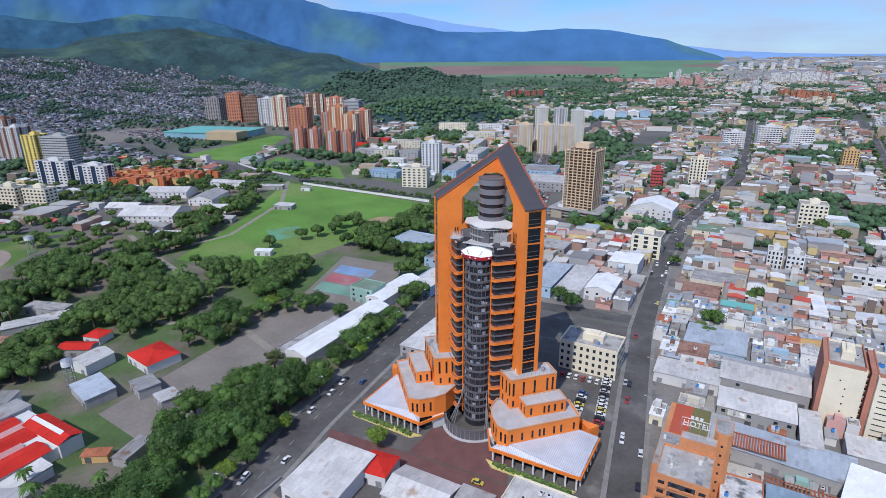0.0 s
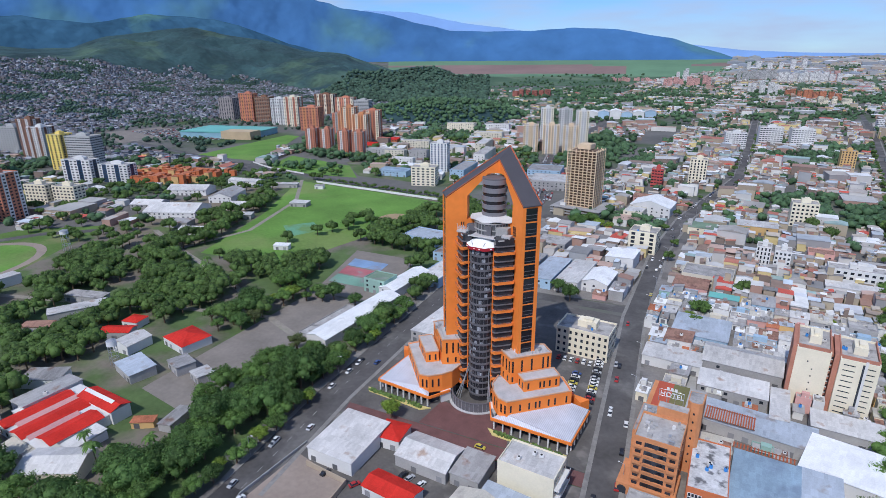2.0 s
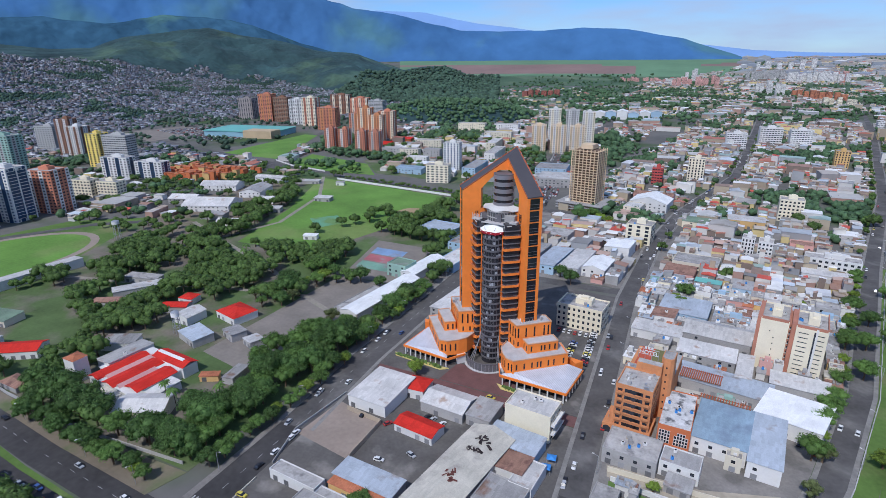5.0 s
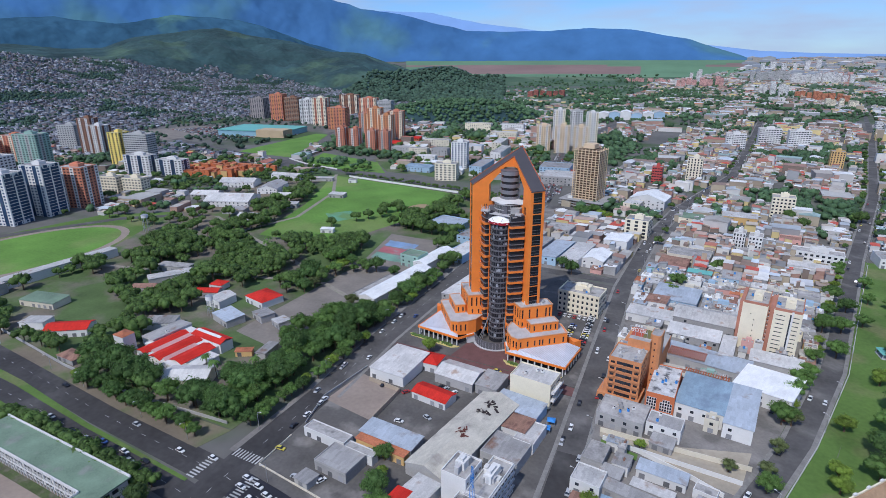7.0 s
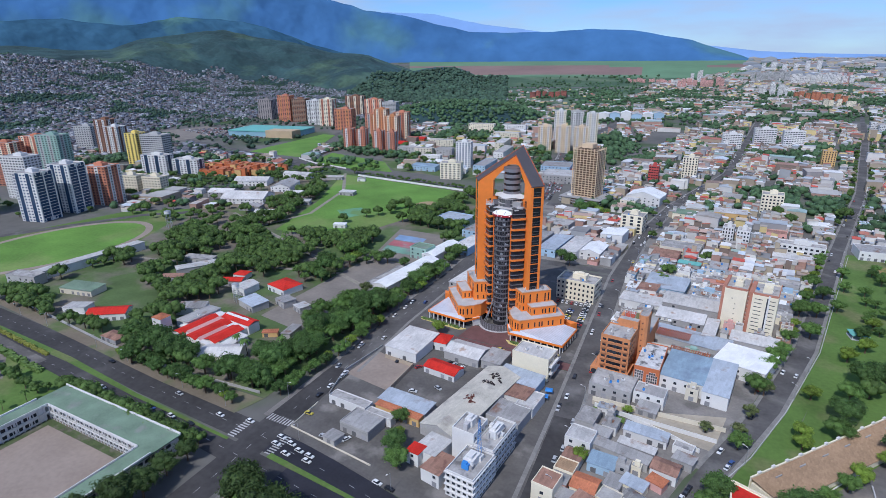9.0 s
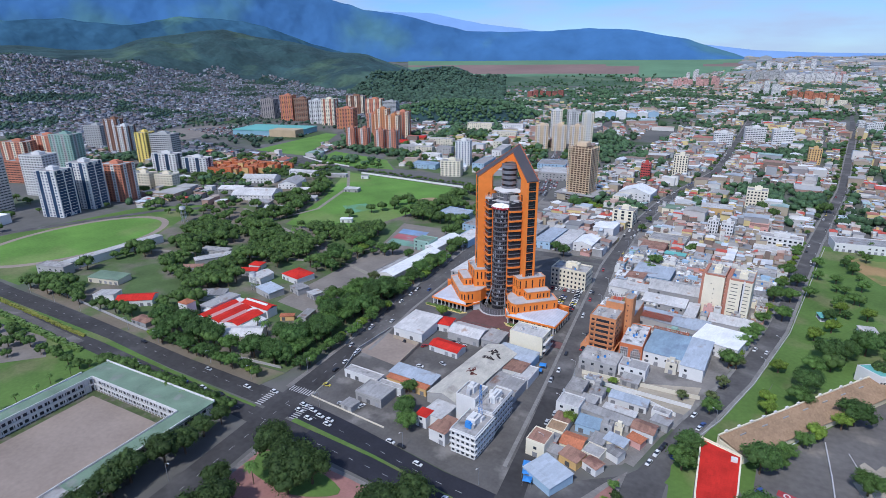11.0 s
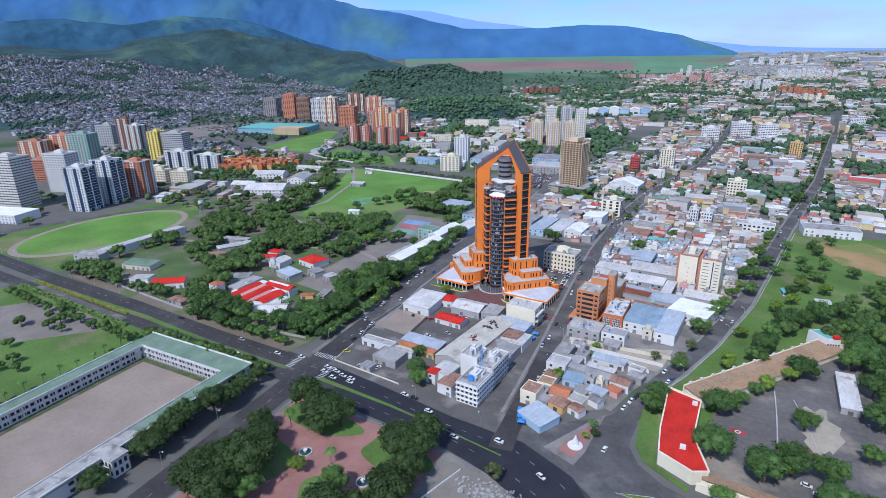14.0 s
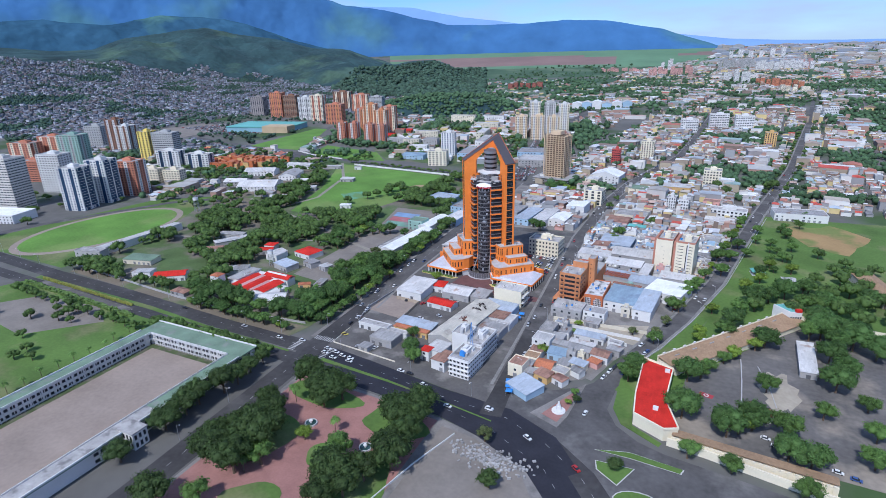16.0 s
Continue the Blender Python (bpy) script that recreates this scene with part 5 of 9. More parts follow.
for nm, x0, x1, y0, y1, z in (("rear_wing", -9.7, 10.4, 25, 50.2, 12.9), ("rear_block", -9.7, 6.8, 6, 25, 16.9), ("middle_block", -7.2, 7.2, 6, 10, 22.5), ("stair_tower", -3, 7.2, 9.5, 13.5, 26.6), ("lower_storey", -11, 8, -7.6, 6, 4.2)):
    m = Mesh()
    m.box(x0, x1, y0, y1, 0, z)
    part(nm, m, HOTELBRICK, hotel)
    if z > 25:
        m = Mesh()
        m.box(x0 + .3, x1 - .3, y0 + .3, y1 - .3, z, z + 0.12)
        part("roof", m, ROOFS[R_CONC], hotel)
shaft = [(6.0, 15.2), (7.2, 14.0), (9.8, 14.0), (11.0, 15.2), (11.0, 22), (6.0, 22)]
m = Mesh()
m.prism(shaft, 0, 28.6)
sh_ = part("stair_shaft", m, HOTELBRICK, hotel, "tall orange brick stair shaft with chamfered corners")
m = Mesh()
m.prism([(8.5 + (a - 8.5) * 0.86, 18 + (b_ - 18) * 0.9) for a, b_ in shaft], 28.6, 28.72)
part("roof", m, ROOFS[R_CONC], sh_)
for f in range(7):
    put_pane(sh_, 8.5, 14.0, 4.2 + f * 3.3, 0, 0.6, 0.8)
m = Mesh()
for x0, x1, y0, y1 in ((-7.3, 7.3, -6.05, -5.7), (-7.3, 7.3, 9.1, 9.45), (-7.3, -7, -5.7, 9.1), (7, 7.3, -5.7, 9.1)):
    m.box(x0, x1, y0, y1, 22.3, 23.4)
part("roof_kerb", m, HOTELBRICK, hotel)
for k in range(4):                                 # arched street openings of the lower storey
    m = Mesh()
    cx = -9 + k * 4.6
    arch = [(cx - 1.5, 0.1), (cx + 1.5, 0.1)] + [(cx + 1.5 * math.cos(a * math.pi / 8), 2.0 + 1.3 * math.sin(a * math.pi / 8)) for a in range(9)]
    m.loft([(a, -7.66, z) for a, z in arch], [(a, -7.5, z) for a, z in arch])
    part("arched_opening", m, WINDOW, hotel)
for f in range(7):
    for px in (-5.4, -1.8, 1.8, 5.4):
        m = Mesh()
        m.box(px - 1.4, px + 1.4, -6.5, -6.0, f * 3.2 + 0.35, f * 3.2 + 0.95)
        part("sill", m, HOTELBRICK, hotel)
for f in range(6):
    for px in (-5.4, 5.4):
        m = Mesh()
        z_ = f * 3.2 + 3.5
        m.box(px - 1.3, px + 1.3, -7.1, -6.02, z_, z_ + 0.2)
        m.box(px - 1.3, px + 1.3, -7.1, -6.95, z_ + 0.2, z_ + 0.95)
        for sx in (-1.3, 1.15):
            m.box(px + sx, px + sx + 0.15, -6.95, -6.02, z_ + 0.2, z_ + 0.95)
        part("balcony", m, HOTELBRICK, hotel)
    m = Mesh()
    m.box(-3.6, 3.6, -6.06, -6.0, f * 3.2 + 4.0, f * 3.2 + 5.7)
    part("window_band", m, WINDOW, hotel)
random.seed(77)
for k in range(26):
    m = Mesh()
    if k < 12:
        fx, fy, fz = random.uniform(-6, 5), random.uniform(-5, 7), 22.62
    else:
        fx, fy, fz = random.uniform(-9, -4), random.uniform(7, 22), 17.2
    m.box(fx, fx + random.uniform(0.5, 1.8), fy, fy + random.uniform(0.5, 1.6), fz, fz + random.uniform(0.4, 1.5))
    part("roof_box", m, random.choice((GREY, WHITE, TERRACE, METAL)), hotel)
take(66, -8, 24, 52)
corner = high_building(37.2, -118.5, 8.4, 21, 12, -4, WHITE, "white four-storey street wing with long balconies", 3, 4, True, sides=(0, 1), wide=0.6, tall=0.42, kind="corner_building", band=TERRACE)
lowcorner = high_building(35, -137.6, 12, 17, 11, -5, WHITE, "white four-storey corner block with balconies", 5, 4, True, sides=(0, 1), wide=0.55, tall=0.42, kind="corner_building", band=WHITE)
tallcorner = high_building(27.2, -121.5, 10, 12, 15.5, -4, WHITE, "tall blank white block with a stepped roof", 3, 5, True, sides=(1,), wide=0.3, tall=0.3, kind="corner_building")
for e_, hh in ((corner, 12), (lowcorner, 11), (tallcorner, 15.5)):
    for _ in range(6):
        m = Mesh()
        fx, fy = random.uniform(-3.6, 1.4), random.uniform(-5, 3)
        m.box(fx, fx + random.uniform(1.2, 3.4), fy, fy + random.uniform(1.2, 3), hh, hh + random.uniform(0.8, 3.2))
        part("roof_box", m, random.choice((WHITE, GREY, BLUE, TERRACE)), e_)
cube = high_building(29, -45.5, 20, 13, 12, -4, CREAM, "blank cream-white block with a pale roof", 3, 3, False, sides=(1,), wide=0.6, tall=0.3, kind="store_building", top=False)
m = Mesh()
m.box(-9.7, 9.7, -6.2, 6.2, 12, 12.12)
part("roof", m, ROOFS[R_LIGHT], cube)
m = Mesh()
for x0, x1, y0, y1 in ((-10.05, 10.05, -6.55, -6.25), (-10.05, 10.05, 6.25, 6.55), (-10.05, -9.75, -6.25, 6.25), (9.75, 10.05, -6.25, 6.25)):
    m.box(x0, x1, y0, y1, 11.6, 12.7)
part("parapet", m, CREAM, cube)
for zz in (4, 8):
    m = Mesh()
    m.box(10, 11.8, -6, 6, zz, zz + 0.25)
    m.box(11.65, 11.8, -6, 6, zz + 0.25, zz + 1.1)
    part("balcony", m, WHITE, cube)
txt = bpy.data.curves.new("hotel_letters", "FONT")
txt.body, txt.size, txt.extrude = "HOTEL", 2.5, 0.15
tmp = bpy.data.objects.new("hotel_letters", txt)
scene.collection.objects.link(tmp)
letters = bpy.data.meshes.new_from_object(tmp)
bpy.data.objects.remove(tmp)
letters.materials.append(WHITE)
sign = thing("hotel_sign", "white block letters on a thin steel roof frame", "sign", 64.8, -13.6, 29.2, -4)
part("letters", letters, None, sign).matrix_basis = pose(0, 0, 0, 90, 0, 0)
b = Mesh()
for k in range(4):
    b.tube((-0.3 + k * 2.7, 0.3, -2.7), (-0.3 + k * 2.7, 0.3, 2.4), 0.1, sides=4)
for zz in (-0.3, 2.3):
    b.tube((-0.3, 0.3, zz), (7.8, 0.3, zz), 0.08, sides=4)
part("frame", b, METAL, sign)
for k in range(3):
    bar = Mesh()
    bar.box(2.0 + k * 1.3, 2.9 + k * 1.3, -0.1, 0.1, 2.5, 3.6)
    part("mark", bar, WHITE, sign, "white unreadable mark")

RAWFRAME = M("pale_raw_concrete", (0.64, 0.49, 0.33), 0.9, var=0.12, big=0.15)
unfinished = thing("unfinished_tower", "bare concrete tower frame standing unfinished on a podium", "tower block", -38, 322, 0.1, -10)
for f in range(21):
    m = Mesh()
    m.box(-14, 14, -11, 11, 8 + f * 2.55, 8.35 + f * 2.55)
    part("floor_slab", m, RAWFRAME, unfinished)
for px in range(8):
    for py in (-10.7, 10.7):
        m = Mesh()
        m.box(-13.9 + px * 3.9, -13.1 + px * 3.9, py - 0.4, py + 0.4, 8, 61)
        part("column", m, RAWFRAME, unfinished)
for py in range(4):
    for px in (-13.6, 13.6):
        m = Mesh()
        m.box(px - 0.4, px + 0.4, -6.2 + py * 4.1, -5.4 + py * 4.1, 8, 61)
        part("column", m, RAWFRAME, unfinished)
# dark block stands in for the shade inside the open floors
m = Mesh()
m.box(-11.5, 11.5, -8.5, 8.5, 8, 60)
part("inner_wall", m, M("shade_core_block", (0.17, 0.115, 0.08), 0.95), unfinished)
m = Mesh()
m.box(-6, 6, -7, 5, 61, 65.5)
part("lift_house", m, RAWFRAME, unfinished)
for f in range(3):
    m = Mesh()
    m.box(-24, 24, -20, 20, 2.2 + f * 2.6, 2.9 + f * 2.6)
    part("podium_slab", m, GREY, unfinished)
m = Mesh()
m.box(-22, 22, -18, 18, 0, 7.6)
part("podium_core", m, M("shade_core_block"), unfinished)
take(-38, 322, 54, 48)

TOWERBRICK = M("weathered_tower_brick", (0.52, 0.205, 0.125), 0.85, var=0.14, big=0.06, rand=0.25)
BANDED = M("tower_grey_paint", (0.42, 0.42, 0.41), 0.8, var=0.1)
TALL = []
TALL += [
    (-194, 648, 22, 18, 40, 15, M("tan_render", (0.70, 0.54, 0.36), 0.8, var=0.1), "cream ribbed apartment tower", 6, WHITE, WINDOW), (-160, 640, 24, 18, 42, 15, M("tan_render", (0.70, 0.54, 0.36), 0.8, var=0.1), "cream ribbed apartment tower", 6, WHITE, WINDOW), (-133, 650, 22, 18, 41, 15, M("tan_render", (0.70, 0.54, 0.36), 0.8, var=0.1), "cream ribbed apartment tower", 6, WHITE, WINDOW), (-189, 716, 20, 18, 60, 15, WHITE, "slim white apartment tower", 5, CREAM, WINDOW),
    (-161, 724, 21, 18, 58, 15, BANDED, "slim grey apartment tower", 5, WHITE, WINDOW), (-135, 731, 20, 18, 56, 15, WHITE, "slim white apartment tower", 5, CREAM, WINDOW), (52, 500, 18, 16, 29, 0, CREAM, "pale yellow apartment block", 5, None, WINDOW), (144, 362, 20, 16, 20, 0, CREAM, "cream eight-storey block", 6, None, WINDOW),
    (140, 860, 34, 18, 29, 8, WHITE, "white slab block with rows of windows", 8, None, WINDOW), (184, 858, 32, 18, 28, 8, WHITE, "white slab block with rows of windows", 8, None, WINDOW), (90, 806, 30, 16, 24, 8, WHITE, "white slab block", 8, None, WINDOW), (221, 684, 17, 16, 22, 0, M("ochre_paint"), "ochre apartment block", 5, None, WINDOW),
]
TALL += [
    (29, 234, 20, 18, 16, -4, CREAM, "pale yellow seven-storey corner block", 3, None, WINDOW), (-520, 4, 26, 22, 49, 14, WHITE, "white tower with deep blue window bays", 6, BLUEGLASS, BLUEGLASS), (-524, 40, 26, 22, 51, 14, WHITE, "white tower with deep blue window bays", 6, BLUEGLASS, BLUEGLASS), (-600, -26, 36, 26, 60, 14, M("offwhite_tower", (0.58, 0.55, 0.50), 0.8), "off-white residential tower", 8, None, WINDOW),
    (-637, 52, 34, 22, 49, 14, WHITE, "white residential tower", 8, None, WINDOW), (-524, 76, 32, 22, 43, 14, TOWERBRICK, "red brick tower with white bays", 7, WHITE, WINDOW), (-897, 158, 46, 24, 34, 14, TOWERBRICK, "orange brick slab block", 8, CREAM, WINDOW), (-879, 195, 42, 24, 40, 14, TOWERBRICK, "orange brick slab block", 8, CREAM, WINDOW),
    (-763, 158, 38, 22, 53, 14, GREENWALL, "grey-green residential tower", 7, BANDED, WINDOW), (-737, 80, 34, 20, 29, 14, TOWERBRICK, "orange brick block", 6, None, WINDOW), (-929, 306, 36, 22, 41, 14, BANDED, "grey residential tower", 7, None, WINDOW), (-850, 292, 26, 22, 57, 14, BROWN, "brown and white residential tower", 6, WHITE, WINDOW),
]
TALL += [
    (-815, 285, 26, 22, 48, 14, WHITE, "white residential tower with brown bays", 6, BROWN, WINDOW), (-722, 256, 20, 22, 46, 14, YELLOW, "tower with a bright yellow blank wall", 3, None, WINDOW), (-692, 268, 40, 20, 44, 14, BANDED, "grey banded office slab", 10, None, WINDOW), (-622, 216, 40, 16, 26, 14, WHITE, "white blocks with blue stair panels", 7, BLUEGLASS, WINDOW),
    (-578, 232, 40, 16, 21, 14, WHITE, "white blocks with blue stair panels", 7, BLUEGLASS, WINDOW), (-552, 128, 26, 14, 20, 14, CREAM, "cream four-storey block", 6, None, WINDOW), (-522, 138, 26, 14, 19, 14, CREAM, "cream four-storey block", 6, None, WINDOW), (-992, 812, 38, 26, 49, 12, M("dun_tower", (0.30, 0.27, 0.26)), "dun concrete tower", 6, None, WINDOW),
    (-912, 796, 34, 24, 62, 12, TOWERBRICK, "orange brick tower", 6, HOTELBRICK, WINDOW), (-874, 806, 36, 24, 55, 12, BROWN, "brown unfinished tower", 6, None, WINDOW), (-803, 776, 32, 24, 55, 12, WHITE, "white tower with grey bays", 6, BANDED, WINDOW), (-757, 766, 32, 24, 60, 12, CREAM, "cream tower with brick bays", 6, TOWERBRICK, WINDOW),
]
TALL += [
    (-676, 724, 40, 24, 45, 12, TOWERBRICK, "orange brick tower", 6, HOTELBRICK, WINDOW), (-842, 990, 50, 26, 50, 12, BROWN, "brown brick slab tower", 8, CREAM, WINDOW), (-760, 960, 46, 26, 46, 12, TOWERBRICK, "red brick slab tower", 8, CREAM, WINDOW), (-690, 930, 36, 26, 44, 12, BANDED, "grey slab tower", 8, None, WINDOW),
    (-512, 520, 16, 20, 34, 14, TOWERBRICK, "red brick tower with white bays", 4, WHITE, WINDOW), (-490, 528, 16, 20, 33, 14, TOWERBRICK, "red brick tower with white bays", 4, WHITE, WINDOW), (-442, 508, 16, 20, 35, 14, TOWERBRICK, "red brick tower with white bays", 4, WHITE, WINDOW), (-420, 514, 16, 20, 34, 14, TOWERBRICK, "red brick tower with white bays", 4, BANDED, WINDOW),
    (-500, 606, 24, 22, 60, 14, HOTELBRICK, "orange brick tower with cream bays", 5, CREAM, WINDOW), (-470, 596, 24, 22, 50, 14, HOTELBRICK, "orange brick tower with cream bays", 5, CREAM, WINDOW), (-492, 664, 28, 22, 50, 14, TOWERBRICK, "red brick tower with cream bays", 5, CREAM, WINDOW), (-569, 676, 26, 22, 42, 14, TOWERBRICK, "red brick tower with grey bays", 5, BANDED, WINDOW),
]
TALL += [
    (-530, 640, 26, 22, 46, 14, HOTELBRICK, "orange brick tower", 5, CREAM, WINDOW), (-252, 450, 22, 18, 36, 14, WHITE, "white tower with blue-grey windows", 5, None, BLUEGLASS), (-232, 370, 28, 18, 21, 14, CREAM, "cream six-storey block", 5, None, WINDOW), (109, 234, 9, 12, 15, -4, WHITE, "white six-storey block", 4, None, WINDOW),
    (121, 236, 10, 12, 13, -4, WHITE, "white five-storey block", 4, None, WINDOW), (163, 222, 34, 13, 10, -4, WHITE, "white four-storey block with window bands", 9, None, WINDOW), (-90, 560, 20, 16, 26, 10, M("rust_block", (0.30, 0.16, 0.12)), "dark brick tower under construction", 5, None, WINDOW), (12, 470, 12, 12, 20, 0, M("crimson_paint", (0.45, 0.08, 0.07)), "crimson narrow block", 4, None, WINDOW),
]
for x, y, w, d, h, deg, wall, lab, cols, acc, gl in TALL:
    tb = high_building(x, y, w, d, h, deg, wall, lab, cols, accent=acc, glass=gl, band=CONCRETE if "construction" in lab or "unfinished" in lab else None)
    if "deep blue" in lab:                         # glazed east front with white slab edges
        m = Mesh()
        m.box(w / 2, w / 2 + 0.4, -d / 2 + 1.2, d / 2 - 1.2, 3, h - 2)
        gf = part("glass_front", m, BLUEGLASS, tb, "dark blue glazed front")
        for f in range(int(h / 3) - 1):
            m = Mesh()
            m.box(w / 2 + 0.4, w / 2 + 0.6, -d / 2 + 1.2, d / 2 - 1.2, 3.4 + f * 3, 3.75 + f * 3)
            part("slab_edge", m, WHITE, gf)
        for yy in (-d / 2 + 0.6, 0, d / 2 - 0.6):
            m = Mesh()
            m.box(w / 2, w / 2 + 0.9, yy - 0.6, yy + 0.6, 0, h + 0.8)
            part("pier", m, WHITE, tb)

mall = thing("shopping_mall", "long teal-roofed mall with a tan corner block", "mall", -775, 600, 0.1, 12)
m = Mesh()
m.box(-75, 75, -45, 45, 0, 10)
part("wall", m, M("mall_blue", (0.25, 0.42, 0.50)), mall)
m = Mesh()
m.box(-76, 76, -46, 46, 10, 11.5)
part("roof", m, TEAL, mall)
m = Mesh()
m.box(18, 78, -54, -20, 0, 14)
part("corner_block", m, M("mall_tan", (0.50, 0.38, 0.24)), mall)
take(-775, 600, 170, 130)

# -- hand-placed low buildings round the tower --
# x, y, width, depth, height, turn, roof, wall, shape, ridge
LOW = []
LOW += [
    (-40, -55, 20, 25, 5.6, -2, R_LIGHT, 0, "shed", "y"), (-27.5, -44, 10.5, 11, 4.8, 4, R_RED, 0, "hip", "x"), (-8.5, -49, 21, 15, 4.8, -3, R_LIGHT, 3, "gable", "x"), (8.5, -49, 11, 14, 4.8, -3, R_GREY, 3, "shed", "y"),
    (-12.5, -69.5, 19, 9.5, 3.6, -6, R_RED, 0, "gable", "x"), (14.5, -91, 18.5, 58, 5.4, -7.5, R_TAN, 3, "gable", "y"), (27, -61.5, 22, 12, 4.8, -6, R_BLUE, 7, "shed", "y"), (28, -74, 18, 11, 4, -6, R_RUST, 0, "shed", "x"),
    (38, -78, 9, 15, 4.4, -4, R_LIGHT, 0, "flat", "x"), (33, -92, 16, 15, 4.8, -5, R_GREY, 3, "flat", "x"), (-13, -106, 26, 9.5, 4.8, -3, R_BLUE, 3, "shed", "y"), (-13, -112.5, 24, 4.6, 4.2, -3, R_CLAY, 6, "shed", "y"),
    (-23, -127.5, 16, 12, 4.6, -4, R_GREY, 3, "flat", "x"), (-38, -116, 22, 6, 4, -3, R_CONC, 0, "flat", "x"),
]
LOW += [
    (-19, -119, 14, 4, 4, -3, R_CONC, 0, "flat", "x"), (9, -134.5, 6, 6, 6, -6, R_RED, 0, "shed", "x"), (14, -129, 11, 12, 6, -10, R_LIGHT, 0, "shed", "x"), (21.5, -138, 9, 12, 6, -10, R_RUST, 0, "shed", "x"),
]
# across the east street
LOW += [
    (70, -46.5, 20, 15, 6.4, -3, R_CONC, 3, "flat", "x"), (87.5, -46.5, 14, 10, 6, -4, R_GREY, 0, "flat", "x"), (100.5, -18.5, 20, 28, 7.4, -5, R_SKY, 0, "shed", "y"), (116.4, -22, 11.4, 33, 7.2, -5, R_BLUE, 0, "shed", "y"),
    (127, 6, 25, 24, 6.6, -16, R_WHITE, 0, "shed", "x"), (99.5, 20.5, 40, 15, 5.2, -8, R_BLUE, 3, "shed", "y"), (91, 46, 27, 14, 6.2, -3, R_LIGHT, 3, "shed", "y"), (108.4, 38, 6.6, 25, 6, -4, R_LIGHT, 3, "shed", "x"),
    (95, 71.5, 33, 20, 6.4, -4, R_LIGHT, 3, "gable", "x"), (76, 102, 27, 24, 4.6, -4, R_BLUE, 7, "shed", "y"), (131, 33, 24, 12, 5.6, -4, R_LIGHT, 3, "shed", "y"), (65, 64, 26, 13, 5, -3, R_LIGHT, 0, "shed", "y"),
    (66.5, -94, 11, 10, 6, -4, R_LIGHT, 0, "flat", "x"), (65.5, -78, 8.5, 12, 5, -4, R_CONC, 3, "flat", "x"),
]
LOW += [
    (83.5, -94, 23, 5.4, 3.8, -9, R_GREY, 3, "shed", "y"), (88.5, -87.6, 15, 4.4, 3.6, -7, R_LIGHT, 3, "shed", "y"), (90.5, -76.6, 18, 6.4, 3.8, -4, R_BLUE, 0, "shed", "y"), (78, -104, 10.5, 8, 4, -2, R_SKY, 7, "shed", "y"),
    (91.5, -111, 9, 6, 4, -14, R_BLUE, 1, "shed", "y"), (88, -56.4, 9, 7.5, 3, -6, R_GREY, 3, "shed", "y"), (-29.5, -140, 7, 6, 2.8, -8, R_GREY, 3, "shed", "x"), (66.5, -106, 7.5, 7, 4, -4, R_RUST, 0, "shed", "x"),
    (66, -114, 8, 7.5, 4.4, -4, R_BROWN, 1, "flat", "x"), (65.5, -121, 6.5, 5.5, 3.6, -4, R_GREY, 4, "shed", "y"), (84.5, -113, 6, 8, 3.6, -8, R_GREY, 0, "shed", "x"), (84.5, -122, 8, 7.5, 3.8, -12, R_CONC, 2, "flat", "x"),
    (92.5, -118, 6.5, 5.5, 3.6, -24, R_GREY, 0, "gable", "x"), (77, -129, 8.5, 7, 4, -18, R_RUST, 6, "shed", "y"),
]
LOW += [
    (86, -129.5, 7, 5.5, 3.6, -26, R_RUST, 0, "shed", "y"), (69.5, -128.5, 5, 6, 3.4, -8, R_GREY, 3, "shed", "x"), (99, -105, 6.5, 5, 3.4, -20, R_CLAY, 4, "shed", "y"), (107, -87, 8, 6, 3.6, -14, R_GREY, 3, "shed", "x"),
    (73, -85, 8, 6, 3.6, -6, R_GREY, 3, "shed", "y"), (106, -79, 8, 5, 3.4, -10, R_CONC, 0, "flat", "x"), (75, -119.5, 9.5, 9, 3.8, -4, R_CLAY, 1, "gable", "x"), (101, -97, 10, 8, 4.6, -8, R_RUST, 0, "gable", "x"),
    (62.5, -128, 8.5, 10, 7.5, -6, R_RUST, 1, "flat", "x"), (71, -143, 15, 13, 3.8, -28, R_BLUE, 7, "shed", "y"),
]
# west park
LOW += [
    (-99, 36, 13, 66, 5.6, -5, R_WHITE, 0, "gable", "y"), (-110, 26, 8, 40, 4, -5, R_CONC, 3, "flat", "x"), (-178, -86, 11, 24, 5, -4, R_GREY, 0, "shed", "x"), (-128, -112, 22, 14, 5, 28, R_LIGHT, 1, "gable", "x"),
    (-183, -108, 8, 7, 12, 0, R_CLAY, 0, "hip", "x"), (-165, -23, 19, 16, 4.6, -12, R_RED, 0, "hip", "x"), (-164, -54, 18, 12, 4.4, -16, R_BLUE, 3, "shed", "y"), (-206, -33, 16, 8, 4.2, 24, R_RED, 3, "gable", "x"),
    (-255, -24, 12, 30, 4, -32, R_LIGHT, 3, "shed", "x"), (-252, -48, 16, 7, 4, 30, R_RUST, 3, "shed", "y"), (-194, -78, 18, 10, 4.4, 28, R_GREY, 0, "shed", "y"), (-235, -108, 24, 12, 4.6, 34, R_RED, 0, "gable", "x"),
    (-292, -91, 28, 13, 4, 12, R_GREEN, 2, "shed", "y"), (-203, -126, 14, 8, 3, 0, R_RUST, 3, "hip", "x"),
]
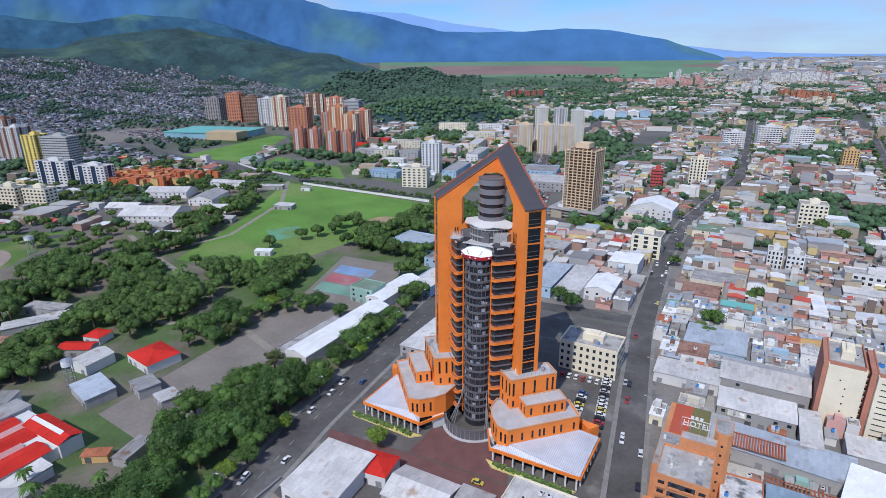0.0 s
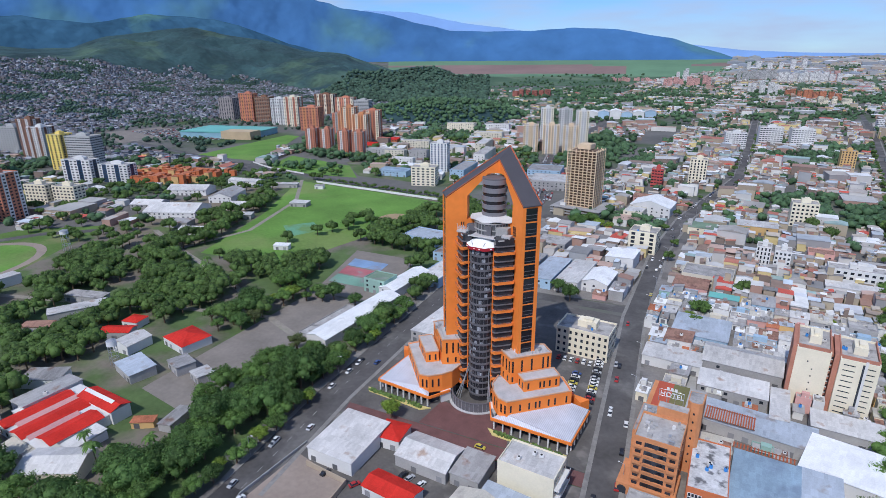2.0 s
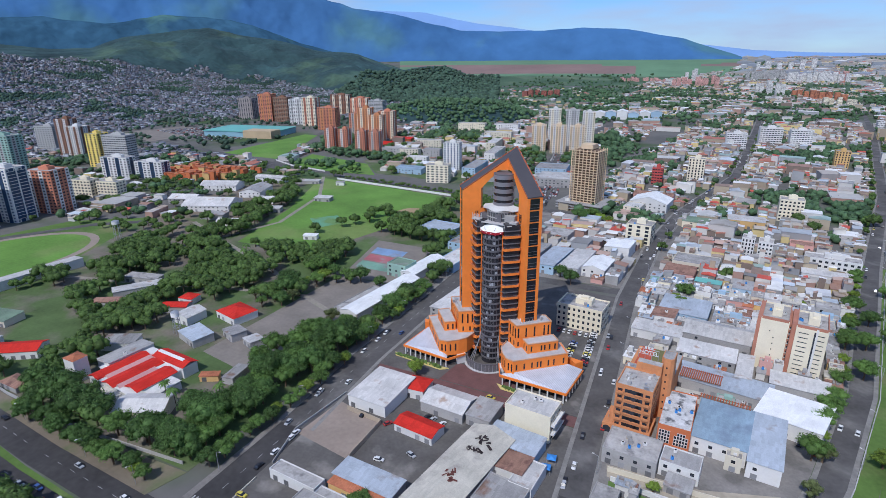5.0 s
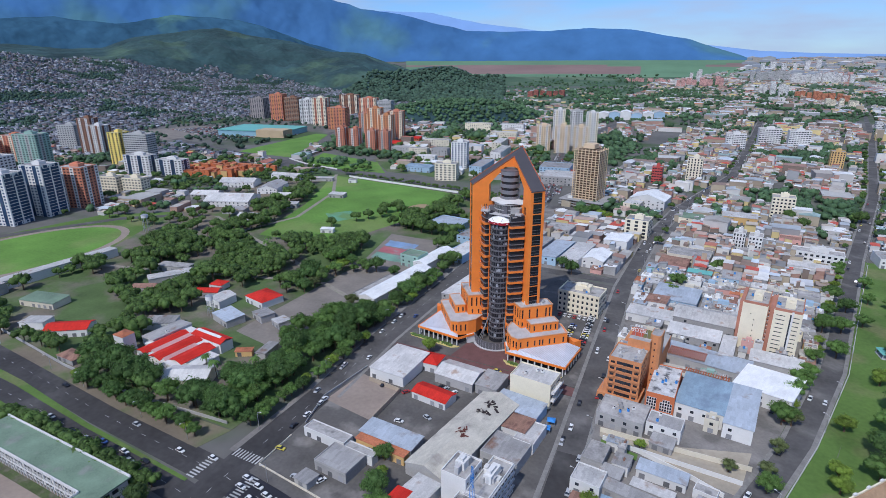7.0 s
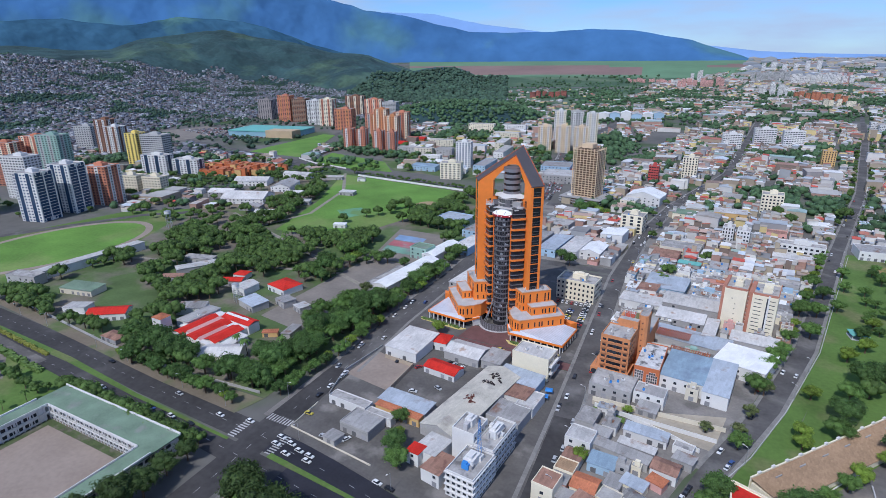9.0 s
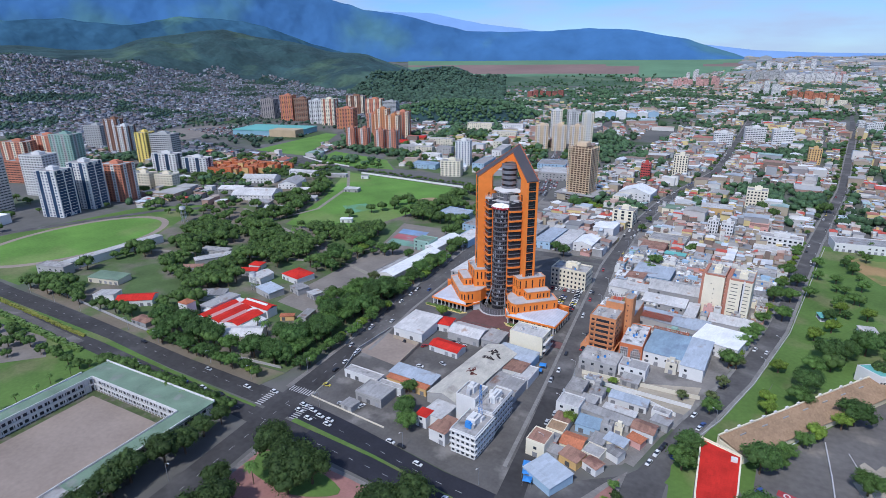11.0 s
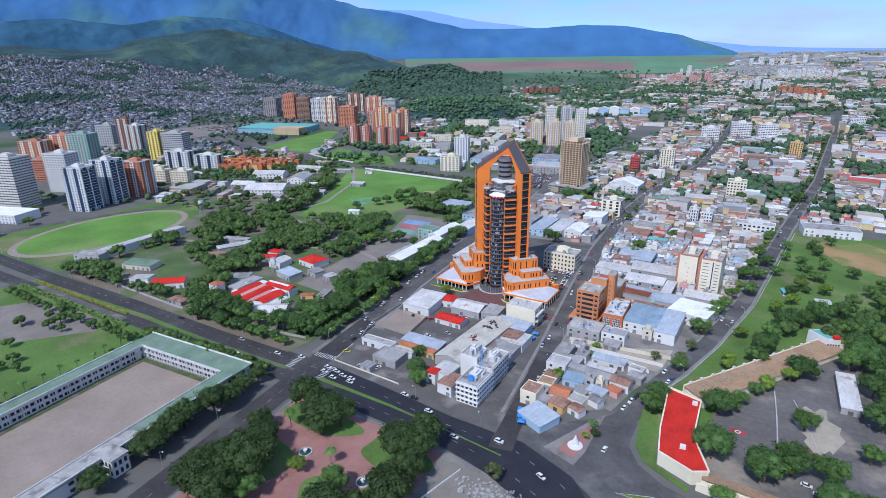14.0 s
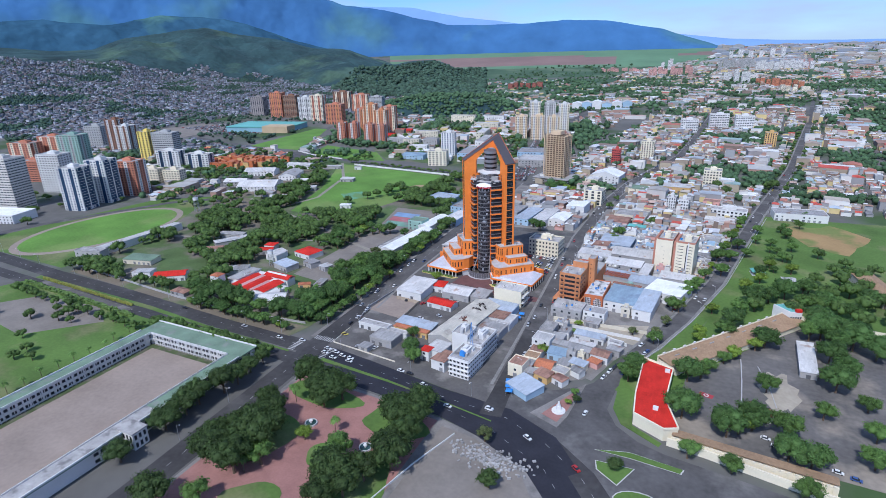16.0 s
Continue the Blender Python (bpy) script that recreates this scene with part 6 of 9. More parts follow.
LOW += [
    (-188, -38, 12, 14, 5, 0, R_LIGHT, 0, "gable", "y"), (-131, -44, 9, 8, 3.6, -20, R_LIGHT, 3, "shed", "x"), (-147, -42, 12, 9, 4, -20, R_GREY, 3, "shed", "x"), (-114, -73, 6, 13, 3.4, 10, R_GREY, 3, "shed", "x"),
    (-124, -80, 9, 4, 3, 30, R_CLAY, 6, "shed", "y"), (-262, -112, 16, 9, 4, 20, R_LIGHT, 0, "shed", "x"), (-210, -20, 10, 9, 4, 10, R_RED, 0, "hip", "x"), (-386, 156, 50, 34, 6, 22, R_LIGHT, 0, "gable", "x"),
    (-352, 196, 22, 14, 5, 22, R_LIGHT, 0, "gable", "x"), (-352, 128, 24, 12, 5, 16, R_GREY, 3, "shed", "y"), (-420, 280, 40, 14, 6, 10, R_LIGHT, 0, "gable", "x"), (-300, 230, 18, 10, 4, 12, R_LIGHT, 3, "shed", "y"),
    (-372, 291, 30, 8, 4, 20, R_LIGHT, 3, "shed", "y"), (-330, 300, 10, 6, 4, 20, R_GREY, 0, "shed", "y"),
]
LOW += [
    (-225, 118, 12, 6, 3.6, 20, R_WHITE, 0, "shed", "y"), (-268, -10, 26, 8, 4, 14, R_CONC, 3, "shed", "y"), (-344, -52, 11, 84, 6, -3, R_LIGHT, 0, "shed", "x"), (-346, -100, 26, 10, 7, 14, R_CONC, 3, "flat", "x"),
    (-560, -60, 60, 30, 9, 14, R_WHITE, 0, "flat", "x"),
]
# behind the tower
LOW += [
    (-20, 150, 16, 44, 6.2, -4, R_BLUE, 7, "shed", "x"), (-2.5, 150, 15, 44, 6.8, -4, R_LIGHT, 0, "shed", "x"), (13, 148, 17, 26, 6.5, -4, R_WHITE, 0, "gable", "y"), (20, 194, 19, 22, 8.5, -4, R_WHITE, 0, "shed", "x"),
    (-40, 160, 20, 30, 6, -4, R_GREY, 3, "shed", "x"), (-52, 60, 14, 60, 6, -4, R_LIGHT, 3, "shed", "x"), (-86, 118, 16, 36, 6, -4, R_LIGHT, 7, "flat", "x"), (-96, 160, 20, 30, 6, -4, R_GREY, 7, "flat", "x"),
    (-100, 92, 12, 40, 6, -4, R_WHITE, 0, "gable", "y"), (-112, 82, 16, 14, 9, -4, R_GREEN, 5, "flat", "x"), (10, 320, 16, 20, 9, -6, R_LIGHT, 2, "flat", "x"), (22, 350, 36, 30, 9, -6, R_WHITE, 0, "gable", "y"),
    (20, 385, 40, 14, 7, -6, R_RUST, 4, "gable", "x"), (-35, 212, 24, 20, 6, -4, R_CONC, 3, "flat", "x"),
]
LOW += [
    (226, 246, 46, 22, 7, 6, R_GREY, 0, "flat", "x"), (70, 300, 26, 16, 6, -4, R_GREEN, 1, "shed", "y"), (108, 320, 30, 16, 7, 0, R_LIGHT, 6, "shed", "y"), (76, 186, 30, 22, 7, -4, R_CONC, 2, "flat", "x"),
    (158, 200, 30, 10, 5, -4, R_LIGHT, 0, "shed", "y"), (147, 262, 16, 12, 7, -4, R_RUST, 4, "flat", "x"), (67, 164, 20, 16, 5.4, -4, R_RUST, 4, "shed", "y"), (86, 150, 16, 7, 5, -4, R_TEAL, 3, "shed", "y"),
    (110, 326, 20, 8, 5, -4, R_GREY, 6, "shed", "y"), (88, 316, 30, 9, 5.6, -4, R_GREEN, 4, "shed", "y"), (-291, 402, 38, 18, 7, 4, R_SKY, 7, "shed", "y"), (-262, 418, 20, 16, 12, 4, R_LIGHT, 0, "flat", "x"),
    (-391, 520, 34, 14, 10, 10, R_CONC, 3, "flat", "x"), (-354, 510, 30, 14, 12, 10, R_CONC, 2, "flat", "x"),
]
LOW += [
    (-316, 512, 26, 16, 14, 10, R_GREY, 3, "flat", "x"), (-318, 470, 30, 12, 9, 10, R_LIGHT, 0, "flat", "x"), (-372, 606, 46, 16, 12, 10, R_CONC, 2, "flat", "x"), (-300, 580, 20, 46, 10, 10, R_LIGHT, 2, "flat", "x"),
    (-268, 640, 16, 60, 12, 10, R_LIGHT, 2, "flat", "x"), (-234, 560, 16, 70, 11, 8, R_CONC, 0, "flat", "x"), (-218, 450, 18, 60, 9, 6, R_GREY, 7, "flat", "x"), (-394, 832, 56, 18, 15, 8, R_CONC, 1, "flat", "x"),
    (-330, 860, 50, 16, 13, 8, R_CONC, 0, "flat", "x"), (-300, 740, 50, 18, 13, 8, R_LIGHT, 2, "flat", "x"), (-452, 575, 40, 26, 6, 14, R_RED, 8, "shed", "y"), (-446, 640, 36, 22, 6, 14, R_RED, 8, "shed", "y"),
    (-132, 184, 32, 24, 6, -6, R_BLUE, 7, "flat", "x"), (-446, 224, 44, 24, 6, 22, R_LIGHT, 0, "gable", "x"),
]
LOW += [
    (-390, 222, 24, 38, 6, 22, R_GREY, 0, "gable", "y"), (-322, 118, 20, 12, 4.6, 20, R_LIGHT, 0, "gable", "x"), (-318, 172, 16, 10, 4, 25, R_LIGHT, 3, "shed", "y"), (-430, 160, 30, 20, 6, 20, R_LIGHT, 3, "gable", "x"),
    (-90, 420, 56, 40, 10, 8, R_LIGHT, 3, "flat", "x"), (-120, 480, 40, 40, 9, 8, R_GREY, 7, "flat", "x"), (205, -55, 8, 36, 3.6, -2, R_LIGHT, 3, "shed", "x"), (180, -118, 12, 6, 3.4, -20, R_CLAY, 1, "gable", "x"),
    (258, 66, 14, 50, 6, 14, R_BROWN, 3, "gable", "y"), (205, 64, 9, 7, 3, 10, R_LIGHT, 0, "shed", "y"),
]
for x, y, w, d, h, deg, rf, wa, sh, ri in LOW:
    low_building(x, y, w, d, h, deg, rf, wa, sh, "building", True, ridge=ri)
for i in range(17):                        # orange-roofed terraces north of the track
    for j in range(5):
        if (i + 2 * j) % 9 != 4:
            low_building(-588 + i * 6.2 + j * 3 + random.uniform(-1.5, 1.5), 228 + j * 16 + i * 1.3 + random.uniform(-2, 2), random.uniform(4.8, 6.2), random.uniform(7, 11), random.uniform(6, 12.5), 14 + random.choice((0, 90)), R_CLAY, random.choice((8, 8, 8, 6)), random.choice(("gable", "hip", "shed")), "town_house", j < 2, "orange-roofed terraced town house")

annex = low_building(83.5, -21.2, 12.2, 27.5, 10.6, -1, R_MOTTLE, 8, "flat", "building", False, "orange building with white-framed arcade windows and a patchy flat roof")
for cx, n_ in ((-3.4, 4), (2.8, 5)):
    for i in range(n_):
        for f in range(4):
            m = Mesh()
            px = cx + (i - (n_ - 1) / 2) * 1.05
            if n_ == 5 and f == 3 and i in (0, 4):
                continue
            m.box(px - .5, px + .5, -13.85, -13.72, 3.0 + f * 1.5, 4.4 + f * 1.5)
            w_ = part("window", m, WHITE, annex, "white window frame")
            m = Mesh()
            m.box(px - .36, px + .36, -13.9, -13.85, 3.15 + f * 1.5, 4.25 + f * 1.5)
            part("pane", m, WINDOW, w_)
club = thing("club_house", "white club house with striped red and pink sheet roofs", "building", -155, -92, 0.12, -4)
m = Mesh()
m.box(-17, 17, -18, 15, 0, 4.6)
part("wall", m, WHITE, club)
PINKSHEET = M("faded_pink_sheet", (0.66, 0.38, 0.36), 0.7, var=0.16, ribs=1.6)
for x0, x1, y0, y1, mt in ((-17.4, -9, -18.4, 9, ROOFS[R_RED]), (-9, -6, -15, 9, PINKSHEET), (-6, 4, -18.4, 8, ROOFS[R_RED]), (4, 6.8, -17, 2, PINKSHEET), (6.8, 17.4, -15, 6, ROOFS[R_RED])):
    m = Mesh()
    c = (x0 + x1) / 2
    for q in ([(c, y0, 6.1), (x0, y0, 4.65), (x0, y1, 4.65), (c, y1, 6.1)], [(c, y0, 6.1), (x1, y0, 4.65), (x1, y1, 4.65), (c, y1, 6.1)]):
        m.loft(q, [(a, b_, z + 0.14) for a, b_, z in q])
    part("roof", m, mt, club)
m = Mesh()
for q in ([(-6, 12, 7.6), (-6, 7.5, 6.0), (19, 7.5, 6.0), (19, 12, 7.6)], [(-6, 12, 7.6), (-6, 16.5, 6.0), (19, 16.5, 6.0), (19, 12, 7.6)]):
    m.loft(q, [(a, b_, z + 0.14) for a, b_, z in q])
part("rear_roof", m, ROOFS[R_RED], club)
m = Mesh()
m.box(-5.5, 18.5, 8, 16, 0, 6)
part("rear_wing", m, WHITE, club)
m = Mesh()
q = [(-5, 10.6, 7.45), (15, 10.6, 7.45), (15, 12.2, 7.95), (-5, 12.2, 7.95)]
m.loft(q, [(a, b_, z + 0.1) for a, b_, z in q])
part("roof_strip", m, WHITE, club)
for k in range(7):
    put_pane(club, -14 + k * 4.6, -18.0, 0.9, 0, 1.4, 1.9)
for x0, x1, y0, y1, h_, mt in ((12, 24, -22, -13, 3.6, ROOFS[R_TAN]), (17.6, 25, -12, 2, 3.4, ROOFS[R_LIGHT]), (-2, 11, -25, -18.6, 3.2, ROOFS[R_TAN]), (-23, -17.6, -10, 8, 3.4, WHITE)):
    m = Mesh()
    m.box(x0, x1, y0, y1, 0, h_)
    ext = part("annex", m, WHITE, club)
    m = Mesh()
    m.loft([(x0 - .3, y0 - .3, h_), (x1 + .3, y0 - .3, h_), (x1 + .3, y1 + .3, h_ + .9), (x0 - .3, y1 + .3, h_ + .9)], [(x0 - .3, y0 - .3, h_ + .15), (x1 + .3, y0 - .3, h_ + .15), (x1 + .3, y1 + .3, h_ + 1.05), (x0 - .3, y1 + .3, h_ + 1.05)])
    part("annex_roof", m, mt, ext)
take(-155, -92, 50, 48)
# dark sheets for torn holes in the long shed roof, lying on its slopes
random.seed(61)
for cx, cy, n_, sx, sy, mt in ((1.5, 19, 13, 3.6, 2.2, M("roof_hole_dark", (0.045, 0.035, 0.035), 0.95)), (0.5, 12.5, 11, 3.4, 1.8, M("roof_hole_dark")), (0.5, -3.5, 13, 2.6, 2.4, M("roof_hole_brown", (0.15, 0.055, 0.045), 0.95))):
    m = Mesh()
    for _ in range(n_):
        x, y = cx + random.uniform(-sx, sx), cy + random.uniform(-sy, sy)
        side = 1 if x > 0 else -1
        q = []
        for px, py in rect(x, y, random.uniform(0.6, 3.2), random.uniform(0.3, 1.3), random.uniform(0, 180)):
            px = max(0.03, px * side)
            q.append((px * side, py, 5.56 + 2.96 * (1 - px / 9.6) + 0.2))
        m.loft(q, [(a, b_, c + 0.05) for a, b_, c in q])
    ob = tagged(new("roof_patch_tarp", m.data("roof_patch_tarp", mt)), "thin dark sheets standing in for holes in the tan shed roof", "roof patch")
    ob.matrix_basis = pose(14.5, -91, 0.16, 0, 0, -7.5)
# lattice mast on the white corner building
mast = thing("lattice_mast", "blue and white lattice radio mast on a roof", "mast", 36.5, -133, 11.2)
for k in range(4):
    m = Mesh()
    a = math.pi / 4 + k * math.pi / 2
    m.tube((1.1 * math.cos(a), 1.1 * math.sin(a), 0), (0.3 * math.cos(a), 0.3 * math.sin(a), 17), 0.09, sides=4)
    part("leg", m, BLUE, mast)
for k in range(9):
    m = Mesh()
    r0, r1 = 1.1 - 0.8 * k / 9, 1.1 - 0.8 * (k + 1) / 9
    for q in range(4):
        a, b_ = math.pi / 4 + q * math.pi / 2, math.pi / 4 + (q + 1) * math.pi / 2
        m.tube((r0 * math.cos(a), r0 * math.sin(a), k * 17 / 9), (r1 * math.cos(b_), r1 * math.sin(b_), (k + 1) * 17 / 9), 0.05, sides=3)
    part("brace", m, WHITE if k % 2 else BLUE, mast)

# raised water tank in the park
def water_tower(x, y, h, r, label):
    e = thing("water_tower", label, "water tower", x, y, 0.1)
    m = Mesh()
    m.disc(0, 0, r, h, h + 2.6, 20)
    t_ = part("tank", m, WHITE, e)
    m = Mesh()
    m.loft([(r * math.cos(i * math.pi / 10), r * math.sin(i * math.pi / 10), h + 2.6) for i in range(20)], [(0.2 * math.cos(i * math.pi / 10), 0.2 * math.sin(i * math.pi / 10), h + 3.6) for i in range(20)])
    part("lid", m, METAL, t_)
    for q in range(6):
        c, s_ = math.cos(q * math.pi / 3), math.sin(q * math.pi / 3)
        m = Mesh()
        m.tube((r * 0.95 * c, r * 0.95 * s_, 0), (r * 0.8 * c, r * 0.8 * s_, h), 0.16, sides=5)
        part("leg", m, METAL, e)
    for z in (h * 0.35, h * 0.7):
        m = Mesh()
        m.ring(0, 0, r * 0.84, r * 0.94, z, z + 0.2, 6)
        part("brace_ring", m, METAL, e)
    take(x, y, 2 * r, 2 * r)


water_tower(-376, 44, 13.5, 3.0, "white round water tank on tall steel legs")
water_tower(-180.5, -53.1, 10.5, 2.3, "pale round water tank on tall steel legs")

# slatted red-brown pergolas over the market sheds
for px, py, pw, pd, pz, n in ((90, 18.6, 18, 8.4, 6.5, 20), (100.5, -3.2, 20, 2.6, 8.9, 18)):
    pg = thing("pergola", "red-brown slatted pergola on a shed roof", "pergola", px, py, pz, -5)
    for k in range(n):
        m = Mesh()
        x = -pw / 2 + (k + 0.5) * pw / n
        m.box(x - 0.22, x + 0.22, -pd / 2, pd / 2, 0.25, 0.6)
        part("slat", m, BRICKRED, pg)
    for sy in (-1, 1):
        m = Mesh()
        m.box(-pw / 2, pw / 2, sy * pd / 2 - 0.15, sy * pd / 2 + 0.15, 0, 0.25)
        part("beam", m, BROWN, pg)
for px, py in ((42.6, -63), (42.2, -69), (63.0, -145.5), (61.6, -141.0), (64.6, -149.6)):
    cn = thing("market_canopy", "bright blue square market canopy on poles", "canopy", px, py, 0.1, 10)
    m = Mesh()
    for a, b_ in (((-1.8, -1.8), (1.8, -1.8)), ((1.8, -1.8), (1.8, 1.8)), ((1.8, 1.8), (-1.8, 1.8)), ((-1.8, 1.8), (-1.8, -1.8))):
        m.poly([(*a, 2.6), (*b_, 2.6), (0, 0, 3.4)])
    part("cover", m, BLUE, cn)
    for sx in (-1.7, 1.7):
        for sy in (-1.7, 1.7):
            m = Mesh()
            m.tube((sx, sy, 0), (sx, sy, 2.65), 0.05, sides=4)
            part("pole", m, METAL, cn)

# -- school, compound and other long buildings --
school = thing("school_building", "U-shaped white school with a pale green flat roof round a court", "school", 0, 0, 0.14)
for k, (x0, x1, y0, y1) in enumerate(((-165, -83, -188, -174), (-165, -156, -330, -188), (-92, -83, -330, -188))):
    m = Mesh()
    m.box(x0 + 1, x1 - 1, y0 + (1 if k == 0 else 0), y1 - 1, 0, 7.2)
    sw = part("wall", m, WHITE, school)
    r = Mesh()
    r.box(x0, x1, y0 + (0 if k == 0 else 0), y1 - (0 if k == 0 else 0.02), 7.2, 7.7)
    part("roof", r, ROOFS[R_GREEN], school, "pale green flat roof slab")
    p = Mesh()
    if k == 0:
        p.box(x0, x1, y1 - 0.5, y1, 7.7, 8.5)
    else:
        s_ = x0 if k == 1 else x1 - 0.5
        p.box(s_, s_ + 0.5, y0, y1, 7.7, 8.5)
    part("parapet", p, WHITE, school)
    g_ = Mesh()
    if k == 0:
        edge = [((-156, y0 - .02), (-92, y0 + .28))]
    elif k == 1:
        edge = [((x1 - .28, y0), (x1 + .02, -188))]
    else:
        edge = [((x0 - .02, y0), (x0 + .28, -188))]
    for (ax, ay), (bx, by) in edge:
        g_.box(ax, bx, ay, by, 8.3, 8.5)
        for z_ in (3.5, 7.0):
            g_.box(ax, bx, ay, by, z_, z_ + 0.9)
        n_ = int(max(bx - ax, by - ay) / 2.2)
        for q in range(n_ + 1):
            t_ = q / n_
            if bx - ax > by - ay:
                px = ax + (bx - ax) * t_
                g_.box(px - .14, px + .14, ay, by, 0, 8.4)
            else:
                py = ay + (by - ay) * t_
                g_.box(ax, bx, py - .14, py + .14, 0, 8.4)
    part("gallery", g_, WHITE, school, "white gallery posts and balustrades")
    for f in range(2):
        if k == 0:
            for i in range(18):
                put_pane(sw, -152 + i * 3.3, y0 + 0.97, 1.0 + f * 3.4, 0, 2.2, 1.6)
        elif k == 1:
            for i in range(30):
                put_pane(sw, x1 - 0.97, -194 - i * 3.2, 1.0 + f * 3.4, 90, 2.2, 1.6)
        else:
            for i in range(30):
                put_pane(sw, x1 - 0.97, -180 - i * 3.2, 1.0 + f * 3.4, 90, 2.2, 1.6)
m = Mesh()
m.box(-91.9, -83.1, -330, -241, 7.7, 7.78)
part("roof_cover", m, ROOFS[R_CONC], school, "grey weathered roof cover")
m = Mesh()
m.box(-86.5, -76.5, -260, -252.5, 0, 8.6)
pav = part("pavilion", m, WHITE, school, "white end pavilion with tall windows")
m = Mesh()
m.box(-86.9, -76.1, -260.4, -252.1, 8.6, 9.0)
part("cornice", m, ROOFS[R_CONC], pav)
for f in range(2):
    for k in range(4):
        put_pane(pav, -85.2 + k * 2.4, -260, 1.0 + f * 4.0, 0, 1.3, 2.4)
        if k < 3:
            put_pane(pav, -76.5, -258.6 + k * 2.3, 1.0 + f * 4.0, 90, 1.2, 2.4)
take(-120, -250, 100, 160)
RIM = [(124, -96), (139.5, -101.5), (138.5, -132), (146, -153), (140, -156), (126, -149), (124.5, -132)]
compound = thing("compound_wing", "cream building with a long bright red roof", "building", 0, 0, 0.12)
m = Mesh()
m.prism(RIM, 0, 6.2)
part("wall", m, CREAM, compound)
m = Mesh()
cen = Vector((132.5, -126))
m.prism([tuple(cen + (Vector(p) - cen) * 0.96) for p in RIM], 6.2, 6.45)
part("roof", m, ROOFS[R_RED], compound, "bright red waterproofed roof")
m = Mesh()
for p, q in zip(RIM, RIM[1:] + RIM[:1]):
    a, b_ = Vector(p), Vector(q)
    nn = Vector(((b_ - a).normalized().y, -(b_ - a).normalized().x)) * 0.3
    m.prism([tuple(a + nn), tuple(b_ + nn), tuple(b_ - nn), tuple(a - nn)], 6.0, 7.0, True)
part("parapet", m, CREAM, compound)
for px, py in ((137, -106), (135, -142)):
    m = Mesh()
    m.box(px - 1.2, px + 1.2, py - 1, py + 1, 6.4, 7.8)
    part("roof_hatch", m, WHITE, compound)
take(133, -125, 26, 60)
barrack = thing("barrack_range", "long low range with a brown tiled lean-to roof", "building", 0, 0, 0.12)
A0, A1 = Vector((131, -90)), Vector((199, -1))
dd = (A1 - A0).normalized()
nn = Vector((dd.y, -dd.x))
m = Mesh()
m.prism([tuple(A0), tuple(A1), tuple(A1 + nn * 12.5), tuple(A0 + nn * 12.5)], 0, 3.6)
part("wall", m, CREAM, barrack)
m = Mesh()
q = [(*(A0 - nn * .3), 5.2), (*(A1 - nn * .3), 5.2), (*(A1 + nn * 13.2), 3.6), (*(A0 + nn * 13.2), 3.6)]
m.loft(q, [(x, y, z + .2) for x, y, z in q])
part("roof", m, ROOFS[R_BROWN], barrack)
m = Mesh()
m.prism([tuple(A0 - nn * .9), tuple(A1 - nn * .9), tuple(A1 - nn * .4), tuple(A0 - nn * .4)], 0, 5.9)
part("outer_wall", m, CREAM, barrack)
for k in range(14):
    m = Mesh()
    c = A0 + dd * (4 + k * 8)
    m.prism([tuple(c - nn * 1.1), tuple(c + dd * 1.6 - nn * 1.1), tuple(c + dd * 1.6 - nn * .3), tuple(c - nn * .3)], 5.9, 6.6, True)
    part("merlon", m, WHITE, barrack)
for k in range(7):
    m = Mesh()
    c = A0 + dd * (9 + k * 14) + nn * 3
    m.prism([tuple(c), tuple(c + dd * 3.4), tuple(c + dd * 3.4 + nn * .4), tuple(c + nn * .4)], 4.6, 5.5, True)
    part("roof_vent", m, GREY, barrack)
m = Mesh()
m.prism([(191, 1), (200, -8), (206.5, -6), (199, 6)], 0, 8.6)
gt = part("gate_tower", m, WHITE, barrack, "white gate tower with a teal roof deck")
m = Mesh()
m.prism([(192.2, 1), (200, -6.8), (205.2, -5.4), (198.8, 4.8)], 8.6, 8.75)
part("roof", m, TEAL, gt)
m = Mesh()
m.prism([(203, -7.4), (206.3, -6.2), (205.2, -4), (202.2, -5.4)], 8.7, 10.4)
part("turret", m, ROOFS[R_RED], gt)
for k in range(5):
    put_pane(gt, 200.6 + k * 1.35, -7.85 + k * 0.42, 4.4, 17, 0.8, 1.2)
for i, path in enumerate(([(142, -158), (158, -160), (190, -166), (240, -174), (300, -182)], [(204, 0), (240, -6), (300, -14)])):
    m = Mesh()
    strip_r, strip_l = ribbon(path, 0.7)
    for k in range(len(path) - 1):
        m.prism([strip_r[k], strip_r[k + 1], strip_l[k + 1], strip_l[k]], 0, 4.0, True)
    structure("wall_compound_%d" % (i + 1), m, CREAM, "cream perimeter wall of the compound", "wall")

south = thing("barrack_range", "long low range with a brown roof behind a cream wall", "building", 0, 0, 0.12)
B0, B1 = Vector((143.5, -157)), Vector((206, -163))
d2 = (B1 - B0).normalized()
n2 = Vector((-d2.y, d2.x))
m = Mesh()
m.prism([tuple(B0), tuple(B1), tuple(B1 + n2 * 6.5), tuple(B0 + n2 * 6.5)], 0, 3.6)
part("wall", m, CREAM, south)
m = Mesh()
q = [(*(B0 + n2 * .4), 4.9), (*(B1 + n2 * .4), 4.9), (*(B1 + n2 * 7), 3.7), (*(B0 + n2 * 7), 3.7)]
m.loft(q, [(x, y, z + .2) for x, y, z in q])
part("roof", m, ROOFS[R_BROWN], south)
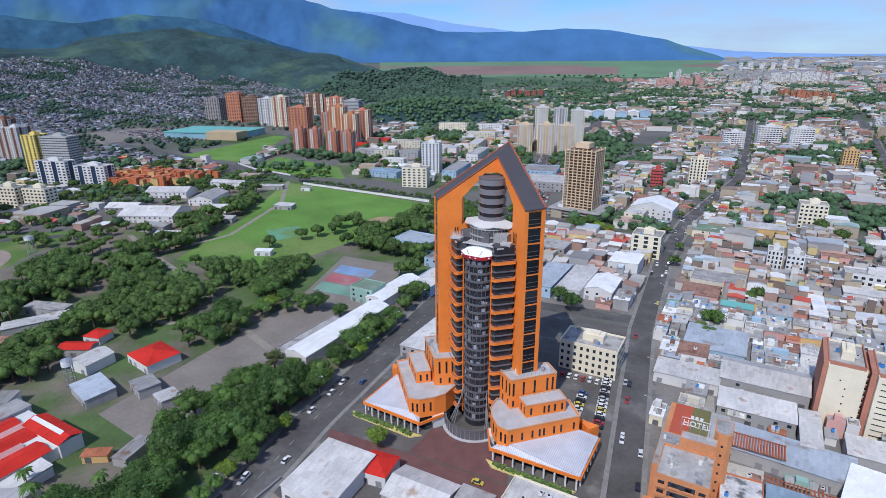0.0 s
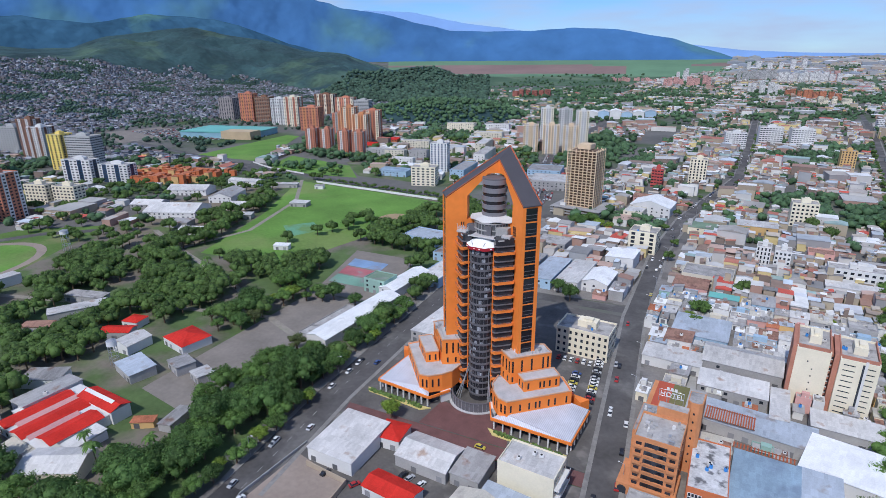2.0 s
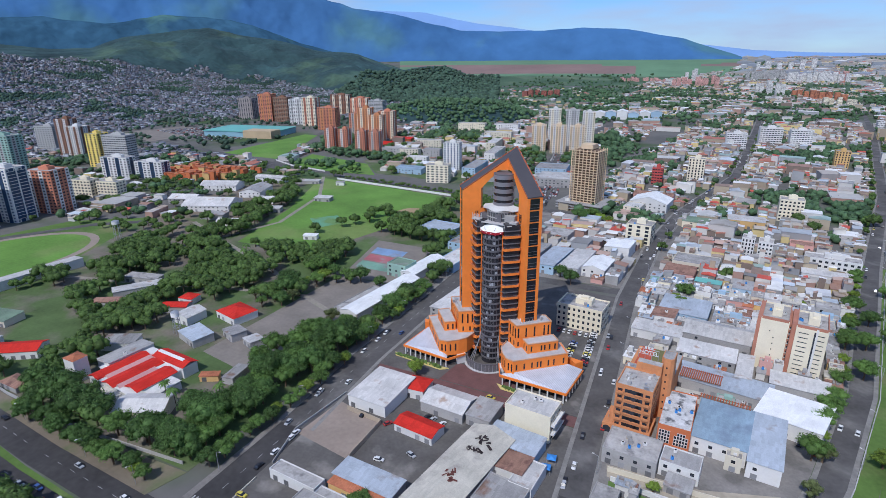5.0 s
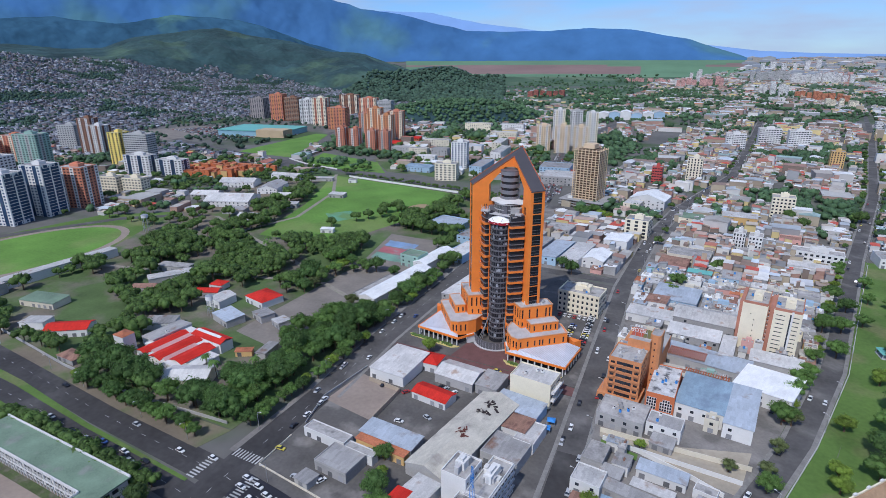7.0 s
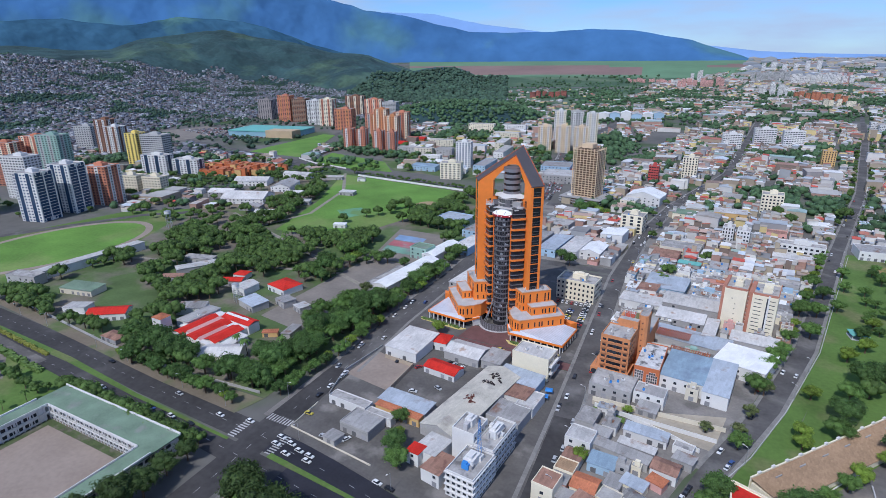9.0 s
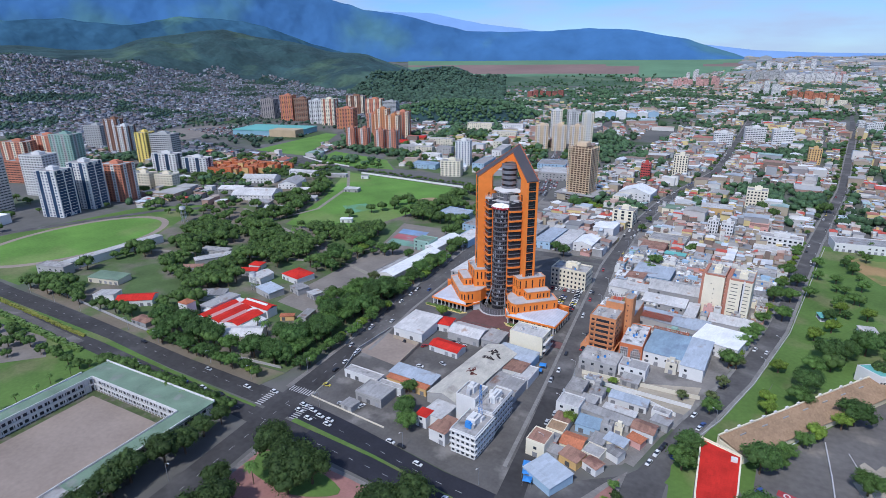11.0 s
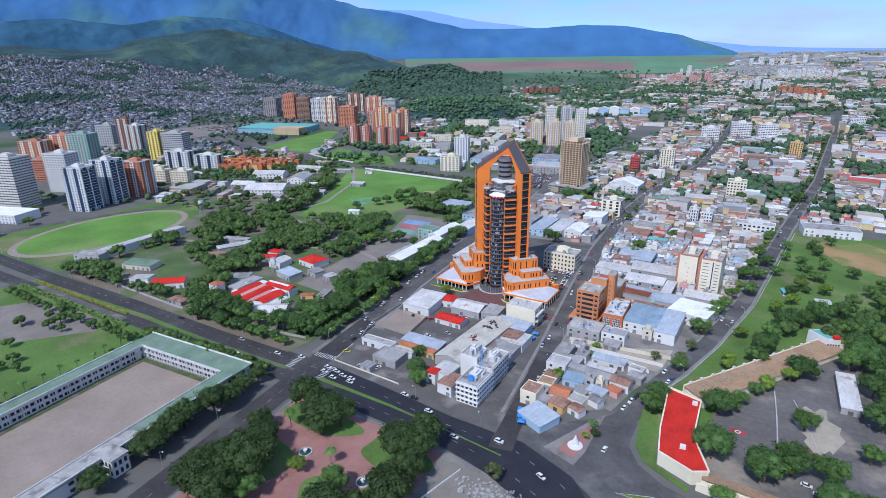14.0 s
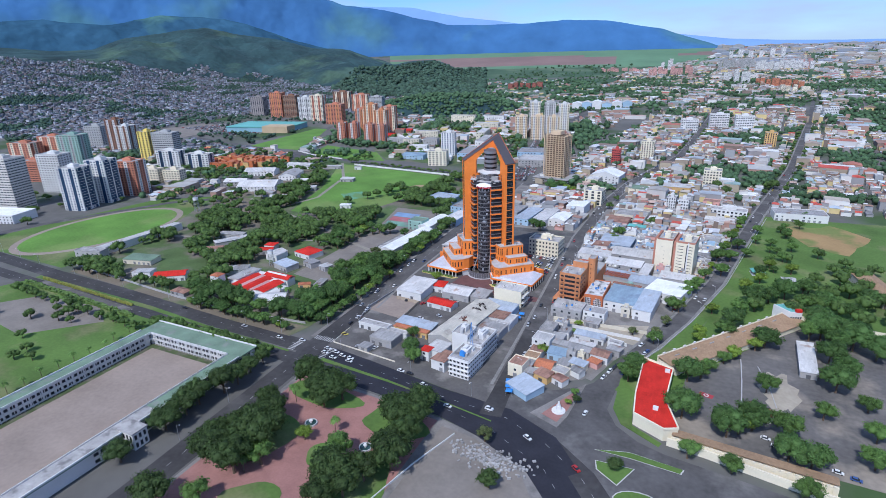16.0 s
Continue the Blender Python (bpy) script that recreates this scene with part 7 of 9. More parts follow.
for k in range(24):
    m = Mesh()
    c = B0 + d2 * (1 + k * 2.6) - n2 * .55
    m.prism([tuple(c), tuple(c + d2 * 1.3), tuple(c + d2 * 1.3 + n2 * .5), tuple(c + n2 * .5)], 0, 4.7, True)
    part("merlon", m, CREAM, south)
for i, (path, wd, hh, mt, lb) in enumerate((([(149, -91), (163.3, -68.8), (183, -41.5), (196, -24)], 0.4, 0.55, WHITE, "white kerb of the planted bed"), ([(172.6, -66.5), (172.9, -90), (172.5, -112)], 0.5, 0.9, TERRACE, "low pale barrier across the yard"),
                                            ([(181, -70), (186, -92), (188, -108)], 0.35, 0.4, TERRACE, "pale kerb line in the yard"))):
    m = Mesh()
    r_, l_ = ribbon(path, wd)
    for k in range(len(path) - 1):
        m.prism([r_[k], r_[k + 1], l_[k + 1], l_[k]], 0, hh, True)
    structure("wall_yard_kerb_%d" % (i + 1), m, mt, lb, "kerb")
slab("lawn_barrack_bed", [(143.5, -97), (149, -91), (163.3, -68.8), (183, -41.5), (196, -24), (203, -17), (197, -16), (170, -51), (145, -84)], 0.24, GRASS, "planted bed along the barrack range", "lawn")
slab("ground_yard_earth", [(184 + (8 + 2.5 * math.sin(2.2 * a)) * math.cos(a / 3) + 6, -92 + (19 + 4 * math.cos(1.9 * a)) * math.sin(a / 3)) for a in range(19)], 0.2, TANYARD, "bare tan earth round the yard trees", "ground")
badge = thing("painted_emblem", "red rectangle with a white ring painted on the yard", "ground marking", 156.5, -110, 0.165, -14)
m = Mesh()
m.box(-3.4, 3.4, -1.8, 1.8, 0, 0.012)
part("field", m, M("faded_red_paint", (0.35, 0.05, 0.06), 0.85, var=0.25, big=0.4), badge)
m = Mesh()
m.ring(0, 0, 0.8, 1.3, 0.012, 0.024, 24)
part("ring", m, WHITE, badge)

monument = thing("monument", "white stone statue group on a stepped plinth", "monument", 91.5, -153, 0.2)
m = Mesh()
m.disc(0, 0, 3.4, 0, 0.4, 16)
m.disc(0, 0, 2.6, 0.4, 0.8, 16)
part("steps", m, WHITE, monument)
m = Mesh()
m.prism(rect(0, 0, 2, 2, 20), 0.8, 3.0)
part("plinth", m, WHITE, monument)
m = Mesh()
m.loft([(0.8 * math.cos(a), 0.8 * math.sin(a), 3.0) for a in [i * math.pi / 5 for i in range(10)]], [(0.35 * math.cos(a), 0.3 * math.sin(a), 5.4) for a in [i * math.pi / 5 for i in range(10)]])
part("figure", m, WHITE, monument)

# ---- trees ----
def clump(m, c, r, n, size, flat=1.0):
    """Leaf cards scattered on a lumpy shell."""
    for _ in range(n):
        d = Vector((random.gauss(0, 1), random.gauss(0, 1), random.gauss(0.25, 1))).normalized()
        p = c + Vector((d.x, d.y, d.z * flat)) * r * random.uniform(0.55, 1.18)
        t = d.orthogonal().normalized()
        t = (t + d * random.uniform(-0.9, 0.9)).normalized()
        b = d.cross(t).normalized()
        s = size * random.uniform(0.6, 1.3)
        t, b = t * s, b * s * 0.8
        k = random.random() * math.pi
        t, b = t * math.cos(k) + b * math.sin(k), b * math.cos(k) - t * math.sin(k)
        m.poly([p - t * 0.5, p + b * 0.4, p + t * 0.5, p - b * 0.4])


def inner(m, c, r, flat):
    """A ragged dark body that closes a clump."""
    i = len(m.v)
    g_ = (1 + 5 ** 0.5) / 2
    for a, b, d in ((-1, g_, 0), (1, g_, 0), (-1, -g_, 0), (1, -g_, 0), (0, -1, g_), (0, 1, g_), (0, -1, -g_), (0, 1, -g_), (g_, 0, -1), (g_, 0, 1), (-g_, 0, -1), (-g_, 0, 1)):
        k = r / 1.9 * random.uniform(0.8, 1.2)
        m.v.append((c[0] + a * k, c[1] + b * k, c[2] + d * k * flat))
    for f in ((0, 11, 5), (0, 5, 1), (0, 1, 7), (0, 7, 10), (0, 10, 11), (1, 5, 9), (5, 11, 4), (11, 10, 2), (10, 7, 6), (7, 1, 8), (3, 9, 4), (3, 4, 2), (3, 2, 6), (3, 6, 8), (3, 8, 9), (4, 9, 5), (2, 4, 11), (6, 2, 10), (8, 6, 7), (9, 8, 1)):
        m.f.append(tuple(i + q for q in f))


def body(m, c, r, flat):
    """A lumpy closed body under the leaves."""
    b = bmesh.new()
    bmesh.ops.create_icosphere(b, subdivisions=2, radius=r)
    k = random.uniform(0, 50)
    for v in b.verts:
        v.co *= 1 + 0.34 * noise.noise(v.co * (2.2 / r) + Vector((k, k, k)))
    i = len(m.v)
    m.v += [(c[0] + v.co.x, c[1] + v.co.y, c[2] + v.co.z * flat) for v in b.verts]
    m.f += [tuple(i + v.index for v in f.verts) for f in b.faces]
    b.free()


def tree_kind(seed, leaf, radius, height, lobes, label):
    random.seed(seed)
    e = thing("tree", label, "tree", 0, 0, -500)
    t, c = Mesh(), Mesh()
    fork = height * 0.38
    t.tube((0, 0, -0.2), (0.1, 0, fork), 0.45, 0.32, 7)
    for k in range(lobes):
        a = 2 * math.pi * (k * 0.618 + random.random() * 0.1)
        rr = radius * 0.66 * math.sqrt((k + 0.5) / lobes)
        p = Vector((rr * math.cos(a), rr * math.sin(a), height * (0.84 - 0.46 * (rr / radius) ** 2) + random.uniform(-0.7, 0.7)))
        r = radius * random.uniform(0.24, 0.42)
        t.tube((0.1, 0, fork * random.uniform(0.75, 1)), p, 0.2, 0.06, 5)
        body(c, p, r * 0.74, 0.85)
        clump(c, p, r, 130, radius * 0.10, 0.95)
        for _ in range(2):                               # loose sprays that break the outline
            a2 = random.uniform(0, 2 * math.pi)
            clump(c, p + Vector((math.cos(a2) * r * 0.9, math.sin(a2) * r * 0.9, random.uniform(-0.2, 0.6) * r)), r * 0.5, 42, radius * 0.085, 0.8)
    part("trunk", t, BARK, e)
    cr = part("crown", c, LEAVES[leaf], e)
    for p in cr.data.polygons:
        p.use_smooth = True
    return e


TREES = [tree_kind(1, 0, 7.5, 10.5, 14, "broad dark green shade tree with dense crown"), tree_kind(2, 1, 6.5, 10.0, 12, "mid green park tree with lumpy crown"),
         tree_kind(3, 0, 8.6, 12.5, 17, "large dark green spreading tree"), tree_kind(4, 2, 4.8, 7.0, 10, "bright green young tree"),
         tree_kind(5, 1, 5.2, 8.4, 10, "round mid green tree"), tree_kind(6, 3, 4.6, 7.2, 9, "sparse olive green tree"),
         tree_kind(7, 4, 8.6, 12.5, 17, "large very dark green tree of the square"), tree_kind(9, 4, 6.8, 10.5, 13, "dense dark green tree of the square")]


def palm_kind(seed):
    random.seed(seed)
    e = thing("palm_tree", "slender palm with drooping green fronds", "palm", 0, 0, -500)
    t, c = Mesh(), Mesh()
    t.tube((0, 0, -0.2), (0.3, 0.1, 5), 0.26, 0.2, 6)
    t.tube((0.3, 0.1, 5), (0.4, 0.3, 10), 0.2, 0.16, 6)
    for k in range(18):
        a, lift = k * 2.4, random.uniform(0.2, 1.5)
        prev, w0 = Vector((0.4, 0.3, 10)), 0.2
        for s in range(1, 6):
            u = s / 5
            nx = Vector((0.4 + 3.4 * u * math.cos(a), 0.3 + 3.4 * u * math.sin(a), 10 + lift * 2 * u - 3.2 * u * u))
            sd = Vector((-math.sin(a), math.cos(a), 0))
            w1 = 0.62 * math.sin(math.pi * min(0.95, u * 0.9 + 0.05))
            c.poly([prev - sd * w0, nx - sd * w1 + Vector((0, 0, -0.25 * w1)), nx, prev])
            c.poly([prev, nx, nx + sd * w1 + Vector((0, 0, -0.25 * w1)), prev + sd * w0])
            prev, w0 = nx, w1
    part("trunk", t, BARK, e)
    part("crown", c, LEAVES[1], e)
    return e


PALM = palm_kind(8)
random.seed(11)
PLANTED = []


def plant(x, y, kind, s=1.0, z=0.1):
    k = PALM if kind == "p" else TREES[kind]
    PLANTED.append((x, y))
    return copy_thing(k, pose(x, y, z, 0, 0, random.uniform(0, 360)) @ Matrix.Diagonal((s, s, s * random.uniform(0.9, 1.1), 1)))


CLEAR = [[(-385, 330), (-260, 315), (-168, 305), (-170, 250), (-178, 178), (-188, 128), (-196, 86), (-280, 78), (-318, 190)],
         [(-152, -60), (-112, -66), (-108, 0), (-116, 60), (-150, 40)], [(-165, 60), (-108, 60), (-114, 142), (-172, 142)],
         [(-330, -112), (-212, -122), (-216, -84), (-262, -62), (-330, -40)], [(-200, -60), (-118, -70), (-118, -18), (-188, -14)], [(-190, -116), (-120, -122), (-120, -104), (-134, -70), (-190, -66)], [(-300, 75), (-200, 40), (-205, 55), (-290, 100)]]
TRACK = [(-500, -130), (-355, -130), (-340, -10), (-370, 50), (-500, 60)]
spots = 0
tries = 0
LATER = []
while spots < 600 and tries < 22000:
    tries += 1
    x, y = random.uniform(-345, -84), random.uniform(-128, 290)
    if any(inside(x, y, c) for c in CLEAR) or not free(x, y, 8, 8, 0.5) or any((x - a) ** 2 + (y - b) ** 2 < 46 for a, b in PLANTED):
        continue
    if y > 120 and x < -200 and random.random() < 0.25:
        continue
    if noise.noise((x / 40, y / 40, 4.0)) < -0.14:
        continue
    if x > -190 and y < 60 and spots < 400:
        plant(x, y, random.choice((0, 0, 1, 1, 2, 2, 4, 4, 3, 5)), random.uniform(0.7, 1.3))
    else:
        PLANTED.append((x, y))
        LATER.append((x, y, random.uniform(0.7, 1.35)))
    spots += 1
STANDING = []
STANDING += [
    (-172, -131, 2, 1), (-150, -128, 0, 1), (-139, -126, 2, 1), (-124, -128, 1, 1.1),
    (-107, -126, 2, 1.1), (-92, -126, 0, 1.1), (-105, -104, 2, 1), (-95, -96, 0, 1),
    (-94, -84, 2, 1), (-97, -70, 2, 1.1), (-88, -58, 0, 1), (-86, -40, 2, .9),
    (-84, 11, 0, .9), (-82, 25, 1, .9), (-80, -8, 1, .9), (-86, 45, 2, .8),
    (-84, 62, 0, .8), (-36, -31.5, 3, 1.05), (2, 116, 2, .8), (-8, 126, 0, .8),
    (-13, 277, 3, 1.3), (-30, 269, 2, 1),
]
STANDING += [
    (-22, 282, 1, 1.1), (-4, 270, 3, 1.1), (74, 126, 1, 1), (69, 117, 3, .8),
    (68, -50, 3, .7), (80, -62, 3, .6), (69, -104, 3, .9), (160, 61, 1, 1),
    (136, -16, 5, 1.1), (130, -40, 5, .9), (166, 96, 1, 1), (172, 130, 0, .9),
    (126, -56, 5, .9), (113, -60, 5, .8), (-2, -134, 0, .9), (-10, -116, 1, .7),
    (-6, -124, 3, .6), (4, -142, 1, .9), (120, -100, 2, .8), (118, -110, 1, .8),
    (126, -66, 1, .8),
]
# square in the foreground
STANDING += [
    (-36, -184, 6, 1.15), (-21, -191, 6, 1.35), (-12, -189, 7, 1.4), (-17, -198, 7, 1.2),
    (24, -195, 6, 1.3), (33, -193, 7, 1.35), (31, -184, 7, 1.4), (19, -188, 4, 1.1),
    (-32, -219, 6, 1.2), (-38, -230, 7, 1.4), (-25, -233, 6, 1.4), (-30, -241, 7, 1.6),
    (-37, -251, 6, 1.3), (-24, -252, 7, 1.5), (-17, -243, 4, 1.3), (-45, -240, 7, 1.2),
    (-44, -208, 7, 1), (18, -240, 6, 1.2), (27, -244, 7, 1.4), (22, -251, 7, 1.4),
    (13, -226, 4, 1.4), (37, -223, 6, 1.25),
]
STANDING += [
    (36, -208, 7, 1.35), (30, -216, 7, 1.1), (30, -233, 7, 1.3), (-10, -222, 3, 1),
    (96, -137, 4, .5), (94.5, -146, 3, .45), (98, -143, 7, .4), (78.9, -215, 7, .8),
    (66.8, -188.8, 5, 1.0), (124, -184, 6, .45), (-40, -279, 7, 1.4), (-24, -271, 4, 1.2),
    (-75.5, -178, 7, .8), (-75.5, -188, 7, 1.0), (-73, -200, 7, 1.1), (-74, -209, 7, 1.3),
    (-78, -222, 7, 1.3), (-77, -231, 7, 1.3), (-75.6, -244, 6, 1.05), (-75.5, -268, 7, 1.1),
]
# compound
STANDING += [
    (146.5, -135, 2, 1.2), (166, -141.5, 2, 1.15), (176.5, -132, 0, 1.3), (171, -137, 3, 1.4),
    (190, -131.5, 1, 1.2), (147, -101, 2, 1.0), (153, -95, 4, 1.1), (185, -46, 0, 1.25),
    (180, -52, 3, 1.1), (184, -95.5, 1, 1.05), (215.5, -82, 2, 1.2), (151, -163.4, 4, 1.05),
    (168, -165.8, 4, 1.05), (190, -148, 2, 1.0), (198, -151, 0, 1.2), (194.5, -170.6, 1, .9),
    (118.4, -113, 1, 1.1), (156, -87, 1, .8), (169, -66, 3, 1.1), (164, -74, 1, .7),
    (227, -95, 1, .9), (207, -110, 4, 1.1),
]
STANDING += [
    (222, -140, 1, 1.1), (230, -31, 2, 1.4), (222, -34, 0, 1.3), (215, -23, 2, 1.3),
    (209, -27, 1, 1.2), (240, -38, 0, 1.4), (216, -52, 2, 1.1), (222, -66, 0, 1.1),
    (222, -60, 0, 1), (232, -22, 2, 1.2), (216, -3, 2, 1.1), (226, -12, 0, 1.1),
    (226, -120, 1, 1), (150, -54, 3, 1.0), (150, -46, 3, 1), (164, -40, 1, 1.1),
    (168, -24, 2, 1), (156, -10, 3, 1.1), (172, -4, 1, 1), (180, 14, 2, 1.1),
    (190, 22, 0, 1.1), (200, 32, 2, 1.1),
]
STANDING += [
    (212, 44, 0, 1), (210, 16, 1, 1.1), (222, 22, 2, 1.1), (236, 10, 0, 1.1),
    (176, 40, 3, 1.2), (186, 56, 3, 1.1), (194, 90, 3, 1), (204, 110, 1, .8),
    (196, 130, 4, .7), (208, 84, 3, 1.2), (186, 150, 1, .7), (188, 180, 1, .8),
    (178, 110, 1, .8), (250, 40, 2, 1), (246, 90, 1, .9), (252, -20, 1, 1),
]
for x, y, k, sc in STANDING:
    plant(x, y, k, sc)
for k in range(30):                                      # shade trees that lean over the avenue's park side
    y = -124 + k * 6.4 + random.uniform(-2, 2)
    x = (-74.5 if y < -30 else -79) + random.uniform(-2.2, 1.6) - max(0.0, y) * 0.03
    if not -4 < y < 8:
        plant(x, y, random.choice((1, 1, 3, 4, 4, 0)), random.uniform(0.62, 0.98))
for k in range(12):
    plant(-90 + random.uniform(-5, 5), -124 + k * 8, random.choice((1, 2, 3, 0)), random.uniform(0.9, 1.2))
for k in range(19):                                      # ring road, town side
    y = -20 + k * 13.5 + random.uniform(-4, 4)
    for (xa, ya), (xb, yb) in zip(CURVE, CURVE[1:]):
        if ya <= y < yb:
            plant(xa + (xb - xa) * (y - ya) / (yb - ya) - 8.6, y, random.choice((3, 1, 4)), random.uniform(0.75, 1.05))
for k in range(16):                                      # along the park wall
    plant(-182 + k * 6.2 + random.uniform(-2, 2), -136.5 + random.uniform(-2, 1.5) - k * 0.2, random.choice((1, 3, 4, 0)), random.uniform(0.6, 0.95))
for path, d0, lo, hi in ((CURVE, 9.5, 262, 1050), (CURVE, -9.5, 262, 1050), (ST_EAST, 7.6, 150, 900), (ST_EAST, -7.6, 150, 900)):
    y = lo
    while y < hi:
        y += random.uniform(11, 40) * (1 if d0 in (9.5, -9.5) else 2.2)
        for (xa, ya), (xb, yb) in zip(path, path[1:]):
            if ya <= y < yb:
                LATER.append((xa + (xb - xa) * (y - ya) / (yb - ya) + d0, y, random.uniform(0.45, 0.8)))
for k in range(17):                                      # ring road row, avenue rows
    plant(188 + k * 1.9 + random.uniform(-4, 14), 74 + k * 10.8 + random.uniform(-5, 5), random.choice((1, 4, 0)), random.uniform(0.5, 0.8))
for k in range(34):
    x = -335 + k * 7.8 + random.uniform(-3, 3)
    LATER.append((x, -170 - random.uniform(0, 8) - k * 0.2 if x < -175 else -168.8, random.uniform(0.45, 0.8) if x < -175 else random.uniform(0.5, 0.65)))
for k in range(16):
    LATER.append((-300 + random.uniform(0, 110), -180 - random.uniform(0, 100), random.uniform(0.5, 0.8)))
for x, y in ((-100, -80), (-92, -72), (-104, -92), (-112, -100), (-118, -104), (-240, 60), (-236, 52), (-130, -100), (0, -212), (-20, -250), (12, -222), (-33, -200)):
    plant(x, y, "p", random.uniform(0.8, 1.1))
for _ in range(1500):
    x, y = random.uniform(-640, -352), random.uniform(-130, 370)
    if free(x, y, 9, 9) and not inside(x, y, CLEAR[0]) and not any((x - a) ** 2 + (y - b) ** 2 < 60 for a, b in PLANTED) and noise.noise((x / 50, y / 50, 1.0)) > -0.05 and not inside(x, y, TRACK) and road_gap(x, y, 3):
        PLANTED.append((x, y))
        LATER.append((x, y, random.uniform(0.6, 1.0)))
for x, y, sc in ((216, 50, 1.1), (238, 74, 1.1), (217, 20, 1.2), (197, 35, 1.0), (181, 4, 1.1), (207, 109, .8), (230, 128, .9), (203, 2, 1.2), (229, 14, 1.2), (226, 40, 1.2), (240, 50, 1.2), (250, 62, 1.1), (246, 28, 1.2), (258, 40, 1.1), (236, 92, 1.0), (252, 84, 1.1), (262, 100, 1.0), (222, 68, 1.0), (240, 2, 1.2), (256, 12, 1.2), (270, 60, 1.1), (246, 110, .9), (72, 112, .7), (98, 176, .8), (94, 172, .6), (150, 345, 1.1), (160, 322, 1.1), (211, 370, 1.1), (205, 366, 1.0)):
    LATER.append((x, y, sc))
for k in range(15):
    LATER.append((-176 + k * 6.6 + random.uniform(-2, 2), -170.2 - k * 0.05 + random.uniform(-1, 1), random.uniform(0.75, 1.05)))
for k in range(14):
    plant(-178 - random.uniform(0, 6), -186 - k * 9, "p", random.uniform(0.5, 0.75))
for k in range(40):
    LATER.append((-345 + k * 6 + random.uniform(-2, 2), 333 - k * 0.5 + random.uniform(-2, 2), random.uniform(0.35, 0.6)))
for _ in range(200):
    x, y = random.uniform(-430, -120), random.uniform(380, 780)
    if free(x, y, 8, 8) and road_gap(x, y, 3) and not inside(x, y, [(-495, 345), (-520, 480), (-370, 445), (-310, 350)]):
        LATER.append((x, y, random.uniform(0.6, 1.1)))
for x, y, sc in ((-205, 207, 1.3), (-212, 196, 1.2), (-196, 200, 1.1), (-208, 182, 1.1), (-216, 170, 1.0), (-222, 158, 1.0), (-232, 132, 1.0), (-335, 205, 1.0), (-342, 215, .9), (-348, 240, 1.1), (-362, 250, 1.1), (-372, 270, 1.1), (-350, 205, 1.1), (-410, 200, .9), (-362, 215, .9)):
    LATER.append((x, y, sc))
rest_trunk, rest_crown = Mesh(), Mesh()
for x, y, sc in LATER:
    hh, rr = 9.5 * sc, 6.6 * sc
    rest_trunk.tube((x, y, 0), (x, y, hh * 0.6), 0.4 * sc, 0.25 * sc, 5)
    for k in range(7):
        a, q = k * 2.4 + x, rr * 0.62 * math.sqrt((k + 0.4) / 7)
        p = Vector((x + q * math.cos(a), y + q * math.sin(a), hh * (0.82 - 0.42 * (q / rr) ** 2) + random.uniform(-.6, .6)))
        r = rr * random.uniform(0.34, 0.5)
        inner(rest_crown, p, r * 0.84, 0.95)
        clump(rest_crown, p, r, 56, rr * 0.155, 0.95)
woods = thing("park_wood", "dense mid green park trees seen as one canopy", "trees")
woods["kind"] = "stuff"
part("trunks", rest_trunk, BARK, woods, kind="stuff")
wood_crowns = part("crowns", rest_crown, M("leaf_wood", (0.105, 0.175, 0.045), 0.7, var=0.35, big=0.07, fine=1.5, island=0.8, thin=0.35), woods, kind="stuff")
for p in wood_crowns.data.polygons:
    p.use_smooth = True
# ---- town fill ----
random.seed(5)
SECTOR = (100.0, -240.0)


def seen_sector(x, y, a0=-24, a1=68):
    a = math.degrees(math.atan2(-(x - SECTOR[0]), y - SECTOR[1]))
    return a0 < a < a1


BLOCK_EAST = [(66, -137), (96, -119), (110, -86), (130, -24), (148, 52), (179, 240), (181, 256), (50, 261), (49, 110), (56, 14), (62, -78)]
ROOF_GEAR = []
FAR_LOTS = []


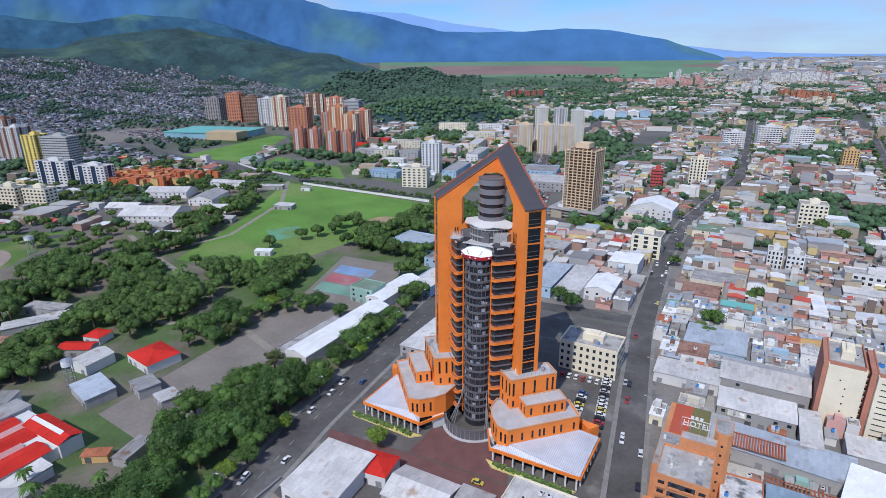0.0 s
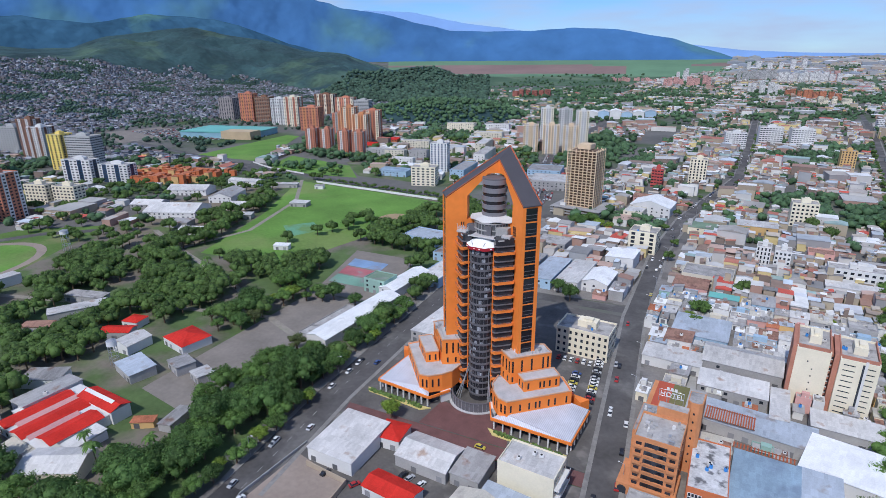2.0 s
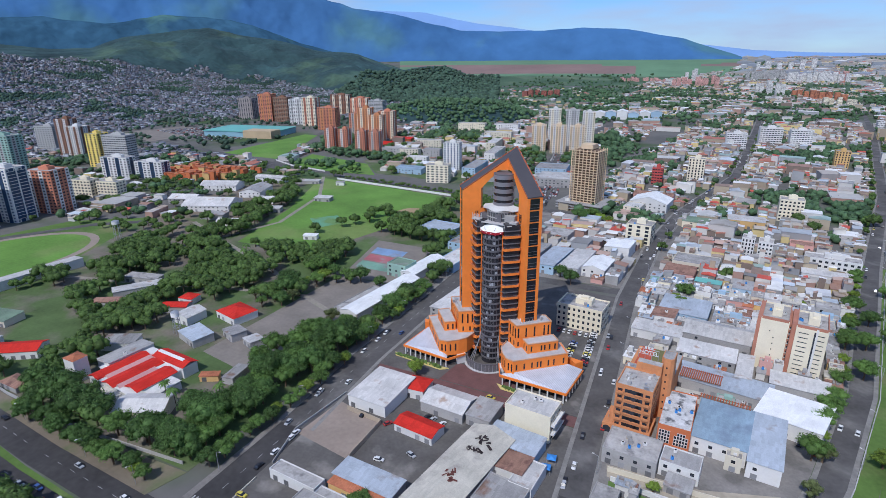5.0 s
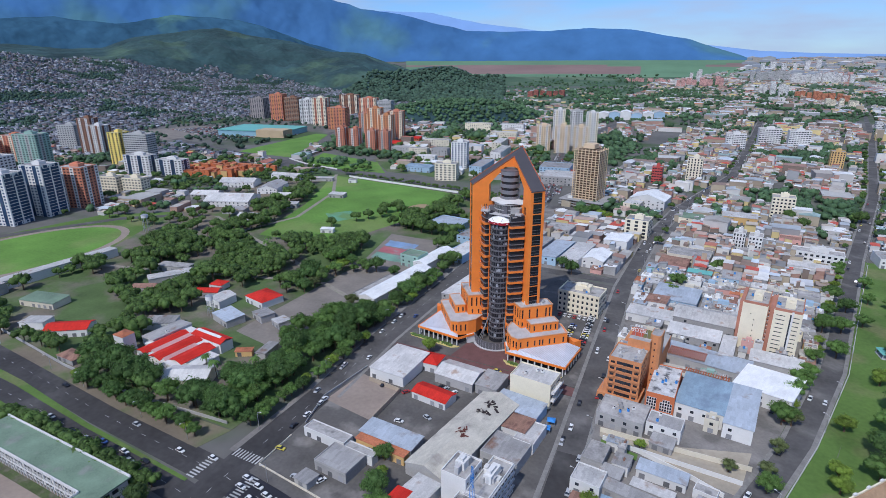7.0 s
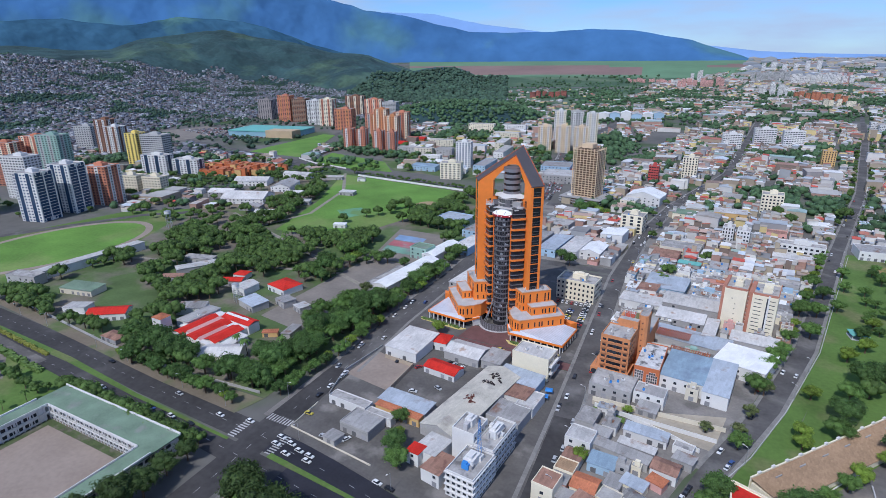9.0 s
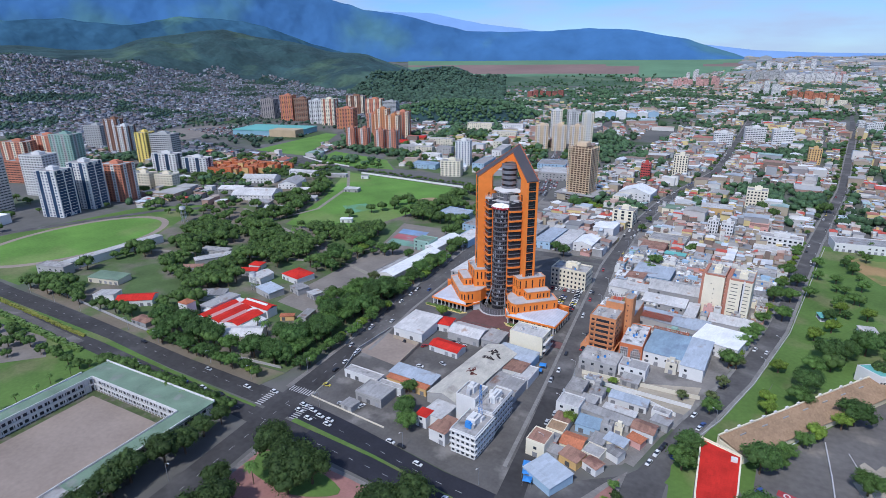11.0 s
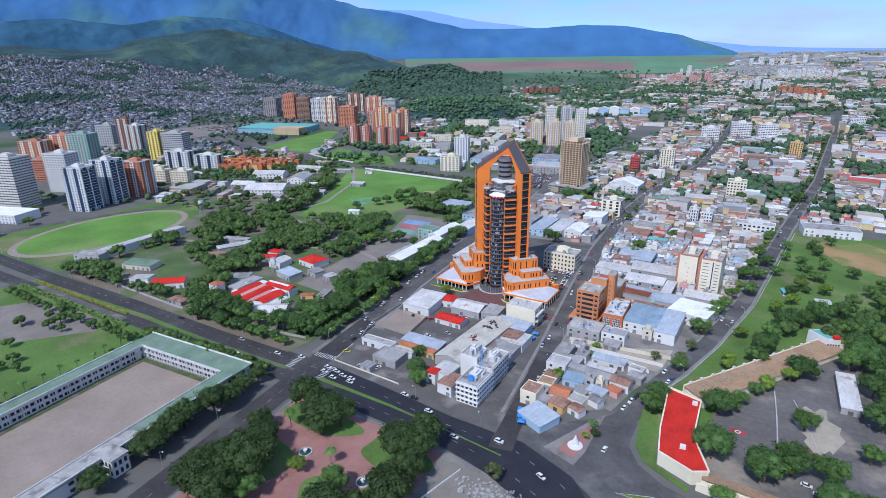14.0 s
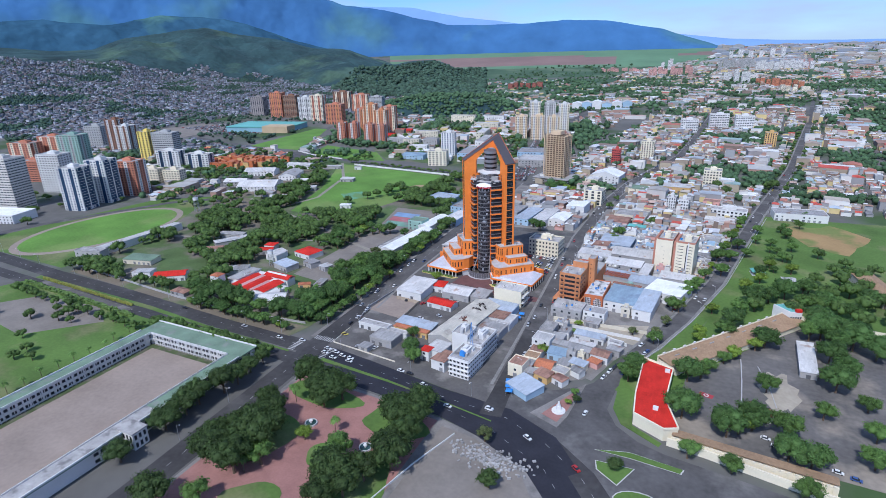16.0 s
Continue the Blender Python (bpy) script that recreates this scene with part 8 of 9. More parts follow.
def lot_house(x, y, w, d, deg):
    """One lot filled nearly wall to wall, or left as a small yard."""
    if y > 150:
        FAR_LOTS.append((x, y, w, d, deg))
        return
    if random.random() < 0.07:
        if min(w, d) > 6:
            plant_later.append((x, y, random.choice((1, 3, 4)), random.uniform(0.5, 0.8)))
        return
    rf = random.choices(range(9), (18, 24, 7, 11, 7, 27, 3, 0, 5))[0]
    h = random.choice((3.2, 3.4, 3.8, 4.4, 6.2, 6.6))
    wall = random.choices(range(8), (26, 13, 14, 24, 8, 5, 6, 4))[0]
    shape = "flat" if rf == 5 else random.choice(("shed", "shed", "shed", "gable"))
    e = low_building(x, y, w - random.uniform(0.1, 0.9), d - random.uniform(0.1, 0.9), h, deg, rf, wall, shape, "house", ridge=random.choice("xy"), panes=random.random() < 0.4)
    if shape == "flat" and random.random() < 0.6:
        m = Mesh()
        qx, qy = random.uniform(-.15, .15) * w, random.uniform(-.15, .15) * d
        m.box(qx - w * .22, qx + w * .22, qy - d * .2, qy + d * .2, h, h + 2.5)
        part("roof_room", m, WALLS[wall], e)
    elif shape != "flat" and random.random() < 0.45:
        m = Mesh()
        qx, qy = random.uniform(-.25, .2) * w, random.uniform(-.25, .2) * d
        m.box(qx, qx + w * random.uniform(.2, .34), qy, qy + d * random.uniform(.2, .34), h - .4, h + 1.0 + random.random())
        part("roof_patch", m, ROOFS[random.choice((0, 1, 3, 4, 5))], e)
    hw, hd = w * 0.42, d * 0.42
    for _ in range(random.choice((1, 2, 2, 3))):             # odd sheets laid over the roof
        sw, sd = random.uniform(0.8, 2.2), random.uniform(1.0, 3.0)
        qx, qy = random.uniform(-hw + sw / 2, hw - sw / 2) if hw > sw / 2 else 0, random.uniform(-hd + sd / 2, hd - sd / 2) if hd > sd / 2 else 0
        top = h + (0.1 if shape == "flat" else 1.25)
        m = Mesh()
        m.box(qx - sw / 2, qx + sw / 2, qy - sd / 2, qy + sd / 2, h - 0.05, top - random.uniform(0, 0.35) if shape != "flat" else top + 0.06)
        part("roof_sheet", m, ROOFS[random.choice((0, 1, 3, 4, 5, 8))], e)
    if random.random() < 0.55:
        ROOF_GEAR.append((x + random.uniform(-.2, .2) * w, y + random.uniform(-.2, .2) * d, h + (0.25 if shape == "flat" else 0.9)))


def split_lots(x0, x1, y0, y1, deg, ok, lo, hi):
    w, d = x1 - x0, y1 - y0
    if max(w, d) > hi or (max(w, d) > lo * 1.7 and random.random() < 0.6):
        k = random.uniform(0.38, 0.62)
        if w > d:
            split_lots(x0, x0 + w * k, y0, y1, deg, ok, lo, hi)
            split_lots(x0 + w * k, x1, y0, y1, deg, ok, lo, hi)
        else:
            split_lots(x0, x1, y0, y0 + d * k, deg, ok, lo, hi)
            split_lots(x0, x1, y0 + d * k, y1, deg, ok, lo, hi)
        return
    c, s_ = math.cos(radians(deg)), math.sin(radians(deg))
    u, v = (x0 + x1) / 2, (y0 + y1) / 2
    x, y = u * c - v * s_, u * s_ + v * c
    if ok(x, y) and free(x, y, w * 0.82, d * 0.82, 0) and road_gap(x, y, min(w, d) / 2 + 1.0) and not any((x - a) ** 2 + (y - b) ** 2 < (min(w, d) / 2 + 1.0) ** 2 for a, b in PLANTED if a > 0):
        lot_house(x, y, w, d, deg)
    elif min(w, d) > lo * 0.85 and max(w, d) > 7:
        if w > d:
            split_lots(x0, u, y0, y1, deg, ok, lo, w)
            split_lots(u, x1, y0, y1, deg, ok, lo, w)
        else:
            split_lots(x0, x1, y0, v, deg, ok, lo, d)
            split_lots(x0, x1, v, y1, deg, ok, lo, d)


plant_later = []
YARDS = [[(53, 34), (67, 33), (66, 58), (52, 58)], [(58, -55), (80, -55), (80, -38), (128, -36), (126, -64), (118, -75), (100, -72), (80, -67), (58, -66)], [(126, -40), (150, 20), (140, 30), (122, -10)]]
split_lots(40, 130, -150, -48, -4, lambda x, y: inside(x, y, BLOCK_EAST) and y < -62 and not any(inside(x, y, q) for q in YARDS), 4.2, 9.5)
split_lots(40, 230, -66, 275, -4, lambda x, y: inside(x, y, BLOCK_EAST) and y > -62 and not any(inside(x, y, q) for q in YARDS), 6, 15)
split_lots(-70, 50, 118, 290, -4, lambda x, y: inside(x, y, [(-60, 122), (33, 126), (33, 258), (-72, 285)]), 8, 20)

for x, y, k, sc in plant_later:
    plant(x, y, k, sc)
for o in TREES + [PALM]:
    for c in list(o.children):
        bpy.data.objects.remove(c)
    bpy.data.objects.remove(o)

far_roof, far_wall = Mesh(), Mesh()


def far_house(x, y, w, d, h, deg, z, flat, lean=True):
    if lean and w < 20 and random.random() < 0.6:            # a lean-to or an upper room beside the main roof
        k, c, s_ = random.choice((0, 1, 2, 3)), math.cos(radians(deg)), math.sin(radians(deg))
        u, v = ((0.42, 0.1), (-0.42, -0.1), (0.1, 0.42), (-0.15, -0.42))[k]
        far_house(x + u * w * c - v * d * s_, y + u * w * s_ + v * d * c, w * random.uniform(0.3, 0.6), d * random.uniform(0.3, 0.6), h * random.choice((0.7, 0.8, 1.25, 1.6)), deg, z, True, False)
    q = rect(x, y, w, d, deg)
    i = len(far_wall.v)
    far_wall.v += [(a, b, z - 3) for a, b in q] + [(a, b, z + h) for a, b in q]
    for s in range(4):
        t = (s + 1) % 4
        far_wall.f.append((i + s, i + t, i + 4 + t, i + 4 + s))
    p = rect(x, y, w + 0.5, d + 0.5, deg + (90 if random.random() < 0.4 and abs(w - d) < 3 else 0))
    i = len(far_roof.v)
    if flat:                                     # lean-to sheet, low edge at a random side
        k, turn = random.choice((0.05, 0.3, 0.7, 1.1)), random.randrange(4)
        up = [0, 0, k, k]
        far_roof.v += [(*p[s], z + h + up[(s + turn) % 4] + 0.02) for s in range(4)]
        far_roof.f += [(i, i + 1, i + 2, i + 3)]
        far_wall.v += [(*q[s], z + h + up[(s + turn) % 4]) for s in range(4)]
        n = len(far_wall.v)
        for s in range(4):
            t = (s + 1) % 4
            far_wall.f.append((n - 8 + s, n - 8 + t, n - 4 + t, n - 4 + s))
        return
    k = random.uniform(0.07, 0.14) * w
    far_roof.v += [(*p[0], z + h), (*p[1], z + h), (*p[2], z + h), (*p[3], z + h)]
    ma = ((p[0][0] + p[1][0]) / 2, (p[0][1] + p[1][1]) / 2)
    mb = ((p[2][0] + p[3][0]) / 2, (p[2][1] + p[3][1]) / 2)
    far_roof.v += [(*ma, z + h + k), (*mb, z + h + k)]
    far_roof.f += [(i, i + 4, i + 5, i + 3), (i + 4, i + 1, i + 2, i + 5), (i, i + 1, i + 4), (i + 2, i + 3, i + 5)]


FARTREES = Mesh()


def far_tree(x, y, z, r):
    for _ in range(3 if math.hypot(x, y) < 900 else 1):
        c = Vector((x + random.uniform(-.6, .6) * r, y + random.uniform(-.6, .6) * r, z + r * random.uniform(0.5, 1.1)))
        q = r * random.uniform(0.5, 0.9)
        inner(FARTREES, c, q, 0.8)
        if math.hypot(x, y) < 900:
            clump(FARTREES, c, q * 1.05, 22, q * 0.42, 0.85)


def ground_z(x, y):
    """Height of the valley floor or, past its foot, of the scrub hill."""
    a, r = math.degrees(math.atan2(EYE_X - x, y - EYE_Y)), math.hypot(x - EYE_X, y - EYE_Y)
    z = rise(x, y)
    if r > 1500 and 22 < a < 83:
        z = max(z, ridge_height(NEAR_CREST, a, r, 1500, 3650, 4150, 1.5, 3, True)[2])
    return z


def green(x, y):
    return noise.noise((x / 170, y / 170, 2.0)) + 0.5 * noise.noise((x / 60, y / 60, 5.0))


BIG = [t for t in TAKEN if math.hypot(t[0], t[1]) > 330]


def free_far(x, y, w):
    return not any(abs(x - a) < w / 2 + p and abs(y - b) < w / 2 + q for a, b, p, q in BIG)


def fill_town(x0, x1, y0, y1, deg, step, test, dense, tree):
    c, s = math.cos(radians(deg)), math.sin(radians(deg))
    nx, ny = int((x1 - x0) / step), int((y1 - y0) / step)
    for i in range(nx):
        lane = i % 7 == 6
        for j in range(ny):
            if (lane or j % 9 == 8) and random.random() > 0.2:
                continue
            u, v = x0 + (i + 0.5 + random.uniform(-.2, .2)) * step, y0 + (j + 0.5 + random.uniform(-.2, .2)) * step
            x, y = u * c - v * s, u * s + v * c
            if not seen_sector(x, y) or not test(x, y) or not free_far(x, y, step) or (math.hypot(x, y) < 1500 and not road_gap(x, y, step * 0.42)):
                continue
            g_ = green(x, y)
            if lane or j % 9 == 8 or g_ > tree + random.uniform(-.1, .1):
                far_tree(x, y, ground_z(x, y), random.uniform(3.2, 6.5))
            elif random.random() < dense:
                big = random.choice((1.5, 1.8, 2.2)) if random.random() < 0.09 and x > -560 else 1.0
                far_house(x, y, step * big * random.uniform(0.55, 1.12), step * big * random.uniform(0.55, 1.12), random.choice((2.8, 3.0, 3.4, 3.8, 4.4, 5.6, 6.4)) + (random.choice((1.5, 3, 6)) if big > 1 else 0), deg + random.uniform(-4, 4), ground_z(x, y), random.random() < 0.66)
            elif random.random() < 0.5:
                far_tree(x, y, ground_z(x, y), random.uniform(3, 6))


def in_east(x, y):
    return y > 275 and x > -60 and not (y < 470 and x > 50)


fill_town(30, 520, 262, 520, -4, 9, lambda x, y: (y > 276 and x > 50 and y < 470) and (x < 202 or y > 262 + (x - 200) * 0.1), 0.93, 0.30)
fill_town(-100, 900, 250, 1500, -6, 9.4, lambda x, y: in_east(x, y) and y < 1250, 0.92, 0.20)
fill_town(-500, 900, 1200, 2450, -6, 13, lambda x, y: y >= 1250 and y < 2400 and x > -340, 0.66, -0.06)
fill_town(-600, 1500, 2400, 4300, -6, 19, lambda x, y: y >= 2400 and x > -330 + (y - 2700) * 0.5 and math.hypot(x - EYE_X, y - EYE_Y) < 4300, 0.85, 0.22)
fill_town(-700, 300, 320, 1300, 14, 12, lambda x, y: (-560 < x <= -60) and 400 < y < 1250 and ((x + 560) / 210) ** 2 + ((y - 1080) / 190) ** 2 > 1 and not inside(x, y, [(-660, 400), (-690, 660), (-620, 660), (-575, 545), (-515, 395)]) and not inside(x, y, [(-495, 345), (-520, 480), (-370, 445), (-310, 350)]), 0.80, 0.10)
for x, y, w, d, deg in FAR_LOTS:
    if random.random() < 0.93:
        far_house(x, y, w - 0.8, d - 0.8, random.choice((3.2, 3.4, 3.8, 4.4, 5.2, 6.2, 6.6, 8.6)), deg + random.uniform(-2, 2), 0.16, random.random() < 0.72)
# a wooded knoll north of the campus
KNOLL = (-560, 1080, 210, 190, 34)


def knoll_z(x, y):
    q = ((x - KNOLL[0]) / KNOLL[2]) ** 2 + ((y - KNOLL[1]) / KNOLL[3]) ** 2
    return KNOLL[4] * max(0.0, 1 - q) ** 0.8 if q < 1 else -1.0


kn = Mesh()
for j in range(9):
    for i in range(24):
        q = (j / 8) * 0.999
        kx, ky = KNOLL[0] + KNOLL[2] * q * math.cos(i * math.pi / 12), KNOLL[1] + KNOLL[3] * q * math.sin(i * math.pi / 12)
        kn.v.append((kx, ky, KNOLL[4] * (1 - q * q) ** 0.8 - 0.2))
for j in range(8):
    for i in range(24):
        kn.f.append((j * 24 + i, (j + 1) * 24 + i, (j + 1) * 24 + (i + 1) % 24, j * 24 + (i + 1) % 24))
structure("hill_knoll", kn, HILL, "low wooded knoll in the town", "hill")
for _ in range(1500):
    x, y = KNOLL[0] + random.uniform(-1, 1) * KNOLL[2], KNOLL[1] + random.uniform(-1, 1) * KNOLL[3]
    if knoll_z(x, y) > 0:
        far_tree(x, y, knoll_z(x, y), random.uniform(4, 8))
east_roof, east_wall = far_roof, far_wall
far_roof, far_wall = Mesh(), Mesh()


def in_barrio(x, y):
    if x > -600 or y < 240:
        return False
    a, r = math.degrees(math.atan2(EYE_X - x, y - EYE_Y)), math.hypot(x - EYE_X, y - EYE_Y)
    return 980 < r < lerp_table(FOOT_FAR, a) + 90 + 150 * noise.noise((a / 2.5, r / 300, 7.0)) and not inside(x, y, [(-650, 390), (-520, 390), (-600, 640), (-640, 900), (-1040, 860), (-1060, 640), (-1060, 510), (-870, 430)])


town_trees, FARTREES = FARTREES, Mesh()
fill_town(-3400, 700, -400, 4000, 24, 10.6, in_barrio, 0.76, 0.24)
for _ in range(5200):                              # woods where the hill runs out into the plain
    a, r = random.uniform(21.5, 37), random.uniform(1850, 3300)
    if r < lerp_table(FOOT_FAR, a) - 60 or (a > 31 and r > 2500 + (37 - a) * 120):
        continue
    x, y = EYE_X - r * math.sin(radians(a)), EYE_Y + r * math.cos(radians(a))
    far_tree(x, y, ground_z(x, y) - 2, random.uniform(7, 14))
for _ in range(420):                               # round the mall and its parking
    x, y = random.uniform(-1060, -620), random.uniform(400, 900)
    if free(x, y, 14, 14) and road_gap(x, y, 5) and not inside(x, y, [(-860, 450), (-1020, 525), (-1000, 630), (-885, 580)]) and not inside(x, y, [(-660, 400), (-690, 660), (-620, 660), (-575, 545), (-515, 395)]):
        far_tree(x, y, 0, random.uniform(4, 7))
# darker copy of the far leaf colour, standing in for cloud shade
hill_wood = tagged(new("hillside_trees", FARTREES.data("hillside_trees", M("cloud_shade_leaf", (0.050, 0.090, 0.058), 0.85, var=0.35, big=0.008, fine=0.1, island=0.8))), "woods and garden trees of the hillside in painted cloud shade", "trees", kind="stuff")
for p in hill_wood.data.polygons:
    p.use_smooth = True
FARTREES = town_trees
barrio_roof, barrio_wall = far_roof, far_wall
far_roof, far_wall = east_roof, east_wall
fill_town(-1200, -200, -300, 520, 14, 13, lambda x, y: -1150 < x < -380 and 60 < y < 420 and not inside(x, y, CLEAR[0]) and not any((x - a) ** 2 + (y - b) ** 2 < 64 for a, b in PLANTED), 0.5, 0.12)
fill_town(-1200, -300, -300, 420, 14, 15, lambda x, y: -1150 < x < -545 and y < 60 and y > -120, 0.45, 0.12)
# larger sheds and a blue-white warehouse row in the distance
for k in range(70):
    x, y = random.uniform(-200, 420), random.uniform(420, 1800)
    if seen_sector(x, y) and free(x, y, 40, 30) and road_gap(x, y, 24):
        far_house(x, y, random.uniform(20, 46), random.uniform(16, 30), random.uniform(6, 11), random.uniform(-8, 12), 0.5, True)
for _ in range(420):
    a, r = random.uniform(12, 31), random.uniform(1480, 2700)
    x, y = EYE_X - r * math.sin(radians(a)), EYE_Y + r * math.cos(radians(a))
    if free(x, y, 14, 14) and green(x, y) < 0.1 and x < -120:
        far_house(x, y, random.uniform(8, 22), random.uniform(8, 14), random.uniform(3, 6), random.uniform(-20, 20), rise(x, y), random.random() < 0.5)
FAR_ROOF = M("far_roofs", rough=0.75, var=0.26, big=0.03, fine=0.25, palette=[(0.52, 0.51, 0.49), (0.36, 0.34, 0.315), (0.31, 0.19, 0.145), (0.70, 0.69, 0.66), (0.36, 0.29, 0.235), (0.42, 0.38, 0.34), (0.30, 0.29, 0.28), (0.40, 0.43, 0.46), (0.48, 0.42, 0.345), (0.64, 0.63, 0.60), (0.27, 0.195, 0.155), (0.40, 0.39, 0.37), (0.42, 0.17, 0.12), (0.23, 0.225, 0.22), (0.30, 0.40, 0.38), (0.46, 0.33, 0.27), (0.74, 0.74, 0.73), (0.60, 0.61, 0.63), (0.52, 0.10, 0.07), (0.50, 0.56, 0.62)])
FAR_WALL = M("far_walls", rough=0.85, var=0.12, big=0.02, fine=0.2, palette=[(0.64, 0.62, 0.58), (0.34, 0.28, 0.21), (0.62, 0.50, 0.24), (0.30, 0.29, 0.29), (0.38, 0.24, 0.19), (0.52, 0.50, 0.48), (0.22, 0.17, 0.14), (0.33, 0.34, 0.35), (0.40, 0.34, 0.25)])
town = thing("far_town", "dense low town of mixed metal and tile roofs", "town")
town["kind"] = "stuff"
hillside = thing("hillside_town", "hillside town of small crowded houses, tinted by haze", "town")
hillside["kind"] = "stuff"
# haze and cloud shade over the hillside are put into these dark blue-grey palettes
part("roofs", barrio_roof, M("hazy_hillside_roofs", rough=0.75, var=0.3, big=0.006, fine=0.2, palette=[(0.20, 0.215, 0.25), (0.135, 0.14, 0.16), (0.16, 0.13, 0.13), (0.40, 0.42, 0.46), (0.12, 0.125, 0.145), (0.17, 0.19, 0.235), (0.145, 0.145, 0.16), (0.27, 0.285, 0.32), (0.115, 0.11, 0.125), (0.15, 0.16, 0.19)]), hillside, kind="stuff")
part("walls", barrio_wall, M("hazy_hillside_walls", rough=0.85, var=0.12, big=0.02, fine=0.2, palette=[(0.30, 0.31, 0.34), (0.19, 0.17, 0.17), (0.20, 0.21, 0.24), (0.19, 0.155, 0.15), (0.46, 0.47, 0.50), (0.16, 0.16, 0.175)]), hillside, kind="stuff")
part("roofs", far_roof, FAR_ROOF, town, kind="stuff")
part("walls", far_wall, FAR_WALL, town, kind="stuff")
# woods on the plain and hill foot
for _ in range(5200):
    a, r = random.uniform(-20, 66), random.uniform(900, 3200)
    x, y = EYE_X - r * math.sin(radians(a)), EYE_Y + r * math.cos(radians(a))
    if (green(x, y) > 0.05 or r > 2300) and (x > -640) and r < 2600 and not inside(x, y, [(-495, 345), (-520, 480), (-370, 445), (-310, 350)]) and not inside(x, y, [(-660, 400), (-690, 660), (-620, 660), (-575, 545), (-515, 395)]) and free(x, y, 10, 10) and road_gap(x, y, 4):
        if a > 40 and r < 2500 or (y < 1000 and x > -60):
            continue
        far_tree(x, y, ground_z(x, y), random.uniform(5, 10))
for _ in range(3200):
    a, r = random.uniform(4, 31), random.uniform(1480, 3350)
    x, y = EYE_X - r * math.sin(radians(a)), EYE_Y + r * math.cos(radians(a))
    if green(x, y) + random.uniform(-.3, .3) > (-0.05 if r < 2500 else 0.1) and free(x, y, 12, 12) and x > -900:
        far_tree(x, y, rise(x, y), random.uniform(5, 10))
for _ in range(170):
    x, y = random.uniform(-170, -30), random.uniform(400, 760)
    if free(x, y, 6, 6) and road_gap(x, y, 2):
        far_tree(x, y, 0, random.uniform(3, 5))
far_wood = tagged(new("far_trees", FARTREES.data("far_trees", FARLEAF)), "dark green tree clumps between the roofs", "trees", kind="stuff")
for p in far_wood.data.polygons:
    p.use_smooth = True
# distant slab blocks: a row between two ends
for (xa, ya), (xb, yb), n, w, h, wall in (((130, 2248), (219, 2147), 6, 18, 48, WHITE), ((240, 2068), (376, 1907), 9, 18, 28, M("hazy_orange_brick", (0.50, 0.20, 0.11), 0.85)), ((299, 1751), (375, 1736), 6, 14, 24, CREAM),
                                          ((-197, 2534), (-4, 2672), 9, 22, 38, PINKWALL), ((-154, 2730), (-111, 2788), 3, 18, 66, WHITE), ((-464, 2761), (-240, 2745), 13, 18, 18, PINKWALL),
                                          ((92, 2882), (252, 2963), 8, 24, 44, BANDED), ((254, 2796), (494, 2849), 12, 24, 44, WHITE), ((300, 2860), (500, 2900), 6, 24, 40, PINKWALL), ((-622, 1773), (-499, 1840), 6, 20, 26, M("hazy_brick", (0.34, 0.12, 0.09), 0.85)),
                                          ((331, 1109), (378, 1158), 3, 16, 22, WHITE), ((120, 3300), (420, 3420), 6, 26, 50, WHITE)):
    for k in range(n):
        u = (k + 0.5) / n
        x, y = xa + (xb - xa) * u + random.uniform(-6, 6), ya + (yb - ya) * u + random.uniform(-30, 30)
        sb = high_building(x, y, w * random.uniform(0.7, 1.0), 14, h * random.uniform(0.72, 1.05), 6, wall, "distant slab block", 5, sides=(0, 3), top=False, kind="slab_block")
        sb.location.z = rise(x, y)
# blue-fronted warehouse row and pale works sheds on the plain
for k in range(6):
    low_building(-208 + k * 25, 1162 + k * 5, 24, 34, 14 + (k % 3) * 2, 8, R_LIGHT if k % 2 else R_WHITE, 7 if k % 2 else 0, "gable", "warehouse", False, "pale warehouse with a blue-grey front", ridge="y")
shed_roof, shed_wall = Mesh(), Mesh()
far_roof, far_wall = shed_roof, shed_wall
for k in range(200):
    x, y = random.uniform(60, 1000), random.uniform(2950, 4000)
    if seen_sector(x, y):
        far_house(x, y, random.uniform(26, 80), random.uniform(18, 40), random.uniform(7, 14), random.uniform(-14, 6), rise(x, y), random.random() < 0.5)
works = thing("far_works", "white and pale grey works sheds on the plain", "sheds")
works["kind"] = "stuff"
part("roofs", shed_roof, M("works_roofs", rough=0.6, var=0.1, big=0.01, fine=0.1, palette=[(0.66, 0.67, 0.68), (0.40, 0.42, 0.45), (0.30, 0.34, 0.40), (0.46, 0.42, 0.38), (0.28, 0.28, 0.30), (0.34, 0.36, 0.38)]), works, kind="stuff")
part("walls", shed_wall, M("works_walls", rough=0.8, var=0.1, big=0.01, fine=0.1, palette=[(0.34, 0.35, 0.36), (0.26, 0.28, 0.32), (0.36, 0.32, 0.28)]), works, kind="stuff")

